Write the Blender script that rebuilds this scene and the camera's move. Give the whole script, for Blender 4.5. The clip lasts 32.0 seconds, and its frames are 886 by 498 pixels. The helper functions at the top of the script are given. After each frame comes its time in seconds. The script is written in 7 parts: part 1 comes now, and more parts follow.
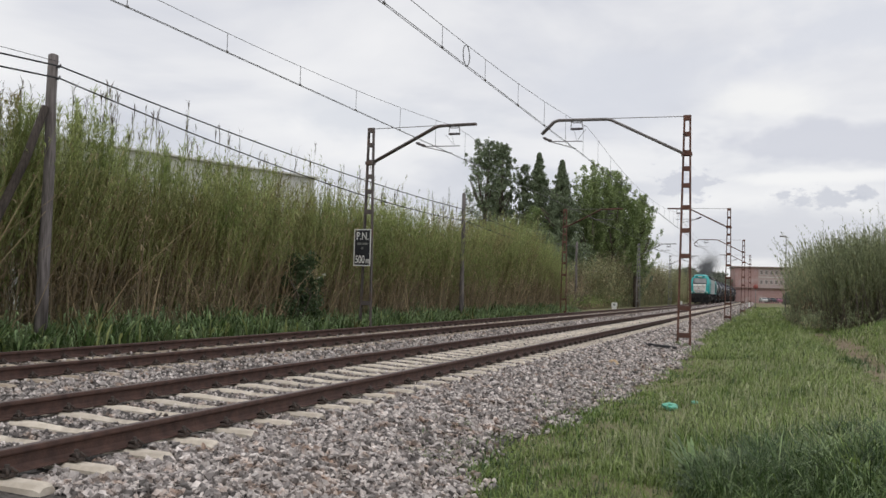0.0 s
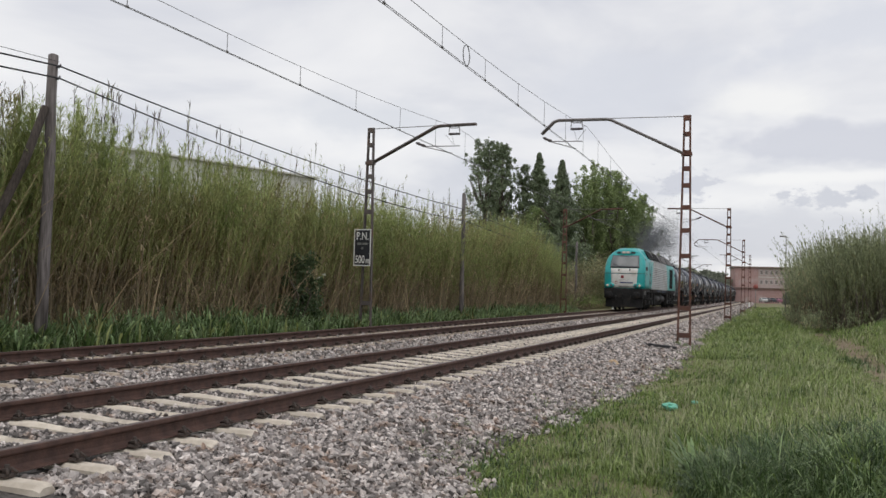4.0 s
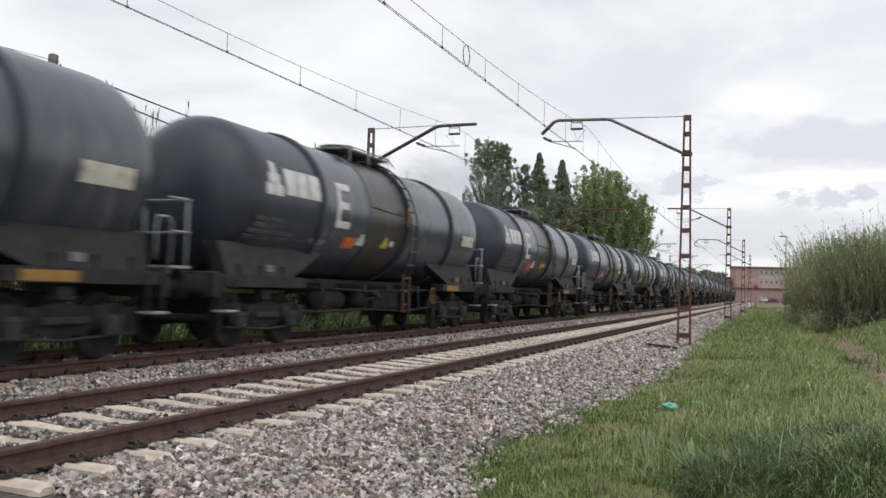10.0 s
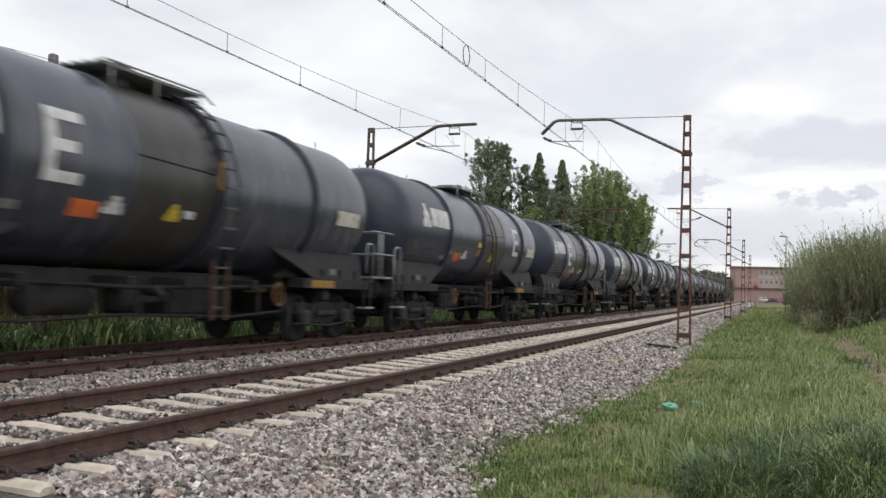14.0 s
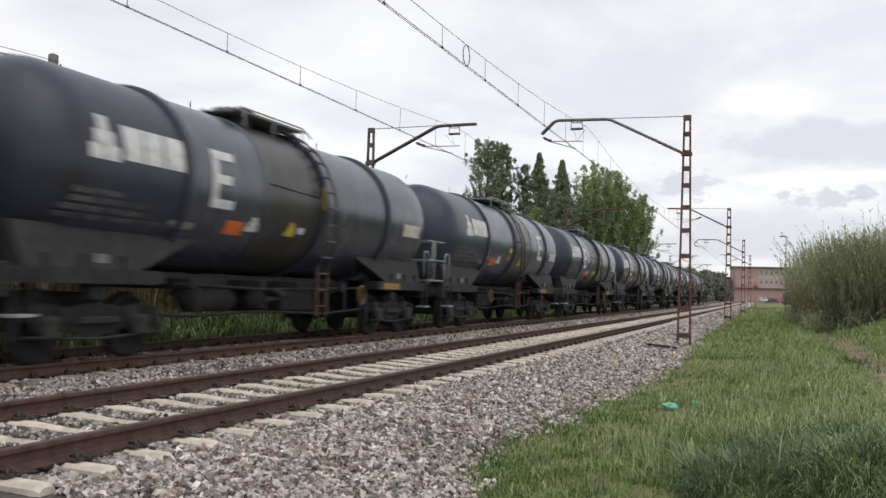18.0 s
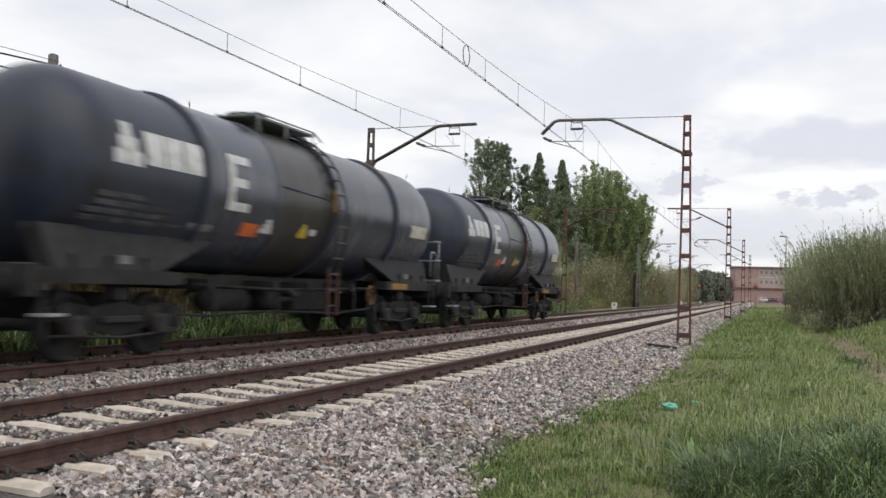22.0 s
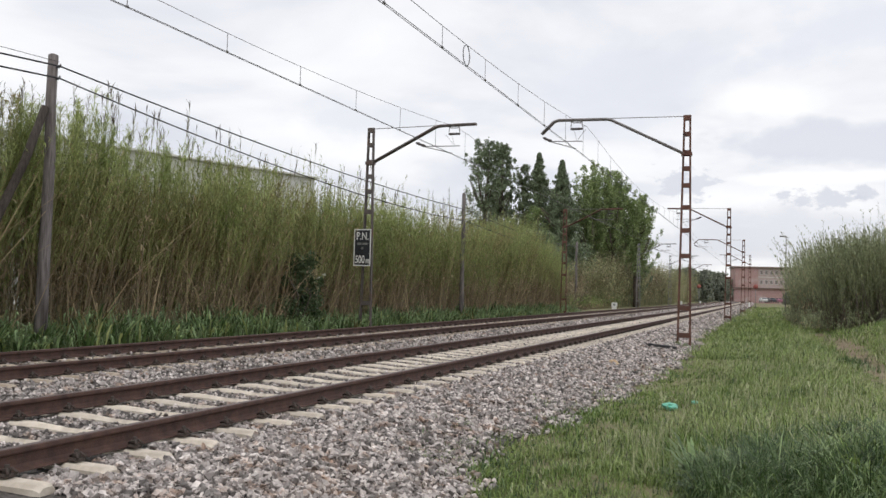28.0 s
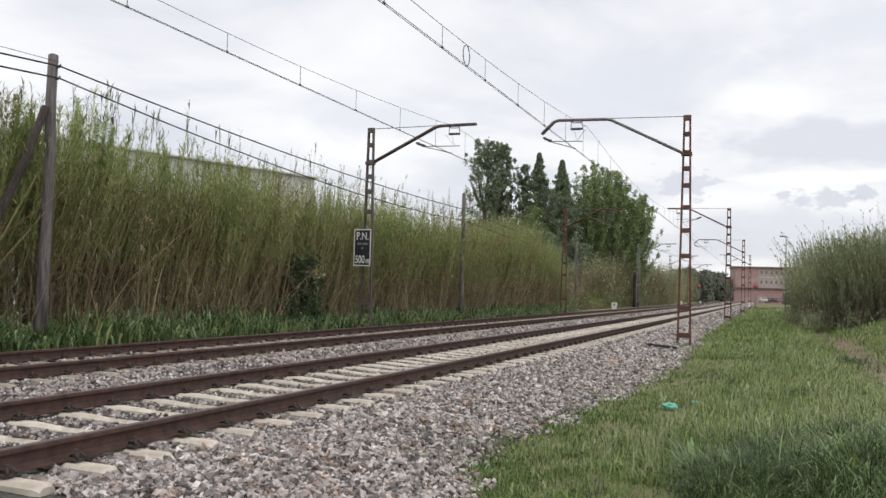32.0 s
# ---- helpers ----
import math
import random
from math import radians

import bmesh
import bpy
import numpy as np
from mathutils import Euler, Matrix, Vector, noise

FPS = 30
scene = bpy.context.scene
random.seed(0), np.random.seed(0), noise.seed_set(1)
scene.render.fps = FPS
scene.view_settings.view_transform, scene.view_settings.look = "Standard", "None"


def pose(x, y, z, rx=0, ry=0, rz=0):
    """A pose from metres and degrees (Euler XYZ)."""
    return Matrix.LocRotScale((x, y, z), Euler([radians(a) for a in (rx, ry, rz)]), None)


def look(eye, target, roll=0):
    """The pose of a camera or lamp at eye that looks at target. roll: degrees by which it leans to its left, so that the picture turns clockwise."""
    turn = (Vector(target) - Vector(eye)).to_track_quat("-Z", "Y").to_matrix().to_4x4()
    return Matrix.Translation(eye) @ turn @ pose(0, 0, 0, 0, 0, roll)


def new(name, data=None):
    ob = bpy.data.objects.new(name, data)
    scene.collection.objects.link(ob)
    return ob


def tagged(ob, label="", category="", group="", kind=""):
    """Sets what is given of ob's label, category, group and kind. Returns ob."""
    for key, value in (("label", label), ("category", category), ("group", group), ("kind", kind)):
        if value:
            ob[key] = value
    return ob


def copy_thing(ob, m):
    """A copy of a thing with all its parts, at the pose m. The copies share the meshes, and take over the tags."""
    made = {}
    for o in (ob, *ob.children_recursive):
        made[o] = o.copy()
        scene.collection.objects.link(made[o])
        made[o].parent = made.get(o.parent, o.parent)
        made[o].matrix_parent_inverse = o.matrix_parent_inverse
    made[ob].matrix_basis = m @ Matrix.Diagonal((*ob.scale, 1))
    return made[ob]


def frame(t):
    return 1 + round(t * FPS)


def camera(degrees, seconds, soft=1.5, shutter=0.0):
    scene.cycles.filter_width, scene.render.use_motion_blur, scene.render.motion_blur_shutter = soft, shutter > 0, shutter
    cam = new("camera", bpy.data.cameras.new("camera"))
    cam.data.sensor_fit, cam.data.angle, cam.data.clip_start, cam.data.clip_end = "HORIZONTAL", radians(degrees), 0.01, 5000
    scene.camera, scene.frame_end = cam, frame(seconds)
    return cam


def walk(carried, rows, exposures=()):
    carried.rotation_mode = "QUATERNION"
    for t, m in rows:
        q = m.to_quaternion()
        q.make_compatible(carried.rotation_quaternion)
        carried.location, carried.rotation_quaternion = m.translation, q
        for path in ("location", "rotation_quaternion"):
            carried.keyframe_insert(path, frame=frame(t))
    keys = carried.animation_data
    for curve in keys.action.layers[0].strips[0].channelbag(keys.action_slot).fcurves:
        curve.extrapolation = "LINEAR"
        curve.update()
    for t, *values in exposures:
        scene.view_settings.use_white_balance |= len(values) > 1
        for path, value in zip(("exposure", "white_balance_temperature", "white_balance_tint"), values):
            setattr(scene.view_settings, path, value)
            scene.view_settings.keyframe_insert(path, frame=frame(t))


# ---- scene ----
from itertools import product

# ---------------------------------------------------------------- plan
K = -5.8e-5                    # curvature of the line
AX1, AX2 = -5.451, -9.633      # axes of the near and the far track
GAUGE = 1.735                  # between the rail heads' middles
EYE_H = 1.095


def bend(y):
    """Sideways offset of the line at the distance y."""
    return K * y * abs(y) / 2


# ---------------------------------------------------------------- camera
cam = camera(52.66, 32.0, soft=1.5, shutter=0.3)
PITCH, YAW, ROLL = 0.0449, -0.3534, 1.616
aim = (math.sin(YAW) * math.cos(PITCH), math.cos(YAW) * math.cos(PITCH), EYE_H + math.sin(PITCH))
here = look((0, 0, EYE_H), aim, ROLL)
walk(cam, [(0.0, here), (32.0, here)], exposures=[(0.0, -0.17), (6.5, -0.17), (7.4, 0.03), (22.6, 0.03), (23.4, 0.03), (32.0, 0.03)])

# ---------------------------------------------------------------- sky and sun
world = bpy.data.worlds.new("overcast_sky")
scene.world = world
world.use_nodes = True
wn, wl = world.node_tree.nodes, world.node_tree.links
wn.clear()


def wnode(kind, **values):
    n = wn.new(kind)
    for key, v in values.items():
        n.inputs[int(key[1:])].default_value = v
    return n


w_out = wnode("ShaderNodeOutputWorld")
w_sky = wn.new("ShaderNodeTexSky")
w_sky.sky_type, w_sky.sun_disc = "NISHITA", False
w_sky.sun_elevation, w_sky.sun_rotation = radians(64), radians(140)
w_bg1 = wnode("ShaderNodeBackground", _1=0.09)
w_bg2 = wnode("ShaderNodeBackground", _1=1.075)
w_mix = wnode("ShaderNodeMixShader", _0=0.88)
w_co = wn.new("ShaderNodeTexCoord")
w_sep = wn.new("ShaderNodeSeparateXYZ")
w_abs = wn.new("ShaderNodeMath")
w_abs.operation = "ABSOLUTE"
w_add = wnode("ShaderNodeMath", _1=0.16)
w_dx, w_dy = wn.new("ShaderNodeMath"), wn.new("ShaderNodeMath")
w_dx.operation = w_dy.operation = "DIVIDE"
w_com = wn.new("ShaderNodeCombineXYZ")
w_n1 = wnode("ShaderNodeTexNoise", _2=1.25, _3=5.0, _4=0.52, _8=0.3)
w_n2 = wnode("ShaderNodeTexNoise", _2=0.45, _3=3.0, _4=0.5)
w_sum = wn.new("ShaderNodeMath")
w_half = wnode("ShaderNodeMath", _1=0.5)
w_half.operation = "MULTIPLY"
w_ramp = wn.new("ShaderNodeValToRGB")
for i, (pos, col) in enumerate(((0.36, (0.66, 0.68, 0.74)), (0.45, (0.78, 0.79, 0.845)), (0.515, (0.93, 0.928, 0.95)), (0.60, (1.035, 1.025, 1.025)))):
    e = w_ramp.color_ramp.elements[i] if i < 2 else w_ramp.color_ramp.elements.new(pos)
    e.position, e.color = pos, (*col, 1)
for a, b in ((w_co.outputs["Generated"], w_sep.inputs[0]), (w_sep.outputs[2], w_abs.inputs[0]), (w_abs.outputs[0], w_add.inputs[0]),
             (w_sep.outputs[0], w_dx.inputs[0]), (w_add.outputs[0], w_dx.inputs[1]), (w_sep.outputs[1], w_dy.inputs[0]), (w_add.outputs[0], w_dy.inputs[1]),
             (w_dx.outputs[0], w_com.inputs[0]), (w_dy.outputs[0], w_com.inputs[1]), (w_com.outputs[0], w_n1.inputs["Vector"]), (w_com.outputs[0], w_n2.inputs["Vector"]),
             (w_n1.outputs[0], w_sum.inputs[0]), (w_n2.outputs[0], w_sum.inputs[1]), (w_sum.outputs[0], w_half.inputs[0]), (w_half.outputs[0], w_ramp.inputs[0]),
             (w_sky.outputs[0], w_bg1.inputs[0]), (w_bg1.outputs[0], w_mix.inputs[1]), (w_bg2.outputs[0], w_mix.inputs[2]),
             (w_mix.outputs[0], w_out.inputs[0])):
    wl.new(a, b)


def wmath(op, a, b=None):
    n = wn.new("ShaderNodeMath")
    n.operation = op
    for i, v in enumerate((a, b)):
        if v is None:
            continue
        if isinstance(v, (int, float)):
            n.inputs[i].default_value = v
        else:
            wl.new(v, n.inputs[i])
    return n.outputs[0]


# single clouds low in the sky, by bearing and height in radians, with ragged edges
w_az = wmath("ARCTAN2", w_sep.outputs[0], w_sep.outputs[1])
w_el = wmath("ARCSINE", w_sep.outputs[2])
w_ac = wn.new("ShaderNodeCombineXYZ")
wl.new(w_az, w_ac.inputs[0])
wl.new(wmath("MULTIPLY", w_el, 1.7), w_ac.inputs[1])
w_rag = wnode("ShaderNodeTexNoise", _2=42.0, _3=6.0, _4=0.62)
wl.new(w_ac.outputs[0], w_rag.inputs["Vector"])
w_soft = wnode("ShaderNodeTexNoise", _2=9.0, _3=4.0, _4=0.55)
wl.new(w_ac.outputs[0], w_soft.inputs["Vector"])
w_col = w_ramp.outputs[0]
for az, el, wide, high, col, most, hard, rag in ((-0.15, 0.225, 0.17, 0.060, (0.80, 0.815, 0.875), 0.75, 1.3, w_soft), (-0.02, 0.205, 0.085, 0.026, (1.05, 1.04, 1.02), 0.85, 1.5, w_soft), (0.07, 0.270, 0.15, 0.055, (0.78, 0.80, 0.87), 0.75, 1.2, w_soft),
                                                 (0.07, 0.160, 0.17, 0.030, (0.72, 0.73, 0.80), 0.85, 2.0, w_soft), (-0.09, 0.122, 0.035, 0.020, (0.69, 0.70, 0.77), 0.8, 2.2, w_rag), (0.05, 0.065, 0.32, 0.042, (0.75, 0.757, 0.815), 0.85, 1.4, w_soft),
                                                 (0.05, 0.126, 0.12, 0.010, (1.05, 1.04, 1.03), 0.9, 1.6, w_soft), (0.044, 0.104, 0.042, 0.0125, (0.64, 0.655, 0.73), 0.75, 1.9, w_rag), (0.087, 0.1115, 0.013, 0.009, (0.64, 0.655, 0.73), 0.75, 1.8, w_rag),
                                                 (-0.42, 0.185, 0.16, 0.030, (0.78, 0.80, 0.855), 0.7, 1.3, w_soft)):
    du = wmath("DIVIDE", wmath("SUBTRACT", w_az, az), wide)
    dv = wmath("DIVIDE", wmath("SUBTRACT", w_el, el), high)
    far = wmath("SQRT", wmath("ADD", wmath("MULTIPLY", du, du), wmath("MULTIPLY", dv, dv)))
    torn = wmath("MULTIPLY", wmath("SUBTRACT", rag.outputs[0], 0.5), 3.4 if rag == w_rag else 2.2)
    inside = wmath("MULTIPLY", wmath("ADD", wmath("SUBTRACT", 1.0, far), torn), hard)
    w_in = wn.new("ShaderNodeMapRange")
    w_in.interpolation_type = "SMOOTHSTEP"
    w_in.inputs[4].default_value = most
    wl.new(inside, w_in.inputs[0])
    w_lay = wn.new("ShaderNodeMix")
    w_lay.data_type = "RGBA"
    w_lay.inputs[7].default_value = (*col, 1)
    wl.new(w_in.outputs[0], w_lay.inputs[0])
    wl.new(w_col, w_lay.inputs[6])
    w_col = w_lay.outputs[2]
wl.new(w_col, w_bg2.inputs[0])

sun = new("sun", bpy.data.lights.new("sun", "SUN"))
sun.data.energy, sun.data.angle, sun.data.color = 0.8, radians(60), (1.0, 0.96, 0.9)
sun.matrix_world = look((10, -12, 32), (0, 0, 0))

# ---------------------------------------------------------------- materials


def material(name, base, other, rough=0.8, metal=0.0, scale=8.0, bump=0.3, bump_dist=0.01, spread=0.0, fine=40.0, ramp=(0.35, 0.65), stretch=(1, 1, 1), stain=None, stain_scale=1.2, emit=None, island=False, spec=0.5, stain_at=(0.52, 0.7), trans=0.0):
    """A procedural surface: two colours mixed by noise at two scales, a stain, relief, and a spread of brightness from piece to piece."""
    m = bpy.data.materials.new(name)
    m.use_nodes = True
    nodes, links = m.node_tree.nodes, m.node_tree.links
    bsdf = nodes["Principled BSDF"]
    co = nodes.new("ShaderNodeTexCoord")
    mp = nodes.new("ShaderNodeMapping")
    mp.inputs["Scale"].default_value = stretch
    links.new(co.outputs["Object"], mp.inputs["Vector"])
    n1 = nodes.new("ShaderNodeTexNoise")
    n1.inputs["Scale"].default_value, n1.inputs["Detail"].default_value, n1.inputs["Roughness"].default_value = scale, 5, 0.6
    links.new(mp.outputs[0], n1.inputs["Vector"])
    cr = nodes.new("ShaderNodeValToRGB")
    cr.color_ramp.elements[0].position, cr.color_ramp.elements[1].position = ramp
    cr.color_ramp.elements[0].color, cr.color_ramp.elements[1].color = (*base, 1), (*other, 1)
    links.new(n1.outputs[0], cr.inputs[0])
    colour = cr.outputs[0]
    if stain:
        n3 = nodes.new("ShaderNodeTexNoise")
        n3.inputs["Scale"].default_value, n3.inputs["Detail"].default_value = stain_scale, 4
        links.new(mp.outputs[0], n3.inputs["Vector"])
        r3 = nodes.new("ShaderNodeMapRange")
        r3.inputs[1].default_value, r3.inputs[2].default_value = stain_at
        links.new(n3.outputs[0], r3.inputs[0])
        mx = nodes.new("ShaderNodeMix")
        mx.data_type = "RGBA"
        links.new(r3.outputs[0], mx.inputs[0])
        links.new(colour, mx.inputs[6])
        mx.inputs[7].default_value = (*stain, 1)
        colour = mx.outputs[2]
    if spread:
        if island:
            src = nodes.new("ShaderNodeNewGeometry").outputs["Random Per Island"]
        else:
            src = nodes.new("ShaderNodeObjectInfo").outputs["Random"]
        mr = nodes.new("ShaderNodeMapRange")
        mr.inputs[3].default_value, mr.inputs[4].default_value = 1 - spread, 1 + spread
        links.new(src, mr.inputs[0])
        hv = nodes.new("ShaderNodeHueSaturation")
        links.new(mr.outputs[0], hv.inputs["Value"])
        links.new(colour, hv.inputs["Color"])
        colour = hv.outputs[0]
    links.new(colour, bsdf.inputs["Base Color"])
    bsdf.inputs["Roughness"].default_value, bsdf.inputs["Metallic"].default_value = rough, metal
    bsdf.inputs["Specular IOR Level"].default_value = spec
    if bump:
        n2 = nodes.new("ShaderNodeTexNoise")
        n2.inputs["Scale"].default_value, n2.inputs["Detail"].default_value = fine, 4
        links.new(mp.outputs[0], n2.inputs["Vector"])
        bp = nodes.new("ShaderNodeBump")
        bp.inputs["Strength"].default_value, bp.inputs["Distance"].default_value = bump, bump_dist
        links.new(n2.outputs[0], bp.inputs["Height"])
        links.new(bp.outputs[0], bsdf.inputs["Normal"])
    if trans:
        tl = nodes.new("ShaderNodeBsdfTranslucent")
        links.new(colour, tl.inputs["Color"])
        mxs = nodes.new("ShaderNodeMixShader")
        mxs.inputs[0].default_value = trans
        links.new(bsdf.outputs[0], mxs.inputs[1])
        links.new(tl.outputs[0], mxs.inputs[2])
        links.new(mxs.outputs[0], nodes["Material Output"].inputs["Surface"])
    if emit:
        bsdf.inputs["Emission Color"].default_value, bsdf.inputs["Emission Strength"].default_value = (*emit[0], 1), emit[1]
    return m


M_STONE = material("ballast_stone", (0.20, 0.178, 0.168), (0.56, 0.51, 0.48), 0.9, scale=9, spread=0.72, island=True, bump=0.5, fine=60, stain=(0.30, 0.215, 0.165), stain_scale=5.0)
# bed colour darkened to paint in the shade between the stones
M_BED = material("gap_shade_ballast_fines", (0.035, 0.031, 0.029), (0.15, 0.135, 0.124), 0.95, scale=26, bump=1.0, bump_dist=0.05, fine=22)
M_SOIL = material("meadow_soil", (0.15, 0.14, 0.07), (0.21, 0.20, 0.095), 0.95, scale=1.5, bump=0.8, bump_dist=0.05, fine=20, stain=(0.19, 0.165, 0.09), stain_scale=0.5, stain_at=(0.53, 0.66))
M_MASTL = material("grey_brown_mast_steel", (0.085, 0.07, 0.066), (0.155, 0.135, 0.128), 0.7, metal=0.2, scale=6, bump=0.2, stain=(0.12, 0.07, 0.05), stain_scale=3)
M_RAIL = material("rusty_rail_steel", (0.062, 0.035, 0.029), (0.115, 0.063, 0.048), 0.75, metal=0.2, scale=9, bump=0.3, fine=50)
M_RAILTOP = material("worn_rail_head", (0.12, 0.085, 0.075), (0.20, 0.16, 0.15), 0.45, metal=0.7, scale=9, bump=0.1, fine=50)
M_CONCDIM = material("dusty_tan_concrete", (0.34, 0.28, 0.21), (0.48, 0.41, 0.33), 0.95, scale=7, bump=0.35, fine=45, spread=0.2, stain=(0.24, 0.19, 0.15), stain_scale=4.0)
M_CONCRETE = material("pale_concrete", (0.55, 0.485, 0.40), (0.70, 0.63, 0.535), 0.9, scale=7, bump=0.35, fine=45, spread=0.12, stain=(0.42, 0.36, 0.29), stain_scale=4.0)
M_CLIP = material("rusty_fastening", (0.035, 0.028, 0.024), (0.07, 0.05, 0.04), 0.85, scale=20)
M_RUST = material("red_brown_rusty_steel", (0.10, 0.045, 0.032), (0.18, 0.085, 0.06), 0.8, metal=0.15, scale=6, bump=0.25, stain=(0.06, 0.04, 0.035), stain_scale=3)
M_GALV = material("weathered_grey_steel", (0.20, 0.19, 0.19), (0.32, 0.31, 0.31), 0.6, metal=0.5, scale=8, bump=0.15)
M_ARM = material("grey_bracket_steel", (0.19, 0.175, 0.175), (0.29, 0.27, 0.27), 0.65, metal=0.3, scale=8, bump=0.15)
M_WIRE = material("dull_copper_wire", (0.17, 0.17, 0.175), (0.24, 0.24, 0.245), 0.8, metal=0.0, spec=0.2, scale=5, bump=0)
M_CABLE = material("black_cable", (0.02, 0.02, 0.022), (0.035, 0.035, 0.04), 0.7, scale=5, bump=0)
M_PORC = material("brown_insulator", (0.06, 0.05, 0.05), (0.10, 0.08, 0.08), 0.35, scale=5, bump=0)
M_WOOD = material("weathered_pole_wood", (0.10, 0.086, 0.082), (0.245, 0.22, 0.215), 0.9, scale=3, stretch=(8, 8, 0.6), bump=0.5, fine=12, stain=(0.05, 0.042, 0.038), stain_scale=1.5)
M_CANE = material("dry_cane_stalk", (0.175, 0.135, 0.082), (0.31, 0.245, 0.155), 0.8, scale=2, spread=0.5, island=True, bump=0)
M_CANEG = material("green_cane_stalk", (0.22, 0.25, 0.085), (0.36, 0.37, 0.15), 0.7, scale=2, spread=0.4, island=True, bump=0)
M_LEAF = material("cane_leaf", (0.235, 0.30, 0.10), (0.43, 0.475, 0.205), 0.65, scale=0.5, spread=0.45, island=True, bump=0, trans=0.48, stain=(0.27, 0.22, 0.11), stain_scale=0.4, stain_at=(0.5, 0.66))
M_LEAFD = material("dry_cane_leaf", (0.34, 0.255, 0.15), (0.50, 0.40, 0.265), 0.8, scale=0.7, spread=0.5, island=True, bump=0, trans=0.35)
M_WEED = material("roadside_weed_leaf", (0.125, 0.19, 0.078), (0.29, 0.385, 0.19), 0.5, scale=3, spread=0.6, island=True, bump=0, trans=0.3)
M_GRASS = material("meadow_grass_blade", (0.145, 0.222, 0.05), (0.31, 0.38, 0.14), 0.6, scale=0.6, spread=0.45, island=True, bump=0, trans=0.4)
M_GRASSD = material("dark_tussock_blade", (0.042, 0.08, 0.027), (0.10, 0.158, 0.052), 0.5, scale=1.0, spread=0.5, island=True, bump=0, trans=0.35)
M_BARK = material("grey_brown_bark", (0.07, 0.055, 0.045), (0.15, 0.12, 0.10), 0.9, scale=5, bump=0.6, fine=15)
# dark tree leaf, its colour lifted and greyed to carry the haze
M_CROWN1 = material("haze_greyed_poplar_leaf", (0.165, 0.208, 0.125), (0.255, 0.31, 0.185), 0.6, scale=0.4, spread=0.45, island=True, bump=0, trans=0.35)
M_CROWN2 = material("fresh_tree_leaf", (0.22, 0.29, 0.115), (0.35, 0.42, 0.19), 0.6, scale=0.4, spread=0.45, island=True, bump=0, trans=0.4)
M_BUSH = material("grey_green_bush_leaf", (0.235, 0.265, 0.15), (0.38, 0.41, 0.24), 0.7, scale=0.5, spread=0.45, island=True, bump=0, trans=0.4)

# ---------------------------------------------------------------- mesh helpers


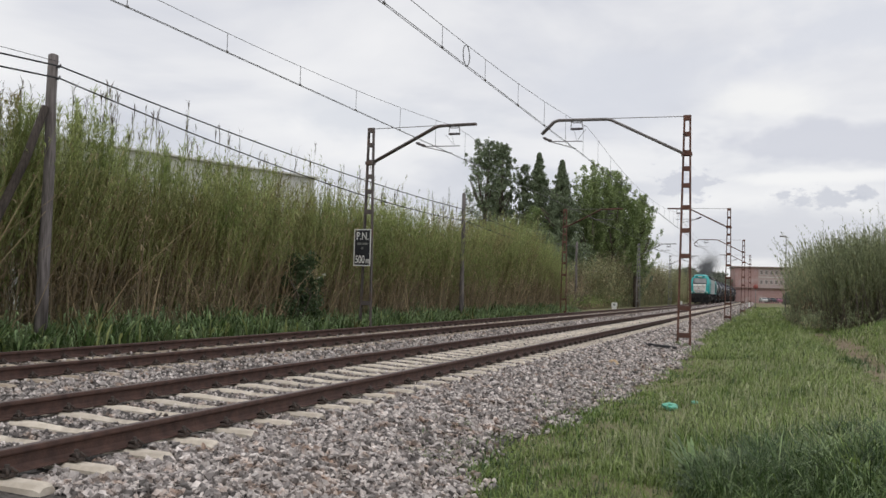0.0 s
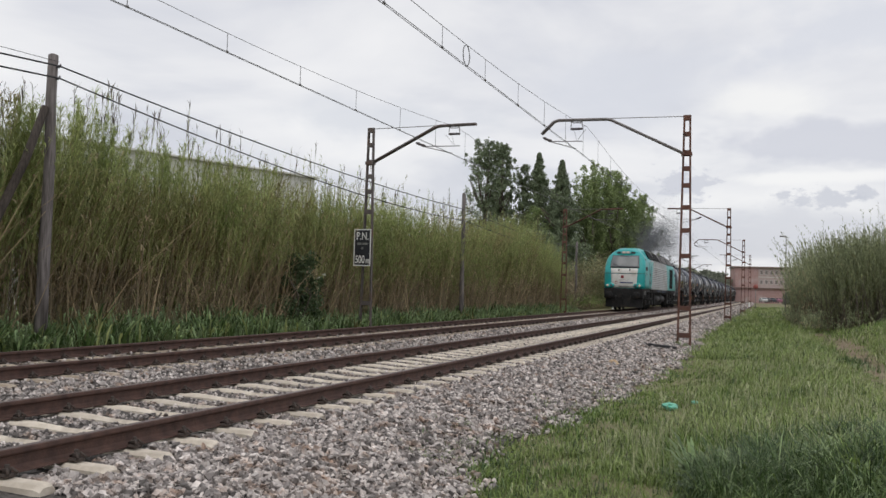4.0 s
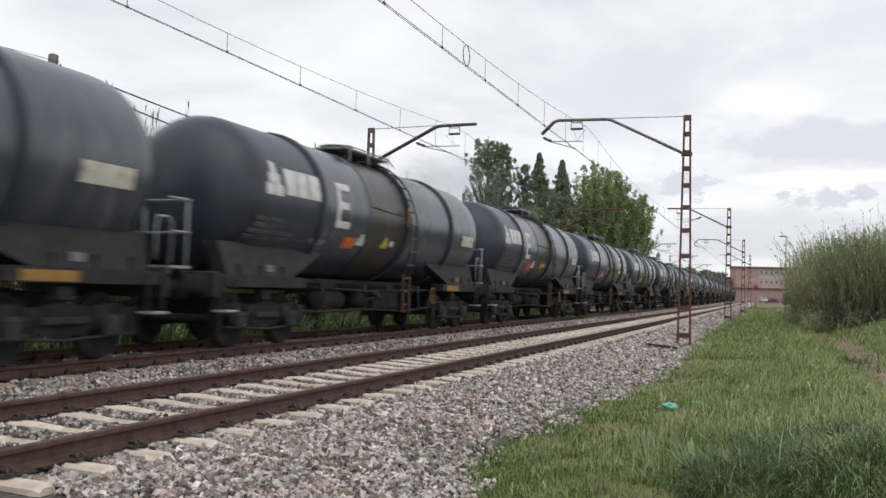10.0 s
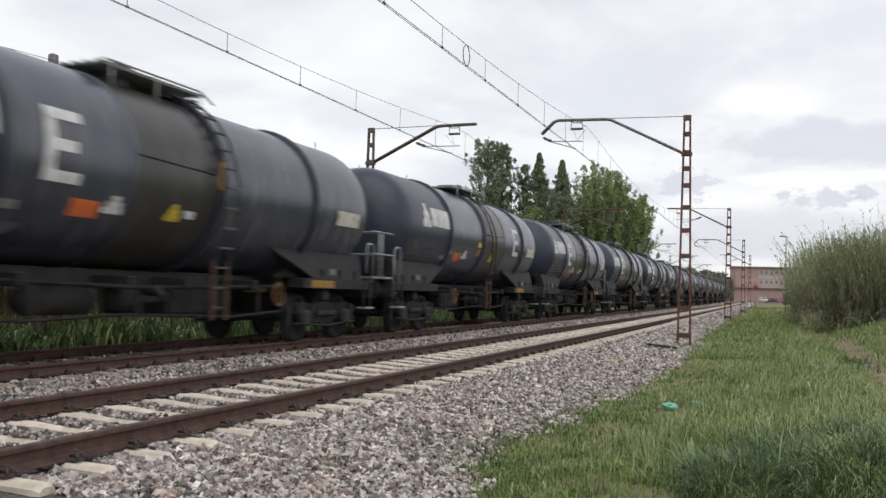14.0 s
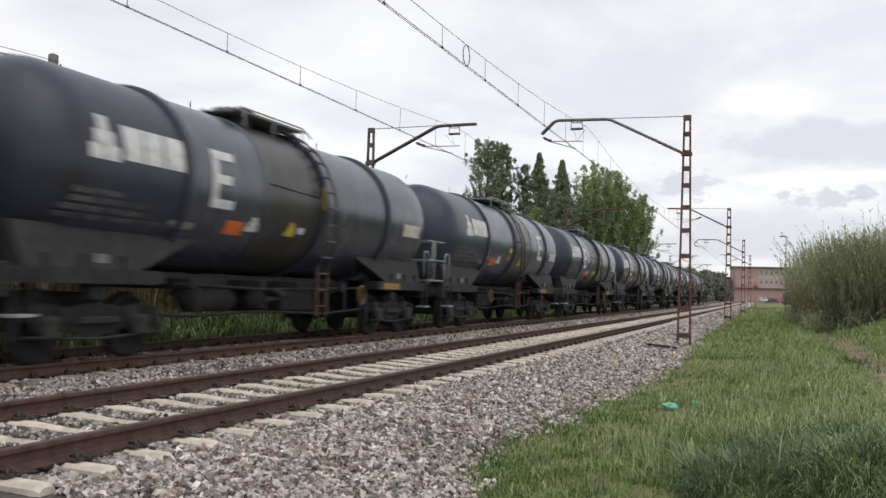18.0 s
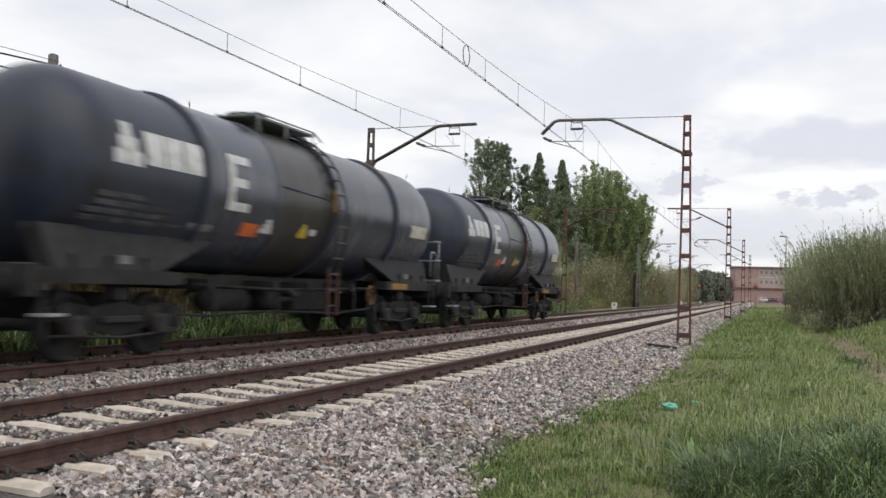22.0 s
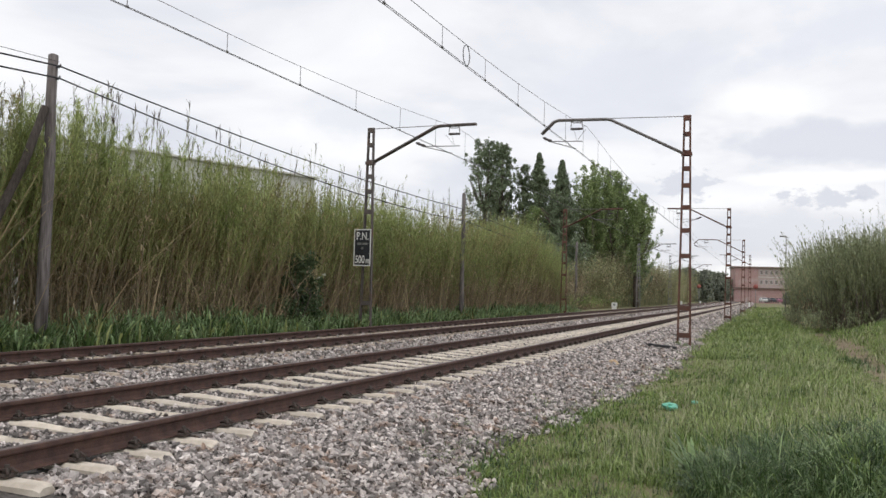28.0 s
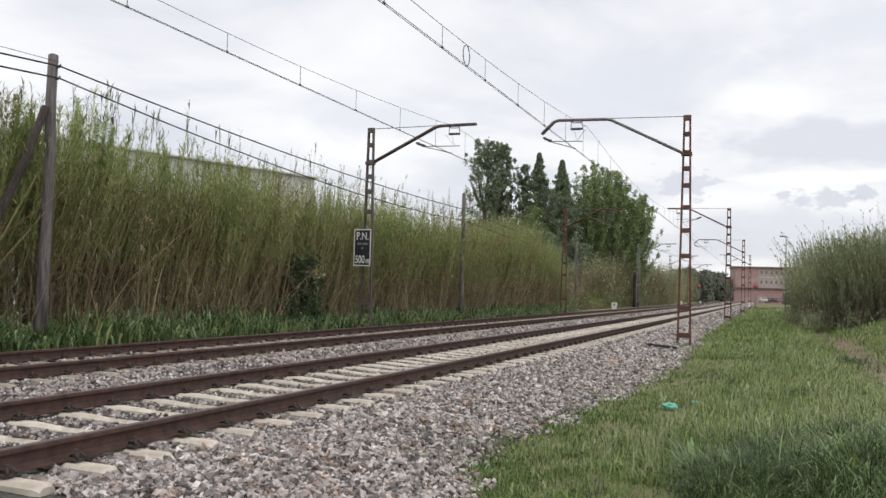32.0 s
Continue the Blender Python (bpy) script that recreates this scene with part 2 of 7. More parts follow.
class Geo:
    """Collects simple solids into one mesh."""

    def __init__(self):
        self.v, self.f, self.smooth = [], [], []

    def add(self, verts, faces, smooth=False):
        n = len(self.v)
        self.v += [tuple(p) for p in verts]
        self.f += [tuple(i + n for i in f) for f in faces]
        self.smooth += [smooth] * len(faces)
        return self

    def box(self, a, b, bev=0.0, m=None):
        """A box from corner a to corner b, its edges chamfered by bev."""
        a, b = [min(p, q) for p, q in zip(a, b)], [max(p, q) for p, q in zip(a, b)]
        bev = min(bev, *[(q - p) * 0.45 for p, q in zip(a, b)])
        if bev <= 0:
            vs = [(x, y, z) for x in (a[0], b[0]) for y in (a[1], b[1]) for z in (a[2], b[2])]
            fs = [(0, 1, 3, 2), (4, 6, 7, 5), (0, 4, 5, 1), (2, 3, 7, 6), (0, 2, 6, 4), (1, 5, 7, 3)]
        else:
            vs, fs, idx = [], [], {}
            for cx, cy, cz in product((0, 1), repeat=3):
                for ax in range(3):
                    p = [(a, b)[c][i] + (bev if c == 0 else -bev) for i, c in enumerate((cx, cy, cz))]
                    p[ax] = (a, b)[(cx, cy, cz)[ax]][ax]
                    idx[(cx, cy, cz, ax)] = len(vs)
                    vs.append(tuple(p))
            for ax in range(3):
                o = [i for i in range(3) if i != ax]
                for side in (0, 1):
                    q = []
                    for c in ((0, 0), (1, 0), (1, 1), (0, 1)):
                        k = [0, 0, 0]
                        k[ax], k[o[0]], k[o[1]] = side, c[0], c[1]
                        q.append(idx[(*k, ax)])
                    fs.append(tuple(q))
            for ax in range(3):
                o = [i for i in range(3) if i != ax]
                for c in product((0, 1), repeat=2):
                    k0, k1 = [0, 0, 0], [0, 0, 0]
                    k0[ax], k1[ax] = 0, 1
                    for k in (k0, k1):
                        k[o[0]], k[o[1]] = c
                    fs.append((idx[(*k0, o[0])], idx[(*k1, o[0])], idx[(*k1, o[1])], idx[(*k0, o[1])]))
            for c in product((0, 1), repeat=3):
                fs.append(tuple(idx[(*c, ax)] for ax in range(3)))
        if m is not None:
            vs = [m @ Vector(p) for p in vs]
        return self.add(vs, fs)

    def tube(self, path, r, n=8, cap=True, smooth=True):
        """A round bar along a path; r is one radius or one for each point."""
        path = [Vector(p) for p in path]
        rs = r if isinstance(r, (list, tuple)) else [r] * len(path)
        vs, fs = [], []
        up = None
        for i, p in enumerate(path):
            d = (path[min(i + 1, len(path) - 1)] - path[max(i - 1, 0)]).normalized()
            if up is None or abs(d.dot(up)) > 0.95:
                up = Vector((0, 0, 1)) if abs(d.z) < 0.9 else Vector((1, 0, 0))
            a = d.cross(up).normalized()
            b = a.cross(d)
            for k in range(n):
                t = 2 * math.pi * (k + 0.5) / n
                vs.append(p + (a * math.cos(t) + b * math.sin(t)) * rs[i])
        for i in range(len(path) - 1):
            for k in range(n):
                fs.append((i * n + k, i * n + (k + 1) % n, (i + 1) * n + (k + 1) % n, (i + 1) * n + k))
        self.add(vs, fs, smooth)
        if cap:
            self.add(vs[:n], [tuple(range(n))[::-1]])
            self.add(vs[-n:], [tuple(range(n))])
        return self

    def loft(self, rings, smooth=True, caps=True, closed=True):
        """A skin over rings of equally many points."""
        n = len(rings[0])
        vs = [p for r in rings for p in r]
        fs = []
        for i in range(len(rings) - 1):
            for k in range(n if closed else n - 1):
                fs.append((i * n + k, i * n + (k + 1) % n, (i + 1) * n + (k + 1) % n, (i + 1) * n + k))
        self.add(vs, fs, smooth)
        if caps:
            self.add(rings[0], [tuple(range(n))[::-1]])
            self.add(rings[-1], [tuple(range(n))])
        return self

    def lathe(self, profile, origin, axis="y", n=24, smooth=True, a0=0.0, a1=2 * math.pi):
        """A solid of revolution from (along, radius) pairs about an axis through origin."""
        full = abs(a1 - a0 - 2 * math.pi) < 1e-6
        m = n if full else n + 1
        rings = []
        for s, r in profile:
            ring = []
            for k in range(m):
                t = a0 + (a1 - a0) * k / n
                c, d = r * math.cos(t), r * math.sin(t)
                q = {"x": (s, c, d), "y": (c, s, d), "z": (c, d, s)}[axis]
                ring.append(tuple(o + w for o, w in zip(origin, q)))
            rings.append(ring)
        return self.loft(rings, smooth, caps=False, closed=full)

    def mesh(self, name, mats):
        me = bpy.data.meshes.new(name)
        me.from_pydata(self.v, [], self.f)
        for m in mats if isinstance(mats, (list, tuple)) else [mats]:
            me.materials.append(m)
        me.polygons.foreach_set("use_smooth", self.smooth)
        bm = bmesh.new()
        bm.from_mesh(me)
        bmesh.ops.remove_doubles(bm, verts=bm.verts, dist=1e-5)
        bmesh.ops.recalc_face_normals(bm, faces=bm.faces)
        bm.to_mesh(me)
        bm.free()
        return me


def part(name, geo, mat, parent=None, label="", **tags):
    """One mesh object, under a thing or under a part."""
    ob = new(name, geo.mesh(name, mat) if isinstance(geo, Geo) else geo)
    ob.parent = parent
    return tagged(ob, label=label, **tags)


def thing(name, label, category, group="", kind="", at=None):
    ob = new(name)
    ob.empty_display_size = 0.2
    if at is not None:
        ob.matrix_world = at
    return tagged(ob, label, category, group, kind)


def bulk(name, verts, faces, mats, index=None, parent=None, smooth=False):
    """A large mesh out of arrays: n x 3 points, m x k corners."""
    verts, faces = np.asarray(verts, np.float32), np.asarray(faces, np.int32)
    me = bpy.data.meshes.new(name)
    n, k = faces.shape
    me.vertices.add(len(verts))
    me.vertices.foreach_set("co", verts.ravel())
    me.loops.add(n * k)
    me.loops.foreach_set("vertex_index", faces.ravel())
    me.polygons.add(n)
    me.polygons.foreach_set("loop_start", np.arange(0, n * k, k, dtype=np.int32))
    for m in mats if isinstance(mats, (list, tuple)) else [mats]:
        me.materials.append(m)
    if index is not None:
        me.polygons.foreach_set("material_index", np.asarray(index, np.int32))
    me.polygons.foreach_set("use_smooth", np.full(n, smooth))
    me.update(calc_edges=True)
    me.validate()
    ob = new(name, me)
    ob.parent = parent
    return ob


rng = np.random.default_rng(7)

# ---------------------------------------------------------------- ground


def ground_z(x, y):
    """Height of the land at the side of the line."""
    x = np.asarray(x, float) - np.where(np.asarray(y, float) > 0, K * np.asarray(y, float) ** 2 / 2, 0)
    right = np.interp(x, [AX1 + 1.6, AX1 + 2.1, AX1 + 3.0, AX1 + 3.4, 0, 4, 9, 30], [-0.24, -0.28, -0.46, -0.48, -0.52, -0.45, -0.2, 0.0])
    y = np.asarray(y, float)
    bank = np.interp(y, [5, 11, 30, 60, 110], [0.2, 1, 1, 0.6, 0.0])         # a low grassy bank with a path behind it
    right = right + bank * (0.18 * np.exp(-((x - 0.8 + 0.012 * (y - 12)) / 0.75) ** 2) - 0.10 * np.exp(-((x - 2.45 + 0.035 * (y - 22.5)) / 0.6) ** 2))
    left = np.interp(x, [AX2 - 40, AX2 - 9, AX2 - 4, AX2 - 2.4, AX2 - 1.7], [-0.2, -0.2, -0.25, -0.33, -0.24])
    mid = np.full_like(x, -0.24)
    return np.where(x > AX1 + 1.6, right, np.where(x < AX2 - 1.7, left, mid))


MOUNDS = ((0.95, 8.0, 0.75, 1.0, 0.16), (4.3, 33.0, 1.7, 6.0, 0.72), (1.2, 9, 1.2, 2.5, 0.10), (-0.6, 15, 1.0, 4, 0.07), (7.5, 40, 5, 9, 0.5))


def land_z(x, y):
    """The land with the meadow's low mounds."""
    z = ground_z(x, y)
    for cx, cy, sx, sy, h in MOUNDS:
        z = z + h * np.exp(-((x - cx) / sx) ** 2 - ((y - cy) / sy) ** 2)
    return z


def build_ground():
    xs = np.concatenate([[-2500, -900, -300, -120, -60, -35, -25, -20], np.arange(-17, -11, 0.4), np.arange(-11, -3.6, 0.6), np.arange(-3.6, 6, 0.25), [6.5, 7.5, 9, 12, 18, 30, 60, 150, 400, 1200, 2500]])
    ys = np.concatenate([[-2500, -600, -150, -60, -30, -15, -6], np.arange(0, 40, 0.4), np.arange(40, 120, 2.5), [130, 150, 180, 220, 300, 450, 700, 1200, 2500]])
    gx, gy = np.meshgrid(xs, ys)
    gz = land_z(gx, gy) - 0.03
    gz = gz + 0.025 * np.sin(gx * 3.1 + gy * 0.7) * np.sin(gy * 1.9) * (gx > -2.2) * (np.abs(gy) < 60)
    nx = len(xs)
    i = (np.arange(len(ys) - 1)[:, None] * nx + np.arange(nx - 1)).ravel()
    faces = np.stack([i, i + 1, i + nx + 1, i + nx], -1)
    ob = bulk("ground", np.stack([gx.ravel(), gy.ravel(), gz.ravel()], -1), faces, M_SOIL, smooth=True)
    tagged(ob, "grassy green-brown earth beside the railway line", "ground", kind="structure")
    return ob


def lift(x, y):
    """The near track is filled higher further off."""
    return np.where(np.abs(x - AX1) < 0.75, 0.012 * np.clip((y - 12) / 25, 0, 1), 0)


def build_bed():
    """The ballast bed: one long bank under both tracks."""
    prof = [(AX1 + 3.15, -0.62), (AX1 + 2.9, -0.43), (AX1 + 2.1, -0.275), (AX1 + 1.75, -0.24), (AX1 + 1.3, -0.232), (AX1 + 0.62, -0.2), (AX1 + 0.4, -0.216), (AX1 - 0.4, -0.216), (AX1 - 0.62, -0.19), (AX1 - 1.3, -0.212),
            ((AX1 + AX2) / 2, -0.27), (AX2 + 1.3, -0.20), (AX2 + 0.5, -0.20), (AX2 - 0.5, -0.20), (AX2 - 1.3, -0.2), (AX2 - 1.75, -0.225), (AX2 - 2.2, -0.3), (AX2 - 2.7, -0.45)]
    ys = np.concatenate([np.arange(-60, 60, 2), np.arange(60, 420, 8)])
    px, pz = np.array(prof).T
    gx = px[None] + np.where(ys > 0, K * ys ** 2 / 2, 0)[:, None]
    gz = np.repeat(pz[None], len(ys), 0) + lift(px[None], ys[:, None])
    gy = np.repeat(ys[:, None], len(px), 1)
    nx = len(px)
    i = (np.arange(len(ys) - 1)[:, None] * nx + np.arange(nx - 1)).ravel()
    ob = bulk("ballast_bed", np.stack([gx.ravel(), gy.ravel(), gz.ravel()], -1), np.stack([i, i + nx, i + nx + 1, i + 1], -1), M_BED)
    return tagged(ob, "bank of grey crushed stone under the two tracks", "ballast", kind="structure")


build_ground()
bed = build_bed()
BED_X = [AX2 - 2.7, AX2 - 2.2, AX2 - 1.75, AX2 - 1.3, AX2 + 1.3, (AX1 + AX2) / 2, AX1 - 1.3, AX1 - 0.62, AX1 - 0.4, AX1 + 0.4, AX1 + 0.62, AX1 + 1.3, AX1 + 1.75, AX1 + 2.1, AX1 + 2.9, AX1 + 3.15]
BED_Z = [-0.45, -0.3, -0.225, -0.2, -0.2, -0.265, -0.212, -0.19, -0.216, -0.216, -0.2, -0.232, -0.24, -0.275, -0.43, -0.5]


def verge(y):
    """Where the ballast gives way to the grass."""
    return np.interp(y, [6, 6.9, 7.5, 8.5, 11, 14, 20, 27, 36, 60], [-2.2, -2.3, -2.62, -2.6, -2.45, -2.22, -2.05, -2.2, -2.5, -2.75]) + 0.09 * np.sin(y * 1.9) + 0.07 * np.sin(y * 4.7 + 1) + 0.05 * np.sin(y * 9.1)


def stones(name, count, x0, x1, y0, y1, size, label, ax=None, first=0.0, thin=0.0, up=0.0):
    """Loose angular stones lying on the bed, as one mass."""
    ico = np.array([(x, y, z) for x in (-1, 1) for y in (-1, 1) for z in (-1, 1)]) * 0.62
    tri = np.array([(0, 1, 3), (0, 3, 2), (4, 6, 7), (4, 7, 5), (0, 4, 5), (0, 5, 1), (2, 3, 7), (2, 7, 6), (0, 2, 6), (0, 6, 4), (1, 5, 7), (1, 7, 3)])
    u = rng.random(count)
    y = y0 * (y1 / y0) ** u
    x = x0 + rng.random(count) * (x1 - x0)
    keep = np.ones(count, bool)
    if ax is not None:                       # leave the sleepers bare
        off = (y - first + 0.299) % 0.598 - 0.299
        keep &= ~((np.abs(off) < np.where(np.abs(x - ax) > 0.9, 0.135, 0.115)) & (np.abs(x - ax) < 1.34))
    if thin:                                 # thinning towards the grass
        keep &= rng.random(count) > np.clip((x - (verge(y) - 0.1)) / thin, 0, 1)
    x, y = x[keep], y[keep]
    count = len(x)
    z = np.where(x > AX1 + 2.95, ground_z(x, y) - 0.01, np.interp(x, BED_X, BED_Z) + lift(x, y))
    s = size * (0.55 + 0.75 * rng.random(count) ** 1.6) * (1 + np.where((np.abs(x - AX1) < 1.4) | (np.abs(x - AX2) < 1.4), 0.004, 0.02) * np.maximum(y - 6, 0))
    v = ico[None] * (0.48 + 0.85 * rng.random((count, 8, 3))) * (0.42 + 0.95 * rng.random((count, 1, 3)))
    q = rng.normal(size=(count, 4))
    q /= np.linalg.norm(q, axis=1)[:, None]
    w, a, b, c = q.T
    r = np.stack([np.stack([1 - 2 * (b * b + c * c), 2 * (a * b - c * w), 2 * (a * c + b * w)], -1), np.stack([2 * (a * b + c * w), 1 - 2 * (a * a + c * c), 2 * (b * c - a * w)], -1), np.stack([2 * (a * c - b * w), 2 * (b * c + a * w), 1 - 2 * (a * a + b * b)], -1)], 1)
    v = np.einsum("nij,nkj->nki", r, v) * s[:, None, None]
    v[:, :, 2] *= 0.9
    v += np.stack([x + K * y * y / 2, y, z + up + s * (0.05 + 1.0 * rng.random(count))], -1)[:, None]
    f = tri[None] + 8 * np.arange(count)[:, None, None]
    ob = bulk(name, v.reshape(-1, 3), f.reshape(-1, 3), M_STONE)
    return tagged(ob, label, "ballast", kind="stuff")


stones("ballast_stones", 74000, AX1 + 0.95, AX1 + 3.8, 4.4, 60, 0.029, "loose grey and brownish crushed stones on the bank", AX1, 4.97, thin=0.28)
stones("ballast_stones", 10000, AX1 + 1.3, AX1 + 3.5, 4.6, 40, 0.030, "larger stones lying proud on the bank", AX1, 4.97, thin=0.28, up=0.022)
stones("ballast_stones", 13000, AX1 - 0.78, AX1 + 0.78, 4.0, 80, 0.024, "crushed stones between the sleepers of the track", AX1, 4.97)
stones("ballast_stones", 6500, AX1 - 1.6, AX1 - 0.95, 5.0, 60, 0.03, "crushed stones round the sleeper ends", AX1, 4.97)
stones("ballast_stones", 18000, AX2 + 0.95, AX1 - 1.5, 6.5, 80, 0.030, "loose grey crushed stones between the two tracks", AX2, 5.2)
stones("ballast_stones", 8000, AX2 - 2.4, AX2 + 0.78, 8.0, 80, 0.033, "crushed stones round the sleepers of the far track")

stones("ballast_stones", 6000, AX1 + 1.0, AX1 + 2.75, 55, 220, 0.034, "far grey crushed stones on the bank")
stones("ballast_stones", 4000, AX2 + 1.0, AX1 - 1.0, 75, 220, 0.034, "far grey crushed stones between the tracks")

# the stones closest to the camera, one by one
STONE_MESHES = []
for k in range(14):
    bm = bmesh.new()
    bmesh.ops.create_icosphere(bm, subdivisions=1, radius=0.025)
    sx, sy, sz = random.uniform(0.9, 1.5), random.uniform(0.7, 1.1), random.uniform(0.5, 0.85)
    for v in bm.verts:
        f = random.uniform(0.72, 1.2)
        v.co = Vector((v.co.x * sx, v.co.y * sy, v.co.z * sz)) * f
    me = bpy.data.meshes.new("stone")
    bm.to_mesh(me)
    bm.free()
    me.materials.append(M_STONE)
    STONE_MESHES.append(me)
for k in range(300):
    x, y = random.uniform(AX1 + 1.5, -2.35), random.uniform(4.9, 7.6)
    ob = part("stone", STONE_MESHES[k % 14], None, bed)
    ob.matrix_world = pose(x, y, float(np.interp(x, BED_X, BED_Z)) + random.uniform(0.018, 0.035), random.uniform(0, 360), random.uniform(0, 360), random.uniform(0, 360))

# ---------------------------------------------------------------- tracks


def rail_profile():
    half = [(0.0, 0.0), (0.028, -0.001), (0.0345, -0.008), (0.036, -0.03), (0.031, -0.042), (0.012, -0.052), (0.0085, -0.075), (0.0095, -0.115), (0.02, -0.137), (0.07, -0.148), (0.07, -0.155)]
    return [(x, z) for x, z in half] + [(-x, z) for x, z in half[:0:-1]]


def sleeper_geo():
    """A pre-stressed sleeper, waisted in the middle, higher under the rails."""
    g = Geo()
    rings = []
    for x, w, z in ((-1.3, 0.065, -0.185), (-1.26, 0.08, -0.168), (-0.62, 0.085, -0.158), (-0.45, 0.06, -0.163), (-0.2, 0.045, -0.18), (0.2, 0.045, -0.18), (0.45, 0.06, -0.163), (0.62, 0.085, -0.158), (1.26, 0.08, -0.168), (1.3, 0.065, -0.185)):
        rings.append([(x, -w, -0.36), (x, -w, z - 0.025), (x, -w + 0.03, z), (x, w - 0.03, z), (x, w, z - 0.025), (x, w, -0.36)])
    return g.loft(rings, smooth=False)


def clip_geo(side):
    g = Geo()
    for s in (side,):
        g.box((s * 0.075, -0.05, -0.158), (s * 0.15, 0.05, -0.128), 0.012)
        g.tube([(s * 0.11, 0, -0.14), (s * 0.11, 0, -0.075)], 0.017, 6)
        g.tube([(s * 0.11, 0, -0.128), (s * 0.11, 0, -0.10)], 0.028, 6)
        g.tube([(s * 0.16, -0.04, -0.13), (s * 0.13, -0.02, -0.10), (s * 0.06, 0.0, -0.125), (s * 0.13, 0.02, -0.10), (s * 0.16, 0.04, -0.13)], 0.011, 5)
    return g


def build_track(ax, label, first, conc):
    tr = thing("railway_track", label, "railway track", "tracks of the line")
    ys = np.concatenate([np.arange(-60, 60, 3), np.arange(60, 430, 10)])
    for side in (-1, 1):
        g = Geo()
        prof = rail_profile()
        rings = [[(ax + side * GAUGE / 2 + x + (bend(y) if y > 0 else 0), y, z) for x, z in prof] for y in ys]
        g.loft(rings, smooth=False)
        ob = part("rail", g, [M_RAIL, M_RAILTOP], tr, "brown rusty steel rail with a worn head")
        idx = np.zeros(len(ob.data.polygons), np.int32)
        nz = np.empty(len(idx) * 3, np.float32)
        ob.data.polygons.foreach_get("normal", nz)
        cz = np.empty(len(idx) * 3, np.float32)
        ob.data.polygons.foreach_get("center", cz)
        idx[(nz[2::3] > 0.9) & (cz[2::3] > -0.006)] = 1
        ob.data.polygons.foreach_set("material_index", idx)
    sl, cl = sleeper_geo().mesh("sleeper", conc), {s: clip_geo(s).mesh("rail_fastening", M_CLIP) for s in (-1, 1)}
    far = Geo()
    base = Geo().box((-1.3, -0.08, -0.3), (1.3, 0.08, -0.168))
    n = 0
    y = first - 0.598 * 24
    while y < 300:
        if n < 158:
            s = part("sleeper", sl, None, tr)
            s.location = (ax + bend(y) if y > 0 else ax, y, random.uniform(-0.004, 0.004))
            s.rotation_euler = (0, 0, random.gauss(0, 0.004))
            for side, hand in product((-1, 1), (-1, 1)):
                if 3 < y < 44:
                    c = part("rail_fastening", cl[hand], None, tr)
                    c.location = (s.location.x + side * GAUGE / 2, y, 0)
        else:
            far.add([(x + ax + bend(y), b + y, z) for x, b, z in base.v], base.f)
        n += 1
        y += 0.598
    tagged(part("far_sleepers", far, conc, tr), kind="stuff")
    return tr


build_track(AX1, "near track of rusty rails on pale concrete sleepers", 4.97, M_CONCRETE)
build_track(AX2, "far track of rusty rails on dusty concrete sleepers", 5.2, M_CONCDIM)

# ---------------------------------------------------------------- the train
M_TEAL = material("teal_locomotive_paint", (0.012, 0.315, 0.31), (0.02, 0.365, 0.36), 0.38, scale=2.5, bump=0.05, stain=(0.03, 0.24, 0.22), stain_scale=1.3)
M_SILVER = material("dusty_silver_paint", (0.335, 0.345, 0.345), (0.42, 0.43, 0.425), 0.5, metal=0.1, scale=2, bump=0.08, stretch=(1, 0.3, 1), stain=(0.27, 0.26, 0.24), stain_scale=1.2)
M_ROOF = material("sooty_grey_roof", (0.085, 0.08, 0.078), (0.16, 0.155, 0.15), 0.75, scale=3, bump=0.15, stain=(0.04, 0.037, 0.035), stain_scale=1.0)
M_WHITE = material("off_white_front_paint", (0.60, 0.59, 0.55), (0.72, 0.71, 0.68), 0.45, scale=3, bump=0.05, stain=(0.54, 0.51, 0.46), stain_scale=2.5)
M_BLACK = material("grimy_black_underframe", (0.011, 0.011, 0.0115), (0.026, 0.025, 0.025), 0.8, scale=6, bump=0.3, spec=0.3, stain=(0.040, 0.034, 0.029), stain_scale=2.0)
M_MESH = material("dark_intake_grille", (0.006, 0.0065, 0.0065), (0.014, 0.015, 0.015), 0.85, spec=0.12, scale=30, bump=0.5, fine=90)
# dark glass whose base colour includes some grey of the reflected sky
M_GLASS = material("sky_greyed_glass", (0.07, 0.08, 0.085), (0.12, 0.13, 0.135), 0.06, scale=1, bump=0, spec=1.0)
M_GLASSD = material("dark_side_glass", (0.006, 0.007, 0.008), (0.010, 0.011, 0.012), 0.5, scale=1, bump=0, spec=0.05)
M_RUBBER = material("black_rubber", (0.01, 0.01, 0.01), (0.02, 0.02, 0.02), 0.6, scale=9, bump=0)
M_NAVY = material("dark_blue_lettering", (0.05, 0.06, 0.13), (0.08, 0.09, 0.17), 0.5, scale=8, bump=0)
M_LAMP = material("lit_headlamp", (0.36, 0.31, 0.27), (0.42, 0.36, 0.31), 0.2, bump=0, emit=((1.0, 0.74, 0.5), 0.3))
M_RED = material("dull_red_badge", (0.20, 0.02, 0.025), (0.26, 0.03, 0.03), 0.5, bump=0)
M_TANK = material("dark_grey_tank_paint", (0.030, 0.037, 0.056), (0.048, 0.056, 0.081), 0.27, scale=1.2, stretch=(0.45, 2.0, 0.45), bump=0.06, fine=14, spec=0.9, spread=0.14, stain=(0.115, 0.115, 0.12), stain_scale=2.4, stain_at=(0.54, 0.80))
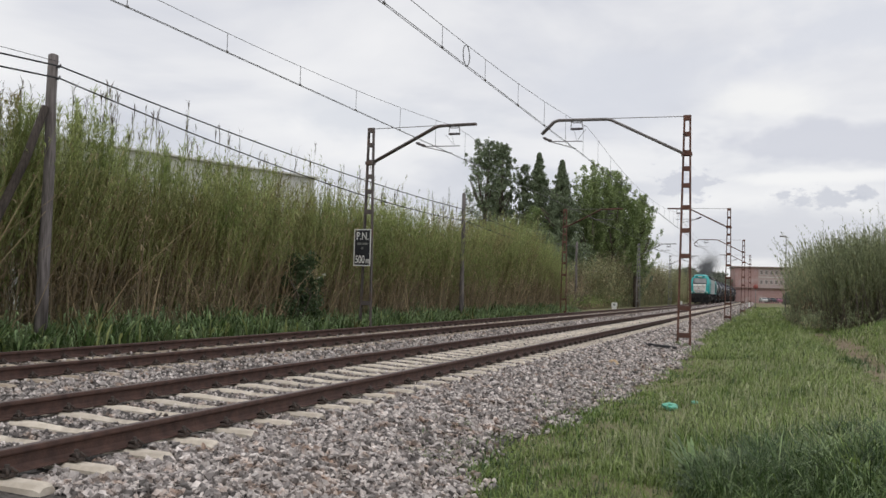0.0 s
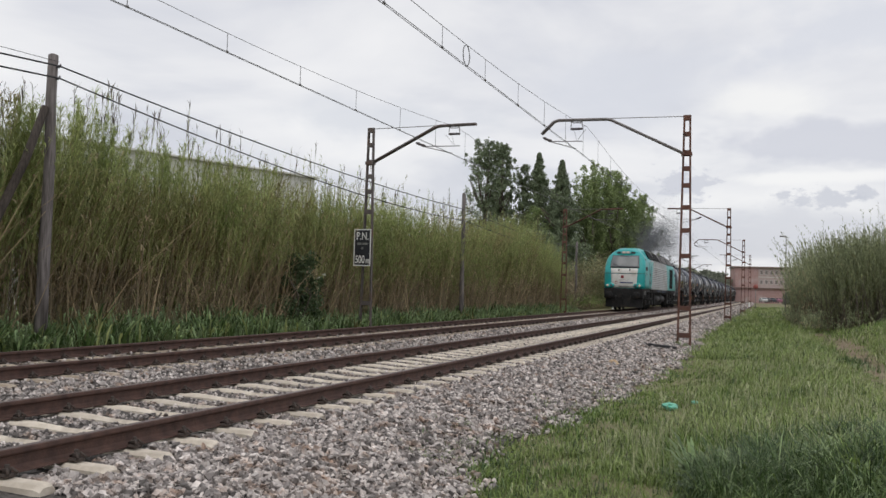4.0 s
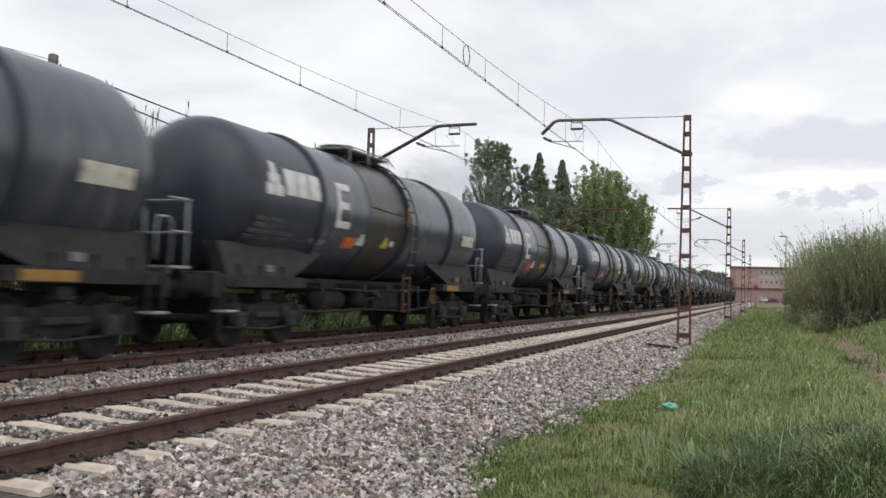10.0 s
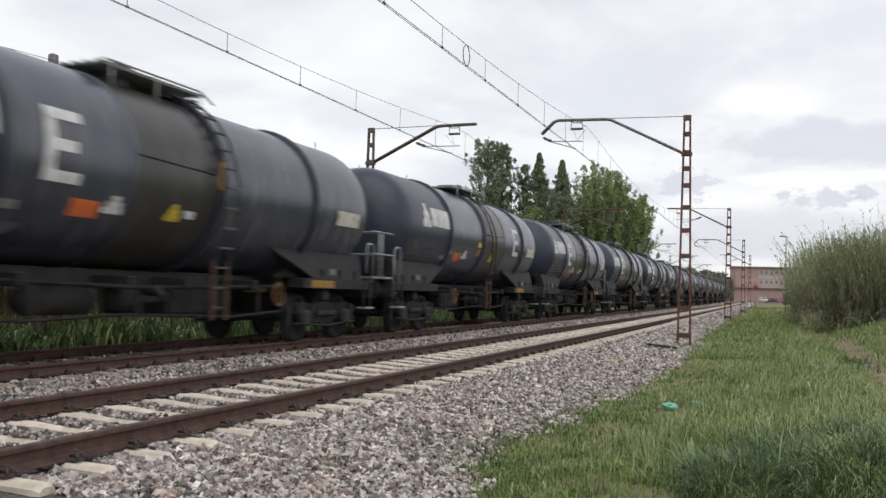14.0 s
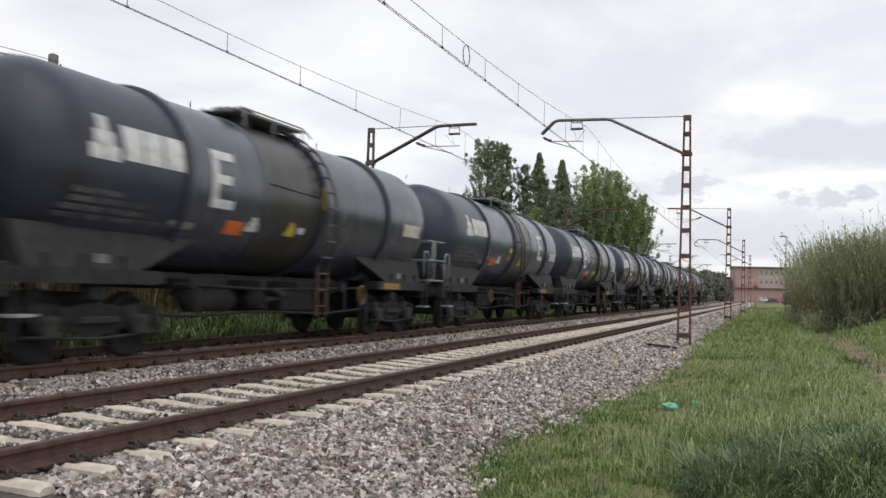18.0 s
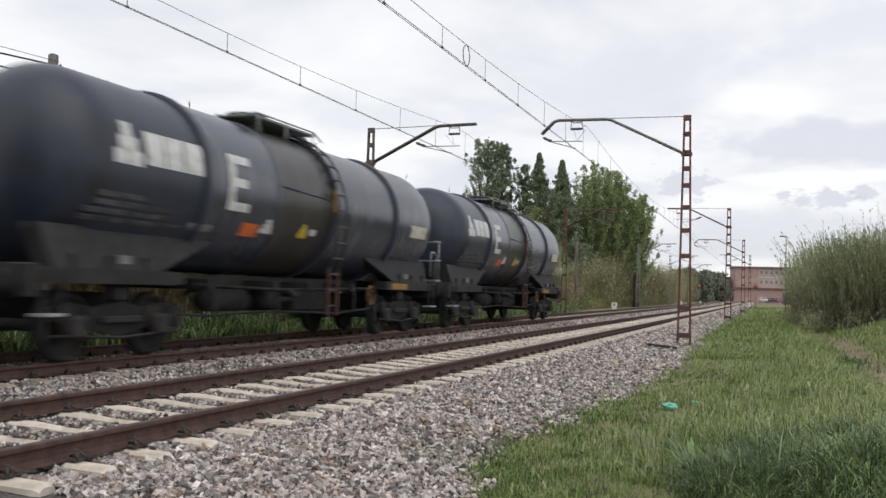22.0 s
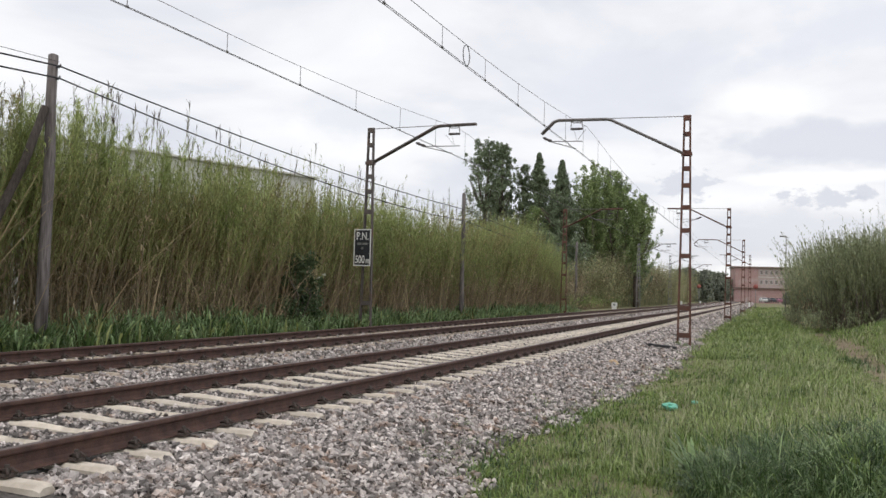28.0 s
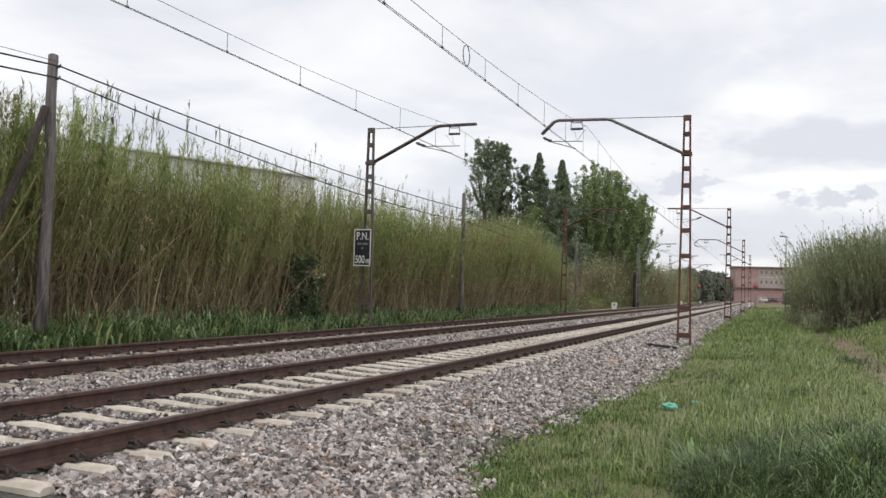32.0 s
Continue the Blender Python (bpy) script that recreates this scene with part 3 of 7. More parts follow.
M_TANKEND = material("blue_black_tank_end", (0.027, 0.033, 0.052), (0.042, 0.049, 0.073), 0.34, scale=1.5, bump=0.05, spec=0.4, spread=0.12, stain=(0.034, 0.034, 0.04), stain_scale=1.5)
M_CLAD = material("brownish_dirty_tank_band", (0.028, 0.028, 0.026), (0.048, 0.046, 0.042), 0.32, scale=1.6, stretch=(0.5, 2.0, 0.5), bump=0.1, fine=14, spread=0.12, stain=(0.09, 0.085, 0.078), stain_scale=2.2, stain_at=(0.55, 0.8))
M_WFRAME = material("grimy_grey_wagon_frame", (0.017, 0.017, 0.018), (0.036, 0.035, 0.035), 0.7, spec=0.35, scale=4, bump=0.25, stain=(0.05, 0.036, 0.027), stain_scale=2.0, stain_at=(0.6, 0.8))
M_MARK = material("chalky_white_marking", (0.55, 0.55, 0.54), (0.72, 0.72, 0.71), 0.6, scale=6, bump=0, stain=(0.35, 0.34, 0.33), stain_scale=5)
M_FAINT = material("faded_grey_lettering", (0.16, 0.16, 0.155), (0.25, 0.25, 0.24), 0.7, scale=6, bump=0)
M_SMUDGE = material("smudged_dark_lettering", (0.06, 0.062, 0.066), (0.12, 0.122, 0.125), 0.7, scale=7, bump=0, stain=(0.035, 0.038, 0.046), stain_scale=4, stain_at=(0.42, 0.58))
M_PLATE = material("cream_info_plate", (0.50, 0.48, 0.40), (0.62, 0.60, 0.52), 0.6, scale=6, bump=0, stain=(0.33, 0.29, 0.22), stain_scale=5)
M_ORANGE = material("orange_hazard_plate", (0.62, 0.13, 0.03), (0.72, 0.17, 0.04), 0.55, scale=6, bump=0)
M_FADED = material("faded_orange_plate", (0.30, 0.10, 0.03), (0.40, 0.15, 0.05), 0.7, scale=6, bump=0, stain=(0.12, 0.07, 0.04), stain_scale=5)
M_YELLOW = material("yellow_warning_mark", (0.55, 0.42, 0.03), (0.65, 0.5, 0.05), 0.6, scale=6, bump=0)
M_OCHRE = material("ochre_painted_beam", (0.26, 0.14, 0.025), (0.36, 0.2, 0.04), 0.7, scale=6, bump=0.1, stain=(0.12, 0.08, 0.04), stain_scale=4)
M_RUNG = material("dirty_steel_rung", (0.07, 0.07, 0.072), (0.13, 0.13, 0.13), 0.6, metal=0.3, scale=9, bump=0.1)
M_DARKRUST = material("dark_rusty_steel", (0.055, 0.030, 0.024), (0.105, 0.055, 0.042), 0.8, scale=7, bump=0.2)
M_WHEEL = material("rusty_ochre_wheel", (0.11, 0.06, 0.03), (0.19, 0.105, 0.045), 0.8, scale=8, bump=0.1)
M_STEP = material("galvanised_walkway", (0.24, 0.25, 0.25), (0.38, 0.39, 0.385), 0.5, metal=0.1, scale=9, bump=0.1)
M_BLUE = material("smeared_blue_paint", (0.05, 0.11, 0.28), (0.28, 0.31, 0.36), 0.7, scale=3, bump=0, stretch=(1, 2, 1), stain=(0.03, 0.03, 0.032), stain_scale=3, stain_at=(0.42, 0.55))


def wheelset(parent, y, r=0.46):
    """Two wheels on an axle, turning about the axle's middle."""
    ws = new("wheelset")
    ws.empty_display_size = 0.2
    g = Geo()
    for s in (-1, 1):
        prof = [(s * 0.80, 0.05), (s * 0.80, 0.1), (s * 0.835, 0.12), (s * 0.835, r - 0.09), (s * 0.80, r - 0.07), (s * 0.80, r + 0.025), (s * 0.832, r + 0.025), (s * 0.845, r), (s * 0.93, r - 0.006), (s * 0.935, r - 0.06), (s * 0.885, r - 0.08), (s * 0.875, 0.14), (s * 0.92, 0.12), (s * 0.92, 0.06)]
        g.lathe(prof, (0, 0, 0), "x", 18)
    g.lathe([(-0.9, 0.085), (0.9, 0.085)], (0, 0, 0), "x", 10)
    me = g.mesh("wheelset", [M_BLACK])
    bpy.data.objects.remove(ws)
    ob = part("wheelset", me, None, parent, "steel wheels on an axle")
    ob.location = (0, y, r)
    return ob


def buffers(parent, y, out, z=1.06):
    for x in (-0.95, 0.95):
        g = Geo()
        g.lathe([(0, 0.001), (0, 0.24), (-0.03, 0.25), (-0.05, 0.22), (-0.06, 0.09), (-0.28, 0.09), (-0.28, 0.15), (-0.56, 0.16), (-0.56, 0.22), (-0.60, 0.22), (-0.60, 0.001)], (0, 0, 0), "y", 16)
        o = part("buffer", g, M_BLACK, parent, "round black steel buffer")
        o.location, o.rotation_euler = (x, y, z), (0, 0, 0 if out > 0 else math.pi)
    g = Geo()
    g.tube([(0, y - out * 0.6, z), (0, y - out * 0.25, z), (0, y - out * 0.18, z + 0.08), (0, y - out * 0.1, z + 0.02), (0, y - out * 0.14, z - 0.05)], 0.045, 8)
    g.tube([(0, y - out * 0.2, z - 0.05), (0, y - out * 0.12, z - 0.3), (0, y - out * 0.2, z - 0.45)], 0.03, 6)
    part("coupling_hook", g, M_BLACK, parent)


def loco_cab(front, d):
    """Rings of a raked cab: front at y = front, opening towards +d; returns level -> ring and the surface."""
    zs = [1.52, 1.8, 2.2, 2.55, 2.95, 3.25, 3.55, 3.82, 4.0, 4.16, 4.3, 4.42]
    nose = np.interp(zs, [1.52, 2.55, 2.95, 3.82, 4.1, 4.42], [0.70, 0.74, 0.84, 1.32, 1.58, 2.35])
    half = np.interp(zs, [1.52, 2.9, 3.3, 3.6, 3.85, 4.1, 4.42], [1.42, 1.42, 1.40, 1.33, 1.19, 0.97, 0.60])
    return zs, nose, half


def cab_front(x, z, front, d):
    zs, nose, half = loco_cab(front, d)
    s = min(abs(x) / np.interp(z, zs, half), 1.0)
    return front + d * (np.interp(z, zs, nose) + 0.42 * (1 - (1 - s ** 3.2) ** (1 / 3.2)))


def cab_patch(x0, x1, z0, z1, front, d, out, nx=10, nz=6, taper=0.0):
    """A patch that lies on the cab's front, proud by out, with a rim."""
    g = Geo()
    top, back = [], []
    for k in range(nz + 1):
        z = z0 + (z1 - z0) * k / nz
        sh = 1 - taper * k / nz
        for i in range(nx + 1):
            x = (x0 + (x1 - x0) * i / nx)
            x = x * sh if taper else x
            y = cab_front(x, z, front, d)
            top.append((x, y - d * out, z + out * 0.3))
            back.append((x, y + d * 0.03, z))
    w = nx + 1
    fs = [(k * w + i, k * w + i + 1, (k + 1) * w + i + 1, (k + 1) * w + i) for k in range(nz) for i in range(nx)]
    n = len(top)
    rim = [i for i in range(w)] + [k * w + nx for k in range(1, nz + 1)] + [nz * w + i for i in range(nx - 1, -1, -1)] + [k * w for k in range(nz - 1, 0, -1)]
    side = [(a, b, b + n, a + n) for a, b in zip(rim, rim[1:] + rim[:1])]
    g.add(top + back, fs, True)
    g.add(top + back, side)
    return g


def build_locomotive():
    lo = thing("locomotive", "teal and silver diesel freight locomotive with lit headlamps", "locomotive")
    L = 23.0
    # hull: cab, straight body, cab
    zs, nose, half = loco_cab(0, 1)
    rings = []
    for k, z in enumerate(zs):
        h, ring = half[k], []
        xs = [h * math.sin(math.pi / 2 * i / 8) for i in range(-8, 9)]
        ring += [(x, cab_front(x, z, 0, 1), z) for x in xs]
        hb = np.interp(z, [1.52, 3.62, 4.42], [1.42, 1.42, 0.6]) if z > 3.3 else h
        ring += [(hb, y, z) for y in (3.3, 4.6, 9.0, 14.0, 18.4, 19.6)]
        ring += [(x, cab_front(x, z, L, -1), z) for x in xs[::-1]]
        ring += [(-hb, y, z) for y in (19.6, 18.4, 14.0, 9.0, 4.6, 3.3)]
        rings.append(ring)
    g = Geo()
    g.loft(rings, smooth=True, caps=True)
    body = part("body", g, [M_TEAL, M_SILVER], lo, "teal body shell with a silver middle")
    idx = []
    for pl in body.data.polygons:
        y = pl.center.y
        idx.append(1 if 4.6 < y < 14.9 and pl.center.z > 3.55 else 0)
    body.data.polygons.foreach_set("material_index", idx)
    # silver skin on the sides, cut on the slant, and the long ribs
    for s in (-1, 1):
        g = Geo()
        x = s * 1.424
        g.add([(x, 4.45, 1.50), (x, 15.15, 1.50), (x, 14.3, 3.60), (x, 5.6, 3.60), (s * 1.41, 4.45, 1.50), (s * 1.41, 15.15, 1.50), (s * 1.41, 14.3, 3.60), (s * 1.41, 5.6, 3.60)],
              [(0, 1, 2, 3), (0, 1, 5, 4), (1, 2, 6, 5), (2, 3, 7, 6), (3, 0, 4, 7)])
        part("side_skin", g, M_SILVER, lo, "dusty silver side panel cut on the slant")
        for k in range(12):
            z = 1.56 + k * 0.14
            cut0, cut1 = np.interp(z, [1.56, 3.6], [4.45, 5.6]), np.interp(z, [1.56, 3.6], [15.15, 14.3])
            cuts = [4.12, cut0, cut1, 15.45]
            g = Geo()
            for a, b in zip(cuts, cuts[1:]):
                n = len(g.f)
                ring = lambda y: [(s * 1.423, y, z), (s * 1.423, y, z + 0.118), (s * 1.435, y, z + 0.114), (s * 1.465, y, z + 0.03), (s * 1.45, y, z + 0.004)]
                g.loft([ring(a), ring(b)], smooth=False)
            me = g.mesh("rib", [M_TEAL, M_SILVER])
            me.polygons.foreach_set("material_index", [1 if cut0 < q.center.y < cut1 else 0 for q in me.polygons])
            part("rib", me, None, lo)
        # dark intake behind, cab windows, doors
        g = Geo().box((s * 1.415, 16.8, 1.68), (s * 1.43, 19.4, 3.34), 0.01)
        intake = part("air_intake", g, M_MESH, lo, "large dark intake grille")
        g = Geo()
        for a, b in (((16.72, 1.6), (19.48, 1.68)), ((16.72, 3.34), (19.48, 3.42)), ((16.72, 1.68), (16.8, 3.34)), ((19.4, 1.68), (19.48, 3.34))):
            g.box((s * 1.42, a[0], a[1]), (s * 1.445, b[0], b[1]), 0.006)
        part("frame", g, M_TEAL, intake)
        for k in range(5):
            part("grille_bar", Geo().box((s * 1.42, 17.2 + k * 0.45, 1.7), (s * 1.437, 17.225 + k * 0.45, 3.32)), M_BLACK, intake)
        for f, d in ((0, 1), (L, -1)):
            y = lambda a: f + d * a
            q = [(1.20, 2.80), (2.40, 2.82), (2.72, 3.60), (1.60, 3.62)]
            g = Geo()
            def xat(z, o): return s * (np.interp(z, zs, half) + o)
            vs = [(xat(z, 0.012), y(a), z) for a, z in q] + [(xat(z, -0.03), y(a), z) for a, z in q]
            g.add(vs, [(0, 1, 2, 3), (0, 1, 5, 4), (1, 2, 6, 5), (2, 3, 7, 6), (3, 0, 4, 7)])
            w = part("side_window", g, M_RUBBER, lo, "dark cab side window")
            q = [(1.26, 2.84), (2.37, 2.86), (2.66, 3.56), (1.65, 3.58)]
            g = Geo()
            vs = [(xat(z, 0.018), y(a), z) for a, z in q] + [(xat(z, 0.0), y(a), z) for a, z in q]
            g.add(vs, [(0, 1, 2, 3), (0, 1, 5, 4), (1, 2, 6, 5), (2, 3, 7, 6), (3, 0, 4, 7)])
            part("pane", g, M_GLASSD, w)
            g = Geo()
            g.box((s * 1.418, y(0.98), 2.555), (s * 1.427, y(2.25), 2.585))
            g.box((s * 1.418, y(0.98), 1.55), (s * 1.427, y(1.01), 2.57))
            part("shell_joint", g, M_RUBBER, lo, "dark joint line in the cab shell")
            g = Geo()
            g.box((s * 1.415, y(3.05), 1.62), (s * 1.43, y(3.72), 3.5), 0.012)
            door = part("cab_door", g, M_TEAL, lo, "narrow teal cab door")
            for z in (1.9, 2.5):
                part("door_handle", Geo().box((s * 1.425, y(3.80), z), (s * 1.45, y(3.92), z + 0.16), 0.01), M_RUBBER, door)
            g = Geo()
            g.tube([(s * 1.44, y(3.0), 1.7), (s * 1.49, y(3.0), 1.75), (s * 1.49, y(3.0), 3.0), (s * 1.44, y(3.0), 3.05)], 0.016, 6)
            part("handrail", g, M_GALV, lo)
            # steps below the door
            for z in (0.55, 0.9, 1.25):
                part("step", Geo().box((s * 1.2, y(3.1), z), (s * 1.42, y(3.65), z + 0.04), 0.008), M_BLACK, lo)
    # roof: raised housing with dark louvred bays and dark hoods
    g = Geo()
    prof = lambda h, w: [(-1.29 * w, 3.70), (-0.92 * w, 4.05 + 0.27 * h), (-0.6 * w, 4.18 + 0.28 * h), (0.6 * w, 4.18 + 0.28 * h), (0.92 * w, 4.05 + 0.27 * h), (1.29 * w, 3.70)]
    g.loft([[(x, y, z) for x, z in prof(h, w)] for y, h, w in ((2.3, 0.2, 0.82), (3.0, 0.72, 1.02), (3.6, 1.0, 1.08), (12.0, 1.0, 1.08), (18.5, 1.02, 1.08), (20.0, 0.98, 1.08), (21.0, 0.6, 0.95), (21.5, 0.2, 0.8))], smooth=False)
    roof = part("roof", g, [M_ROOF, M_TEAL], lo, "soot-stained grey raised roof")
    roof.data.polygons.foreach_set("material_index", [1 if q.center.y < 3.4 or q.center.y > 20.8 else 0 for q in roof.data.polygons])
    def bay(y0, y1, s):
        g = Geo()
        ring = []
        for y, o in ((y0, 0.3), (y1, -0.35)):
            ring.append([(s * 1.395, y, 3.755), (s * 1.025, y + o, 4.31), (s * 0.97, y + o, 4.28), (s * 1.33, y, 3.73)])
        g.loft(ring, smooth=False)
        return g
    for s in (-1, 1):
        for y0, y1 in ((3.05, 6.4), (6.8, 9.9)):
            b = part("roof_bay", bay(y0, y1, s), M_MESH, roof, "dark roof cooling grille")
        for k in range(2):
            part("roof_seam", Geo().tube([(s * 1.395, 11.4 + k * 4, 3.73), (s * 1.03, 11.9 + k * 4, 4.30)], 0.02, 5), M_BLACK, roof)
    for y, w, l in ((12.3, 0.6, 1.1), (15.3, 0.78, 0.7), (16.8, 0.82, 1.2), (18.7, 0.80, 0.9)):
        g = Geo()
        g.loft([[(x * w, yy, zz) for x, zz in ((-1, 4.4), (-0.8, 4.4 + h), (0.8, 4.4 + h), (1, 4.4))] for yy, h in ((y - l / 2, 0.05), (y - l / 4, 0.14), (y + l / 4, 0.14), (y + l / 2, 0.05))], smooth=False)
        part("roof_hood", g, M_BLACK, roof)
    g = Geo()
    g.lathe([(4.4, 0.3), (4.58, 0.28), (4.58, 0.22), (4.45, 0.2)], (0, 13.8, 0), "z", 16)
    part("exhaust_stack", g, M_BLACK, roof, "sooty exhaust stack")
    # fronts
    for f, d in ((0, 1), (L, -1)):
        y = lambda a: f + d * a
        ws = part("windscreen", cab_patch(-1.03, 1.03, 2.94, 3.85, f, d, 0.010, taper=0.10), M_RUBBER, lo, "black windscreen surround")
        part("pane", cab_patch(-1.0, 1.0, 2.97, 3.82, f, d, 0.016, taper=0.10), M_GLASS, ws, "dark windscreen glass")
        g = Geo()
        for x in (-0.12, 0.28):
            p0, p1 = (x, y(0.80), 2.96), (x - 0.72 * d, cab_front(x - 0.72, 3.25, f, d) - d * 0.035, 3.26)
            g.tube([p0, p1], 0.02, 5)
            break
        part("wiper", g, M_RUBBER, lo)
        wp = part("front_panel", cab_patch(-0.86, 0.86, 1.56, 2.92, f, d, 0.008, taper=-0.08), M_WHITE, lo, "off-white front panel")
        part("front_joint", cab_patch(-1.38, 1.38, 2.545, 2.575, f, d, 0.013, nz=1, nx=20), M_RUBBER, lo)
        for x in (-0.38, 0.38):
            part("front_handle", cab_patch(x - 0.045, x + 0.045, 2.74, 2.86, f, d, 0.022, 2, 2), M_RUBBER, wp)
        part("badge", cab_patch(-0.22, -0.02, 2.22, 2.42, f, d, 0.014, 2, 2), M_RED, wp, "dull red square badge")
        part("lettering_bar", cab_patch(-0.30, 0.62, 1.865, 1.965, f, d, 0.012, 8, 1), M_NAVY, wp, "dark blue lettering bar")
        part("lettering_bar", cab_patch(-0.40, 0.30, 2.09, 2.105, f, d, 0.012, 8, 1), M_FAINT, wp)
        part("lettering_bar", cab_patch(-0.35, 0.35, 1.62, 1.69, f, d, 0.012, 8, 1), M_FAINT, wp)
        g = Geo()
        for k in range(14):
            a0, a1 = 2 * math.pi * k / 14, 2 * math.pi * (k + 1) / 14
            c0, c1 = (-0.52 + 0.09 * math.cos(a0), 1.92 + 0.09 * math.sin(a0)), (-0.52 + 0.09 * math.cos(a1), 1.92 + 0.09 * math.sin(a1))
            g.tube([(c[0], cab_front(c[0], c[1], f, d) - d * 0.012, c[1]) for c in (c0, c1)], 0.02, 4)
        part("ring_badge", g, M_RED, wp)
        for x in (-1.02, 1.02):
            g = Geo()
            sx = 1 if x > 0 else -1
            rr = []
            for a, k in ((0.50, 0.62), (0.515, 0.80), (0.56, 0.94), (0.72, 1.0), (0.95, 0.9), (1.3, 0.5)):
                rr.append([(x - 0.06 * sx + 0.31 * k * math.cos(t), y(a), 1.715 + 0.17 * k * math.sin(t)) for t in [2 * math.pi * i / 16 for i in range(16)]])
            g.loft(rr)
            hp = part("headlamp", g, M_TEAL, lo, "teal headlamp pod")
            for i, (ox, lit) in enumerate(((0.08 * sx, True), (-0.17 * sx, False))):
                g = Geo().lathe([(0, 0.001), (0, 0.07), (0.03, 0.085), (0.08, 0.085)], (0, 0, 0), "y", 14)
                o = part("lamp_lens", g, M_LAMP if lit and f == 0 else M_GLASS, hp, "round headlamp lens")
                o.location, o.rotation_euler = (x + ox, y(0.485), 1.715), (0, 0, 0 if d > 0 else math.pi)
        # brow with the upper lamps
        g = Geo()
        g.loft([[(x * w, y(dep + 0.28 * abs(x) ** 3), z) for x in (-1, -0.75, -0.4, 0, 0.4, 0.75, 1)] + [(x * w, y(2.2), z) for x in (1, 0, -1)] for z, dep, w in ((3.89, 1.42, 0.80), (3.96, 1.36, 0.84), (4.1, 1.38, 0.81), (4.2, 1.48, 0.73), (4.29, 1.66, 0.58), (4.34, 1.95, 0.36))], smooth=True)
        br = part("lamp_brow", g, M_TEAL, lo, "teal lamp housing over the windscreen")
        for s in (-1, 1):
            part("brow_opening", Geo().loft([[(s * x, y(a + (0.03 if z > 4.05 else 0)), z) for z in (3.985, 4.12)] + [(s * x, y(a + 0.12), z) for z in (4.12, 3.985)] for x, a in ((0.36, 1.368), (0.5, 1.405), (0.64, 1.475))], smooth=False), M_RUBBER, br)
            g = Geo().lathe([(0, 0.001), (0, 0.07), (0.03, 0.085), (0.1, 0.085)], (0, 0, 0), "y", 14)
            o = part("lamp_lens", g, M_LAMP if f == 0 else M_GLASS, br, "round roof lamp lens")
            o.location, o.rotation_euler = (s * 0.13, y(1.362), 4.06), (0, 0, 0 if d > 0 else math.pi)
        part("lamp_recess", Geo().box((-0.3, y(1.366), 3.975), (0.3, y(1.5), 4.145), 0.02), M_SILVER, br)
        # buffer beam and plough
        g = Geo().box((-1.36, y(0.62), 0.82), (1.36, y(1.1), 1.52), 0.05)
        part("buffer_beam", g, M_BLACK, lo)
        buffers(lo, f if d > 0 else f - 0.18, -d if d > 0 else 1)
        g = Geo()
        g.loft([[(x, y(0.42 + 0.28 * abs(x) ** 1.6), z - 0.0) for x in (-1.28, -0.9, -0.45, 0, 0.45, 0.9, 1.28)] + [(x, y(0.9 + 0.1 * abs(x)), z) for x in (1.28, 0, -1.28)] for z in (0.2, 0.5, 0.84)], smooth=False)
        part("snow_plough", g, M_BLACK, lo, "black plough plate")
        part("number_plate", Geo().box((1.30, y(1.25), 1.1), (1.40, y(1.55), 1.35), 0.01), M_FAINT, lo)
        for x in (-0.5, 0.5):
            part("brake_hose", Geo().tube([(x, y(0.6), 1.0), (x, y(0.45), 0.95), (x, y(0.4), 0.7), (x * 0.9, y(0.5), 0.5)], 0.03, 6), M_RUBBER, lo)
    # frame between, fuel tank, bogies
    g = Geo().box((-1.38, 0.95, 1.28), (1.38, L - 0.95, 1.54), 0.03)
    part("main_frame", g, M_BLACK, lo)
    for s in (-1, 1):
        for k in range(16):
            part("frame_bracket", Geo().box((s * 1.36, 4.2 + k * 1.0, 1.3), (s * 1.43, 4.32 + k * 1.0, 1.52), 0.01), M_BLACK, lo)
        part("frame_smear", Geo().box((s * 1.385, 8.3, 1.33), (s * 1.395, 14.8, 1.5)), M_BLUE, lo, "smeared blue and white paint on the frame")
        part("pipe_rail", Geo().tube([(s * 1.36, 7.6, 1.2), (s * 1.36, 15.4, 1.2)], 0.03, 6), M_BLACK, lo)
        for a, b in ((8.1, 10.9), (11.1, 14.2)):
            part("air_reservoir", Geo().lathe([(a, 0.001), (a + 0.02, 0.2), (a + 0.12, 0.30), (b - 0.12, 0.30), (b - 0.02, 0.2), (b, 0.001)], (s * 1.02, 0, 0.82), "y", 18), M_WFRAME, lo, "long grey air tank")
    part("fuel_tank", Geo().box((-0.95, 7.6, 0.32), (0.95, 15.4, 1.28), 0.12), M_BLACK, lo)
    wheels = []
    for yc in (4.35, L - 4.35):
        g = Geo()
        for s in (-1, 1):
            g.loft([[(s * (1.02 + o), y, z) for o, z in ((0, a), (0.14, a), (0.14, b), (0, b))] for y, a, b in ((yc - 2.4, 0.72, 0.95), (yc - 1.9, 0.55, 1.0), (yc - 1.2, 0.72, 1.05), (yc, 0.55, 1.05), (yc + 1.2, 0.72, 1.05), (yc + 1.9, 0.55, 1.0), (yc + 2.4, 0.72, 0.95))], smooth=False)
        g.box((-1.05, yc - 1.2, 0.75), (1.05, yc - 0.8, 1.1), 0.03)
        g.box((-1.05, yc + 0.8, 0.75), (1.05, yc + 1.2, 1.1), 0.03)
        bg = part("bogie", g, M_BLACK, lo, "black three-axle bogie")
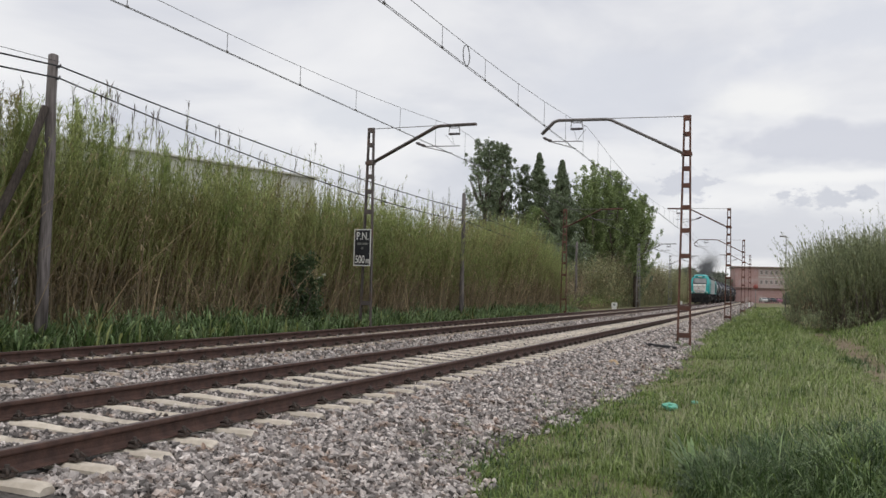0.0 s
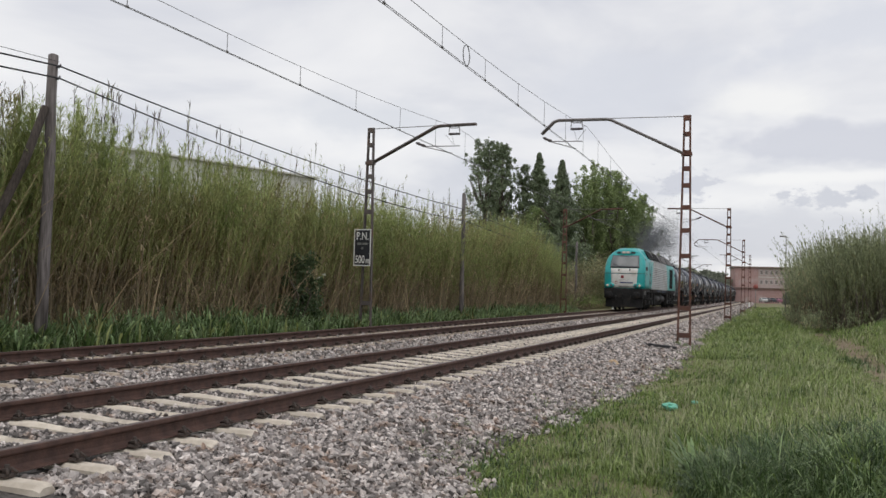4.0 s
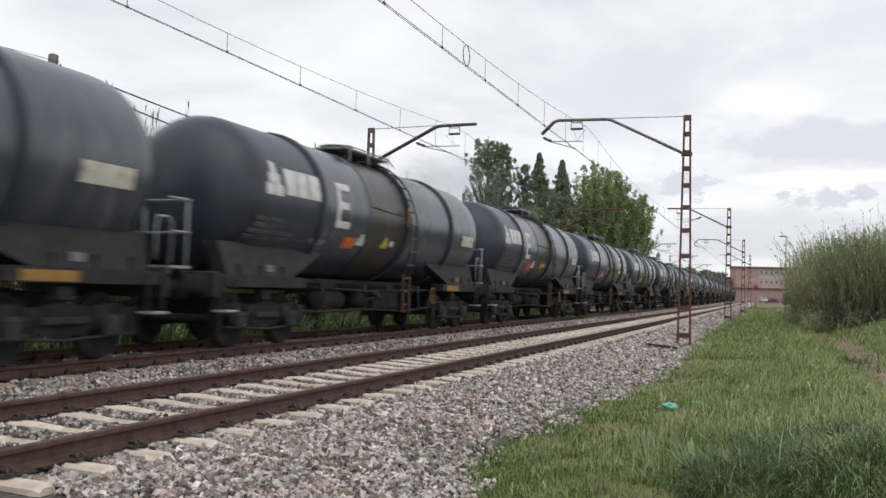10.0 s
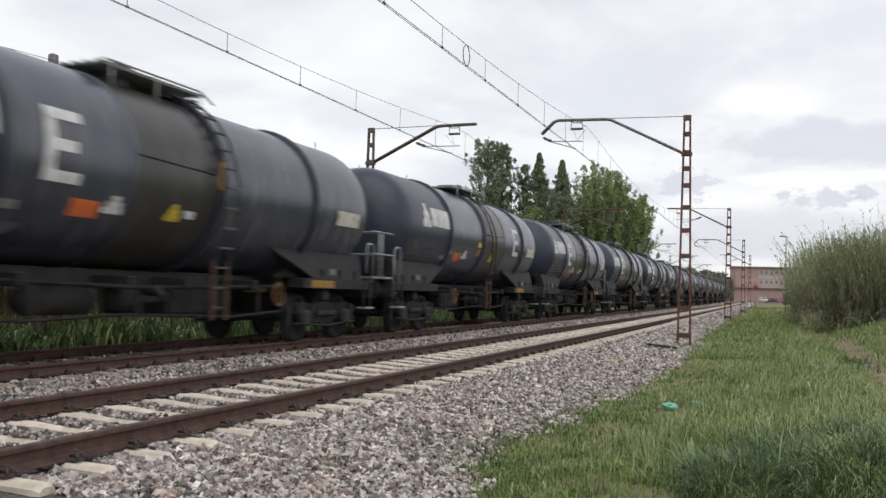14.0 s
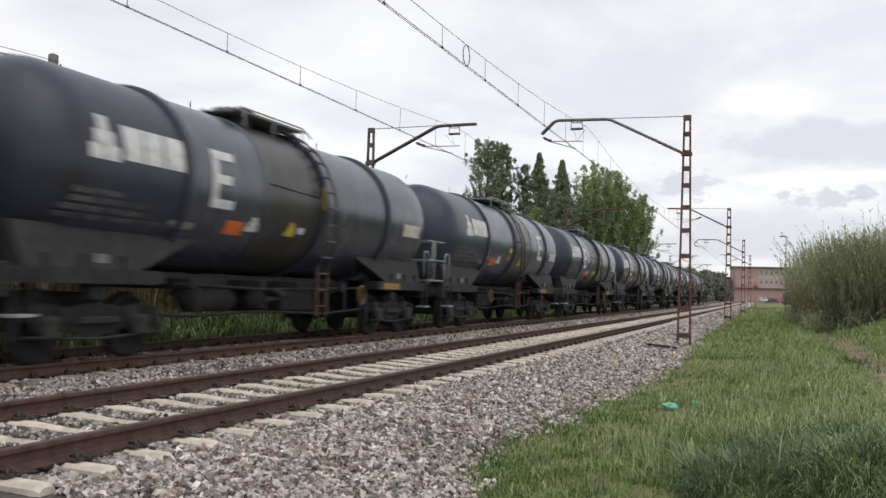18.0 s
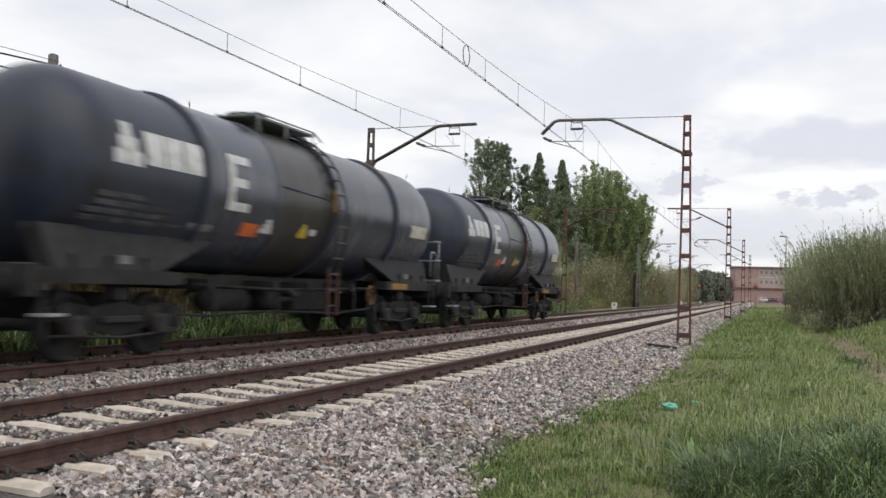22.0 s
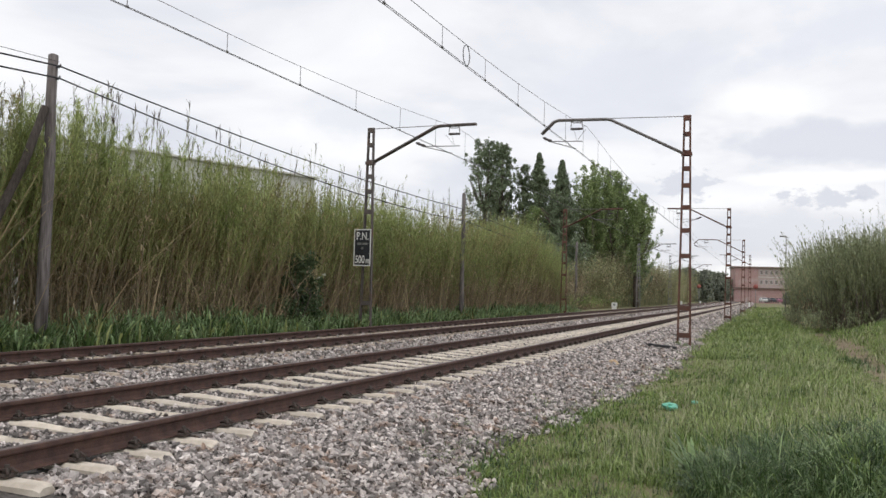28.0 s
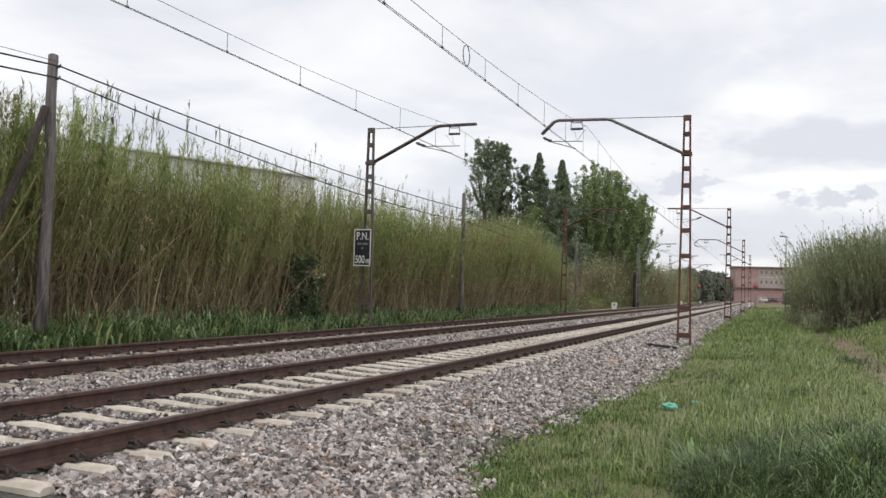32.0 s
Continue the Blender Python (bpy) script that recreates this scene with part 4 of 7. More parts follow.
        # black motor-like boxes, added to close the view through the bogie
        for k in (-0.92, 0.92):
            part("traction_motor", Geo().box((-0.72, yc + k * 1.0 - 0.42, 0.2), (0.72, yc + k * 1.0 + 0.42, 0.8), 0.12), M_BLACK, bg)
        for s in (-1, 1):
            for e in (-2.3, -1.0, 0.95, 2.2):
                part("brake_shoe", Geo().box((s * 0.86, yc + e - 0.12, 0.18), (s * 1.06, yc + e + 0.12, 0.72), 0.05), M_BLACK, bg)
            part("pilot_step", Geo().box((s * 1.1, yc + (2.55 if yc < 10 else -2.55), 0.35), (s * 1.36, yc + (2.95 if yc < 10 else -2.95), 1.2), 0.04), M_BLACK, bg)
        for k in (-1, 0, 1):
            for s in (-1, 1):
                part("axle_box", Geo().box((s * 1.1, yc + k * 1.85 - 0.2, 0.34), (s * 1.32, yc + k * 1.85 + 0.2, 0.72), 0.05), M_WFRAME, bg)
                for e in (-0.42, 0.42):
                    part("coil_spring", Geo().tube([(s * 1.2, yc + k * 1.85 + e, 0.62), (s * 1.2, yc + k * 1.85 + e, 1.0)], 0.1, 10), M_BLACK, bg)
                part("brake_unit", Geo().box((s * 1.08, yc + k * 1.85 + 0.72, 0.5), (s * 1.25, yc + k * 1.85 + 1.05, 0.8), 0.04), M_BLACK, bg)
                part("sand_box", Geo().box((s * 1.15, yc + k * 1.85 - 0.9, 0.95), (s * 1.36, yc + k * 1.85 - 0.35, 1.26), 0.04), M_BLACK, bg)
            wheels.append(wheelset(bg, yc + k * 1.85, 0.53))
        for s in (-1, 1):
            for e in (-1.0, 1.0):
                part("damper", Geo().tube([(s * 1.3, yc + e, 0.55), (s * 1.3, yc + e * 1.35, 1.12)], 0.05, 8), M_WFRAME, bg)
                part("sand_pipe", Geo().tube([(s * 1.22, yc + e * 2.55, 1.0), (s * 1.22, yc + e * 2.5, 0.6), (s * 1.0, yc + e * 2.45, 0.15)], 0.025, 6), M_WFRAME, bg)
            part("brake_pipe", Geo().tube([(s * 1.28, yc - 2.3, 0.86), (s * 1.3, yc, 0.8), (s * 1.28, yc + 2.3, 0.86)], 0.025, 6), M_WFRAME, bg)
    # drawn on a 23 m plan: bring every piece to its true distance along the body
    for ob in lo.children_recursive:
        if ob.location.length > 0:
            ob.location.y *= LOCO_LONG
        else:
            for v in ob.data.vertices:
                v.co.y *= LOCO_LONG
    return lo, wheels


LOCO_LONG = 1.021
WL = 15.55
WAGON_LONG = 0.958
TR, TZ = 1.41, 2.67


def tank_patch(s0, s1, a0, a1, out=0.004, ns=2, na=6, slant=0.0):
    """A thin marking that lies on the tank's flank, between two lengths and two angles (degrees above the horizontal)."""
    g = Geo()
    rows = []
    for i in range(ns + 1):
        for r in (TR + out, TR - 0.01):
            rows.append([(r * math.cos(radians(a)), s0 + (s1 - s0) * i / ns + slant * (a - a0) / 60, TZ + r * math.sin(radians(a))) for a in [a0 + (a1 - a0) * k / na for k in range(na + 1)]])
    n = na + 1
    vs = [p for r in rows for p in r]
    fs = []
    for i in range(ns):
        o0, o1 = 2 * i * n, 2 * (i + 1) * n
        fs += [(o0 + k, o0 + k + 1, o1 + k + 1, o1 + k) for k in range(na)]
        for k in (0, na):
            fs.append((o0 + k, o1 + k, o1 + n + k, o0 + n + k))
    for i in (0, ns):
        o0 = 2 * i * n
        fs += [(o0 + k, o0 + k + 1, o0 + n + k + 1, o0 + n + k) for k in range(na)]
    return g.add(vs, fs, False)


def build_wagon(rev, plate=None):
    """A four-axle tank wagon; rev: its brake platform goes first."""
    wg = thing("tank_wagon", "dark grey four-axle tank wagon with white markings" if not rev else "dark grey tank wagon with its railed brake platform leading", "tank wagon", "wagons of the train")
    m = (lambda s: WL - s) if rev else (lambda s: s)
    d = -1 if rev else 1
    # barrel, with its bands
    def bar(a, b, r=TR, e=False):
        pr = [(m(a), r), (m(b), r)]
        return Geo().lathe(pr, (0, 0, TZ), "y", 40)
    dome = [(0.0, 0.001), (0.025, 0.42), (0.10, 0.78), (0.25, 1.07), (0.45, 1.27), (0.66, 1.375), (0.88, TR)]
    c0, c1 = (5.7, 8.05) if rev else (6.4, 8.5)
    prof = [((0.72 if rev else 1.05) + s, r) for s, r in dome] + [(s, TR) for s in (2.2, 3.4 if rev else 4.1, c0, c1, 11.15 if rev else 11.6, 13.4)] + [(14.93 - s, r) for s, r in dome[::-1]]
    tk = part("tank", Geo().lathe([(m(s), r) for s, r in prof], (0, 0, TZ), "y", 40), [M_TANK, M_TANKEND, M_CLAD], wg, "dark grey barrel with blue-black ends")
    idx = []
    for pl in tk.data.polygons:
        s = m(pl.center.y)
        fs = pl.center.y
        idx.append(1 if fs < 4.2 else 2 if c0 < s < c1 else 0)
    tk.data.polygons.foreach_set("material_index", idx)
    for s in (3.4, 5.7, 8.05, 11.15) if rev else (4.1, 6.4, 8.6, 11.85):
        big = s not in (5.7, 6.4)
        g = Geo().lathe([(s - 0.05, TR), (s - 0.05, TR + (0.065 if big else 0.014)), (s + 0.06, TR + (0.065 if big else 0.014)), (s + 0.06, TR)], (0, 0, TZ), "y", 40)
        for i, v in enumerate(g.v):
            g.v[i] = (v[0], m(v[1]), v[2])
        part("stiffening_ring", g, M_TANKEND if big else M_TANK, tk)
    part("drip_bar", Geo().tube([(TR * 0.99, m(c0 + 0.1), TZ + 0.18), (TR * 0.995, m(c1 - 0.1), TZ + 0.12)], 0.022, 5), M_TANKEND, tk)
    # markings on both flanks; they always read from the same hand
    for s in (1, -1):
        mk = []
        e0 = 10.95 if rev else 4.74
        w = 0.64
        h0, y0 = (5.72, 8.42) if rev else (5.95, 7.32)
        o0 = 5.05 if rev else 5.36
        mk.append(("letter_e", [(e0, e0 + 0.17, -16, 22, M_MARK), (e0, e0 + w, 16, 22, M_MARK), (e0, e0 + w * 0.85, 0, 6, M_MARK), (e0, e0 + w, -16, -10, M_MARK)], M_MARK, "white painted letter E"))
        l0, q = (2.2 if rev else 1.92), 1.26
        mk.append(("logo", [(l0, l0 + 0.46 * q, 0, 8, M_MARK), (l0 + 0.08 * q, l0 + 0.38 * q, 8, 16, M_MARK), (l0 + 0.15 * q, l0 + 0.30 * q, 16, 25, M_MARK), (l0 + 0.54 * q, l0 + 0.87 * q, 2, 22, M_MARK), (l0 + 0.905 * q, l0 + 1.235 * q, 2, 22, M_MARK), (l0 + 1.27 * q, l0 + 1.64 * q, 2, 22, M_MARK)], M_MARK, "white block logo shapes"))
        mk.append(("info_plate", [(12.85, 13.9, -14, -2, None)], plate or M_PLATE, "cream info plate" if plate is None else "orange info plate"))
        mk.append(("hazard_plate", [(o0, o0 + 0.52, -33, -23, None)], M_ORANGE, "orange hazard plate"))
        mk.append(("hazard_diamond", [(h0, h0 + 0.44, -29, -25.5, None), (h0 + 0.08, h0 + 0.36, -25.5, -22, None), (h0 + 0.15, h0 + 0.29, -22, -18.5, None)], M_MARK, "white hazard diamond"))
        mk.append(("warning_mark", [(y0, y0 + 0.34, -29, -25, None), (y0 + 0.05, y0 + 0.29, -25, -21.5, None), (y0 + 0.11, y0 + 0.23, -21.5, -18, None)], M_YELLOW, "yellow warning mark"))
        mk.append(("lettering", [(4.3 if rev else 7.75, 4.75 if rev else 8.0, -26, -21, None)], M_MARK if not rev else M_FAINT, ""))
        if rev:
            mk.append(("warning_mark", [(6.98, 7.3, -12, -9, None), (7.03, 7.25, -9, -6, None)], M_YELLOW, "yellow warning mark"))
            mk.append(("warning_mark", [(7.0, 7.28, -23, -14, None)], M_OCHRE, "ochre warning mark"))
        for k, (a, b) in enumerate(((1.7, 2.7), (1.7, 3.2), (1.5, 3.3), (1.5, 4.0))):
            mk.append(("lettering", [(a, b, -19 - 5 * k, -16 - 5 * k, None)], M_SMUDGE, ""))
        mk.append(("lettering", [(3.9, 4.5, -33, -28, None)], M_FAINT, ""))
        for name, patches, mat, label in mk:
            g = Geo()
            for q in patches:
                h = tank_patch(q[0], q[1], q[2], q[3])
                g.add(h.v, h.f)
            if s < 0:
                g.v = [(-x, WL - y, z) for x, y, z in g.v]
            part(name, g, mat, tk, label)
    # catwalk on top with hand rails
    k0, k1 = (5.75, 8.75) if rev else (6.5, 9.0)
    cw = part("catwalk", Geo().box((-0.68, m(k0), TZ + TR + 0.09), (0.68, m(k1), TZ + TR + 0.115), 0.01), M_STEP, wg, "grey metal catwalk over the manhole")
    for k in range(7):
        part("catwalk_slat", Geo().box((-0.74 + 0.22 * k, m(k0 - 0.02), TZ + TR + 0.117), (-0.64 + 0.22 * k, m(k1 + 0.02), TZ + TR + 0.135)), M_STEP, cw)
    for x in (-0.7, 0.7):
        part("hand_rail", Geo().tube([(x, m(k0 - 0.1), TZ + TR + 0.10), (x, m(k0 + 0.1), TZ + TR + 0.17), (x, m(k1 - 0.1), TZ + TR + 0.17), (x, m(k1 + 0.3), TZ + TR + 0.02)], 0.018, 5), M_STEP, cw)
        for s in (k0 + 0.2, (k0 + k1) / 2, k1 - 0.1):
            part("rail_post", Geo().tube([(x, m(s), TZ + TR - 0.3), (x, m(s), TZ + TR + 0.17)], 0.016, 5), M_STEP, cw)
    part("manhole", Geo().lathe([(TZ + TR - 0.05, 0.36), (TZ + TR + 0.2, 0.36), (TZ + TR + 0.22, 0.42), (TZ + TR + 0.28, 0.40), (TZ + TR + 0.30, 0.001)], (0, m(7.4), 0), "z", 18), M_TANKEND, wg)
    for s in () if rev else (9.5,):
        part("dome_valve", Geo().lathe([(TZ + TR - 0.05, 0.12), (TZ + TR + 0.16, 0.12), (TZ + TR + 0.2, 0.001)], (0.1, m(s), 0), "z", 10), M_TANKEND, wg)
    # ladders, one each side, following the flank
    for s in (-1, 1):
        g = Geo()
        pts = [(s * 1.30, 0.55), (s * 1.40, 1.3), (s * 1.53, 1.9), (s * 1.56, 2.7)] + [(s * (TR + 0.1) * math.cos(radians(a)), TZ + (TR + 0.1) * math.sin(radians(a))) for a in (15, 30, 45, 60, 72)]
        ly = 7.2 if rev else 8.45
        for y in (ly, ly + 0.4):
            g.tube([(x, m(y), z) for x, z in pts], 0.022, 5)
        la = part("ladder", g, M_WFRAME, wg, "steel side ladder")
        part("ladder_foot", Geo().box((s * 1.36, m(ly - 0.03), 0.5), (s * 1.42, m(ly + 0.03), 1.45), 0.01).box((s * 1.36, m(ly + 0.37), 0.5), (s * 1.42, m(ly + 0.43), 1.45), 0.01), M_DARKRUST, la, "rust-brown ladder foot")
        P = np.array(pts)
        seg = np.concatenate([[0], np.cumsum(np.hypot(*np.diff(P, axis=0).T))])
        for t in np.arange(0.15, seg[-1], 0.32):
            x, z = np.interp(t, seg, P[:, 0]), np.interp(t, seg, P[:, 1])
            part("rung", Geo().box((x - 0.03, m(ly), z - 0.012), (x + 0.03, m(ly + 0.4), z + 0.018)), M_RUNG, la)
        part("warning_mark", Geo().box((s * 1.50, m(ly - 0.09), TZ - 0.12), (s * 1.52, m(ly - 0.02), TZ + 0.32)), M_OCHRE, la)
    # underframe: sole bars at the ends, slim middle sill, saddles
    for e in (0, 1):
        q = (lambda s: m(WL - s)) if e else m
        for s in (-1, 1):
            g = Geo()
            g.loft([[(s * 0.9, q(y), zb), (s * 1.26, q(y), zb), (s * 1.26, q(y), zt), (s * 0.9, q(y), zt)] for y, zb, zt in ((0.62, 1.04, 1.22), (0.9, 1.04, 1.24), (3.5, 1.04, 1.24), (3.8, 1.06, 1.22))], smooth=False)
            part("sole_bar", g, M_WFRAME, wg)
            # saddle: a folded plate between sole bar and barrel
            g = Geo()
            g.loft([[(s * xo, q(y0), z), (s * xo, q(y1), z), (s * (xo - 0.3), q(y1), z), (s * (xo - 0.3), q(y0), z)] for z, xo, y0, y1 in ((1.235, 1.22, 1.05, 3.3), (1.45, 1.17, 1.0, 3.9), (1.72, 1.09, 0.95, 4.7), (1.80, 1.06, 0.95, 4.75))], smooth=False)
            part("saddle", g, M_WFRAME, wg, "grey tank saddle plate")
            for yy in (1.4, 2.1, 2.9):
                part("saddle_rib", Geo().box((s * 1.1, q(yy), 1.245), (s * 1.235, q(yy + 0.04), 1.42)), M_WFRAME, wg)
            part("lettering", Geo().box((s * 1.1, q(2.35), 1.32), (s * 1.21, q(2.6), 1.44)), M_FAINT, wg)
            part("sill_mark", Geo().box((s * 1.255, q(2.5), 1.06), (s * 1.265, q(3.5), 1.2)), M_OCHRE if (e == 1) != rev else M_WFRAME, wg)
            part("foot_step", Geo().box((s * 1.16, q(0.75), 0.62), (s * 1.4, q(1.15), 0.66), 0.008), M_STEP, wg)
            for yy in (0.78, 1.12):
                part("step_strap", Geo().box((s * 1.30, q(yy), 0.64), (s * 1.33, q(yy + 0.03), 1.2)), M_WFRAME, wg)
            if e:
                part("corner_rail", Geo().tube([(s * 1.28, q(0.62), 1.2), (s * 1.3, q(0.62), 1.95), (s * 1.3, q(0.72), 2.05), (s * 1.3, q(0.95), 2.05), (s * 1.3, q(1.0), 1.9), (s * 1.3, q(1.0), 1.4)], 0.02, 6), M_STEP, wg)
        part("headstock", Geo().box((-1.28, q(0.6), 0.86), (1.28, q(0.78), 1.28), 0.02), M_WFRAME, wg)
        buffers(wg, q(0), (1 if e else -1) * d)
    part("middle_sill", Geo().box((-0.45, m(4.4), 1.02), (0.45, m(11.15), 1.24), 0.02), M_WFRAME, wg)
    for s in (-1, 1):
        part("brake_pipe", Geo().tube([(s * 1.0, m(4.4), 1.06), (s * 1.05, m(7), 1.0), (s * 1.0, m(11.2), 1.06)], 0.03, 6), M_BLACK, wg)
        part("hand_wheel", Geo().lathe([(s * 1.35, 0.195), (s * 1.37, 0.22), (s * 1.39, 0.195), (s * 1.37, 0.178), (s * 1.35, 0.195)], (0, m(10.6), 0.92), "x", 16), M_WHEEL, wg, "rusty ochre brake hand wheel")
        part("wheel_spoke", Geo().box((s * 1.36, m(10.58), 0.72), (s * 1.38, m(10.62), 1.12)), M_WHEEL, wg)
        part("drain_valve", Geo().tube([(s * 0.5, m(7.4), 1.0), (s * 1.15, m(7.4), 0.95), (s * 1.25, m(7.4), 0.85)], 0.07, 8), M_WFRAME, wg)
    part("equipment_box", Geo().box((-0.7, m(8.3), 0.55), (0.7, m(9.9), 0.98), 0.06), M_BLACK, wg)
    # what hangs below the sill: air reservoir, brake cylinder and rods, cross bearers
    part("air_reservoir", Geo().lathe([(m(5.1), 0.001), (m(5.14), 0.14), (m(5.25), 0.2), (m(6.45), 0.2), (m(6.56), 0.14), (m(6.6), 0.001)], (0.62, 0, 0.80), "y", 14), M_BLACK, wg, "black cylindrical air reservoir")
    part("brake_cylinder", Geo().lathe([(m(6.95), 0.001), (m(6.96), 0.17), (m(7.35), 0.17), (m(7.45), 0.06), (m(8.2), 0.03), (m(8.21), 0.001)], (0.75, 0, 0.82), "y", 12), M_WFRAME, wg)
    part("brake_rigging", Geo().tube([(0.95, m(3.7), 0.62), (0.9, m(5.0), 0.55), (0.85, m(7.0), 0.60), (0.9, m(9.8), 0.52), (0.95, m(11.8), 0.62)], 0.024, 6), M_WFRAME, wg)
    for y in (4.7, 6.8, 8.15, 10.15):
        part("cross_bearer", Geo().box((-1.12, m(y), 0.98), (1.12, m(y + 0.12), 1.16), 0.015), M_WFRAME, wg)
        part("pipe_hanger", Geo().box((1.0, m(y + 0.3), 0.55), (1.03, m(y + 0.36), 1.02), 0.006), M_WFRAME, wg)
    # brake platform with railings at one end
    part("platform", Geo().box((-1.25, m(WL - 0.62), 1.3), (1.25, m(WL - 0.05), 1.34)), M_STEP, wg)
    for x in (-1.2, -0.4, 0.4, 1.2):
        part("railing_post", Geo().tube([(x, m(WL - 0.1), 1.32), (x, m(WL - 0.1), 2.35)], 0.02, 5), M_STEP, wg)
    for z in (1.85, 2.35):
        part("railing_bar", Geo().tube([(-1.25, m(WL - 0.62), z), (-1.25, m(WL - 0.1), z), (1.25, m(WL - 0.1), z), (1.25, m(WL - 0.62), z)], 0.02, 5), M_STEP, wg)
    # bogies
    wheels = []
    for yc in (2.55, WL - 2.55):
        g = Geo()
        for s in (-1, 1):
            g.loft([[(s * (0.98 + o), y, z) for o, z in ((0, a), (0.1, a), (0.1, b), (0, b))] for y, a, b in ((yc - 1.3, 0.55, 0.72), (yc - 0.95, 0.48, 0.78), (yc - 0.5, 0.42, 0.72), (yc, 0.30, 0.80), (yc + 0.5, 0.42, 0.72), (yc + 0.95, 0.48, 0.78), (yc + 1.3, 0.55, 0.72))], smooth=False)
        g.box((-1.0, yc - 0.22, 0.42), (1.0, yc + 0.22, 0.92), 0.03)
        bg = part("bogie", g, M_BLACK, wg, "black two-axle bogie")
        for k in (-1, 1):
            for s in (-1, 1):
                part("axle_box", Geo().box((s * 1.0, yc + k * 0.9 - 0.16, 0.3), (s * 1.2, yc + k * 0.9 + 0.16, 0.62), 0.05), M_WFRAME, bg)
                for e in (-0.25, 0.25):
                    part("coil_spring", Geo().tube([(s * 1.1, yc + k * 0.9 + e, 0.42), (s * 1.1, yc + k * 0.9 + e, 0.72)], 0.075, 8), M_BLACK, bg)
            wheels.append(wheelset(bg, yc + k * 0.9, 0.46))
        for s in (-1, 1):
            part("spring_plank", Geo().box((s * 1.08, yc - 0.42, 0.5), (s * 1.17, yc + 0.42, 0.6), 0.02), M_WFRAME, bg)
            part("side_bearer", Geo().box((s * 0.9, yc - 0.16, 0.8), (s * 1.12, yc + 0.16, 1.02), 0.03), M_WFRAME, bg)
            part("brake_rod", Geo().tube([(s * 1.12, yc - 1.35, 0.36), (s * 1.14, yc, 0.3), (s * 1.12, yc + 1.35, 0.36)], 0.022, 6), M_WFRAME, bg)
            for e in (-1.42, -0.4, 0.4, 1.42):
                part("brake_hanger", Geo().box((s * 1.0, yc + e - 0.05, 0.3), (s * 1.07, yc + e + 0.05, 0.72), 0.015), M_WFRAME, bg)
    # drawn on a longer plan: bring every piece to its true distance along the wagon
    for ob in wg.children_recursive:
        if ob.location.length > 0:
            ob.location.y *= WAGON_LONG
        else:
            for v in ob.data.vertices:
                v.co.y *= WAGON_LONG
    return wg, wheels


LOCO, loco_wheels = build_locomotive()
VEHICLES = [(LOCO, 0.13, 0.53)]
proto = {}
for n, kind in enumerate("BBAAABBAABAAAAABAAABAA"):
    key = kind + ("o" if n == 1 else "")
    if key not in proto:
        proto[key] = build_wagon(kind == "B", M_FADED if n == 1 else None)[0]
        ob = proto[key]
    else:
        ob = copy_thing(proto[key], Matrix())
    VEHICLES.append((ob, 23.45 + WL * WAGON_LONG * n, 0.46))


def extra_mark(n, s0, s1, a0, a1, mat, label):
    """A placard that only the nth wagon carries."""
    wagon = VEHICLES[n + 1][0]
    tank = [o for o in wagon.children if o.name.startswith("tank")][0]
    part("placard", tank_patch(s0 * WAGON_LONG, s1 * WAGON_LONG, a0, a1), mat, tank, label)


extra_mark(17, 3.15, 3.5, -18, -9, M_ORANGE, "orange hazard placard")
extra_mark(17, 2.75, 3.05, -17, -10, M_MARK, "white hazard placard")
extra_mark(3, 2.4, 2.75, -52, -44, M_ORANGE, "small orange warning placard")

# end-of-train board on the last wagon's railing
last = VEHICLES[-1][0]
part("tail_board", Geo().box((1.02, WL * WAGON_LONG - 0.1, 1.86), (1.26, WL * WAGON_LONG - 0.06, 2.14), 0.01), M_PLATE, last, "pale tail board on the railing")

# ---------------------------------------------------------------- masts and overhead wires
M_SIGN = material("black_enamel_board", (0.012, 0.013, 0.018), (0.022, 0.023, 0.03), 0.5, scale=4, bump=0)
M_LETTER = material("white_sign_paint", (0.68, 0.68, 0.66), (0.78, 0.78, 0.76), 0.6, scale=8, bump=0)


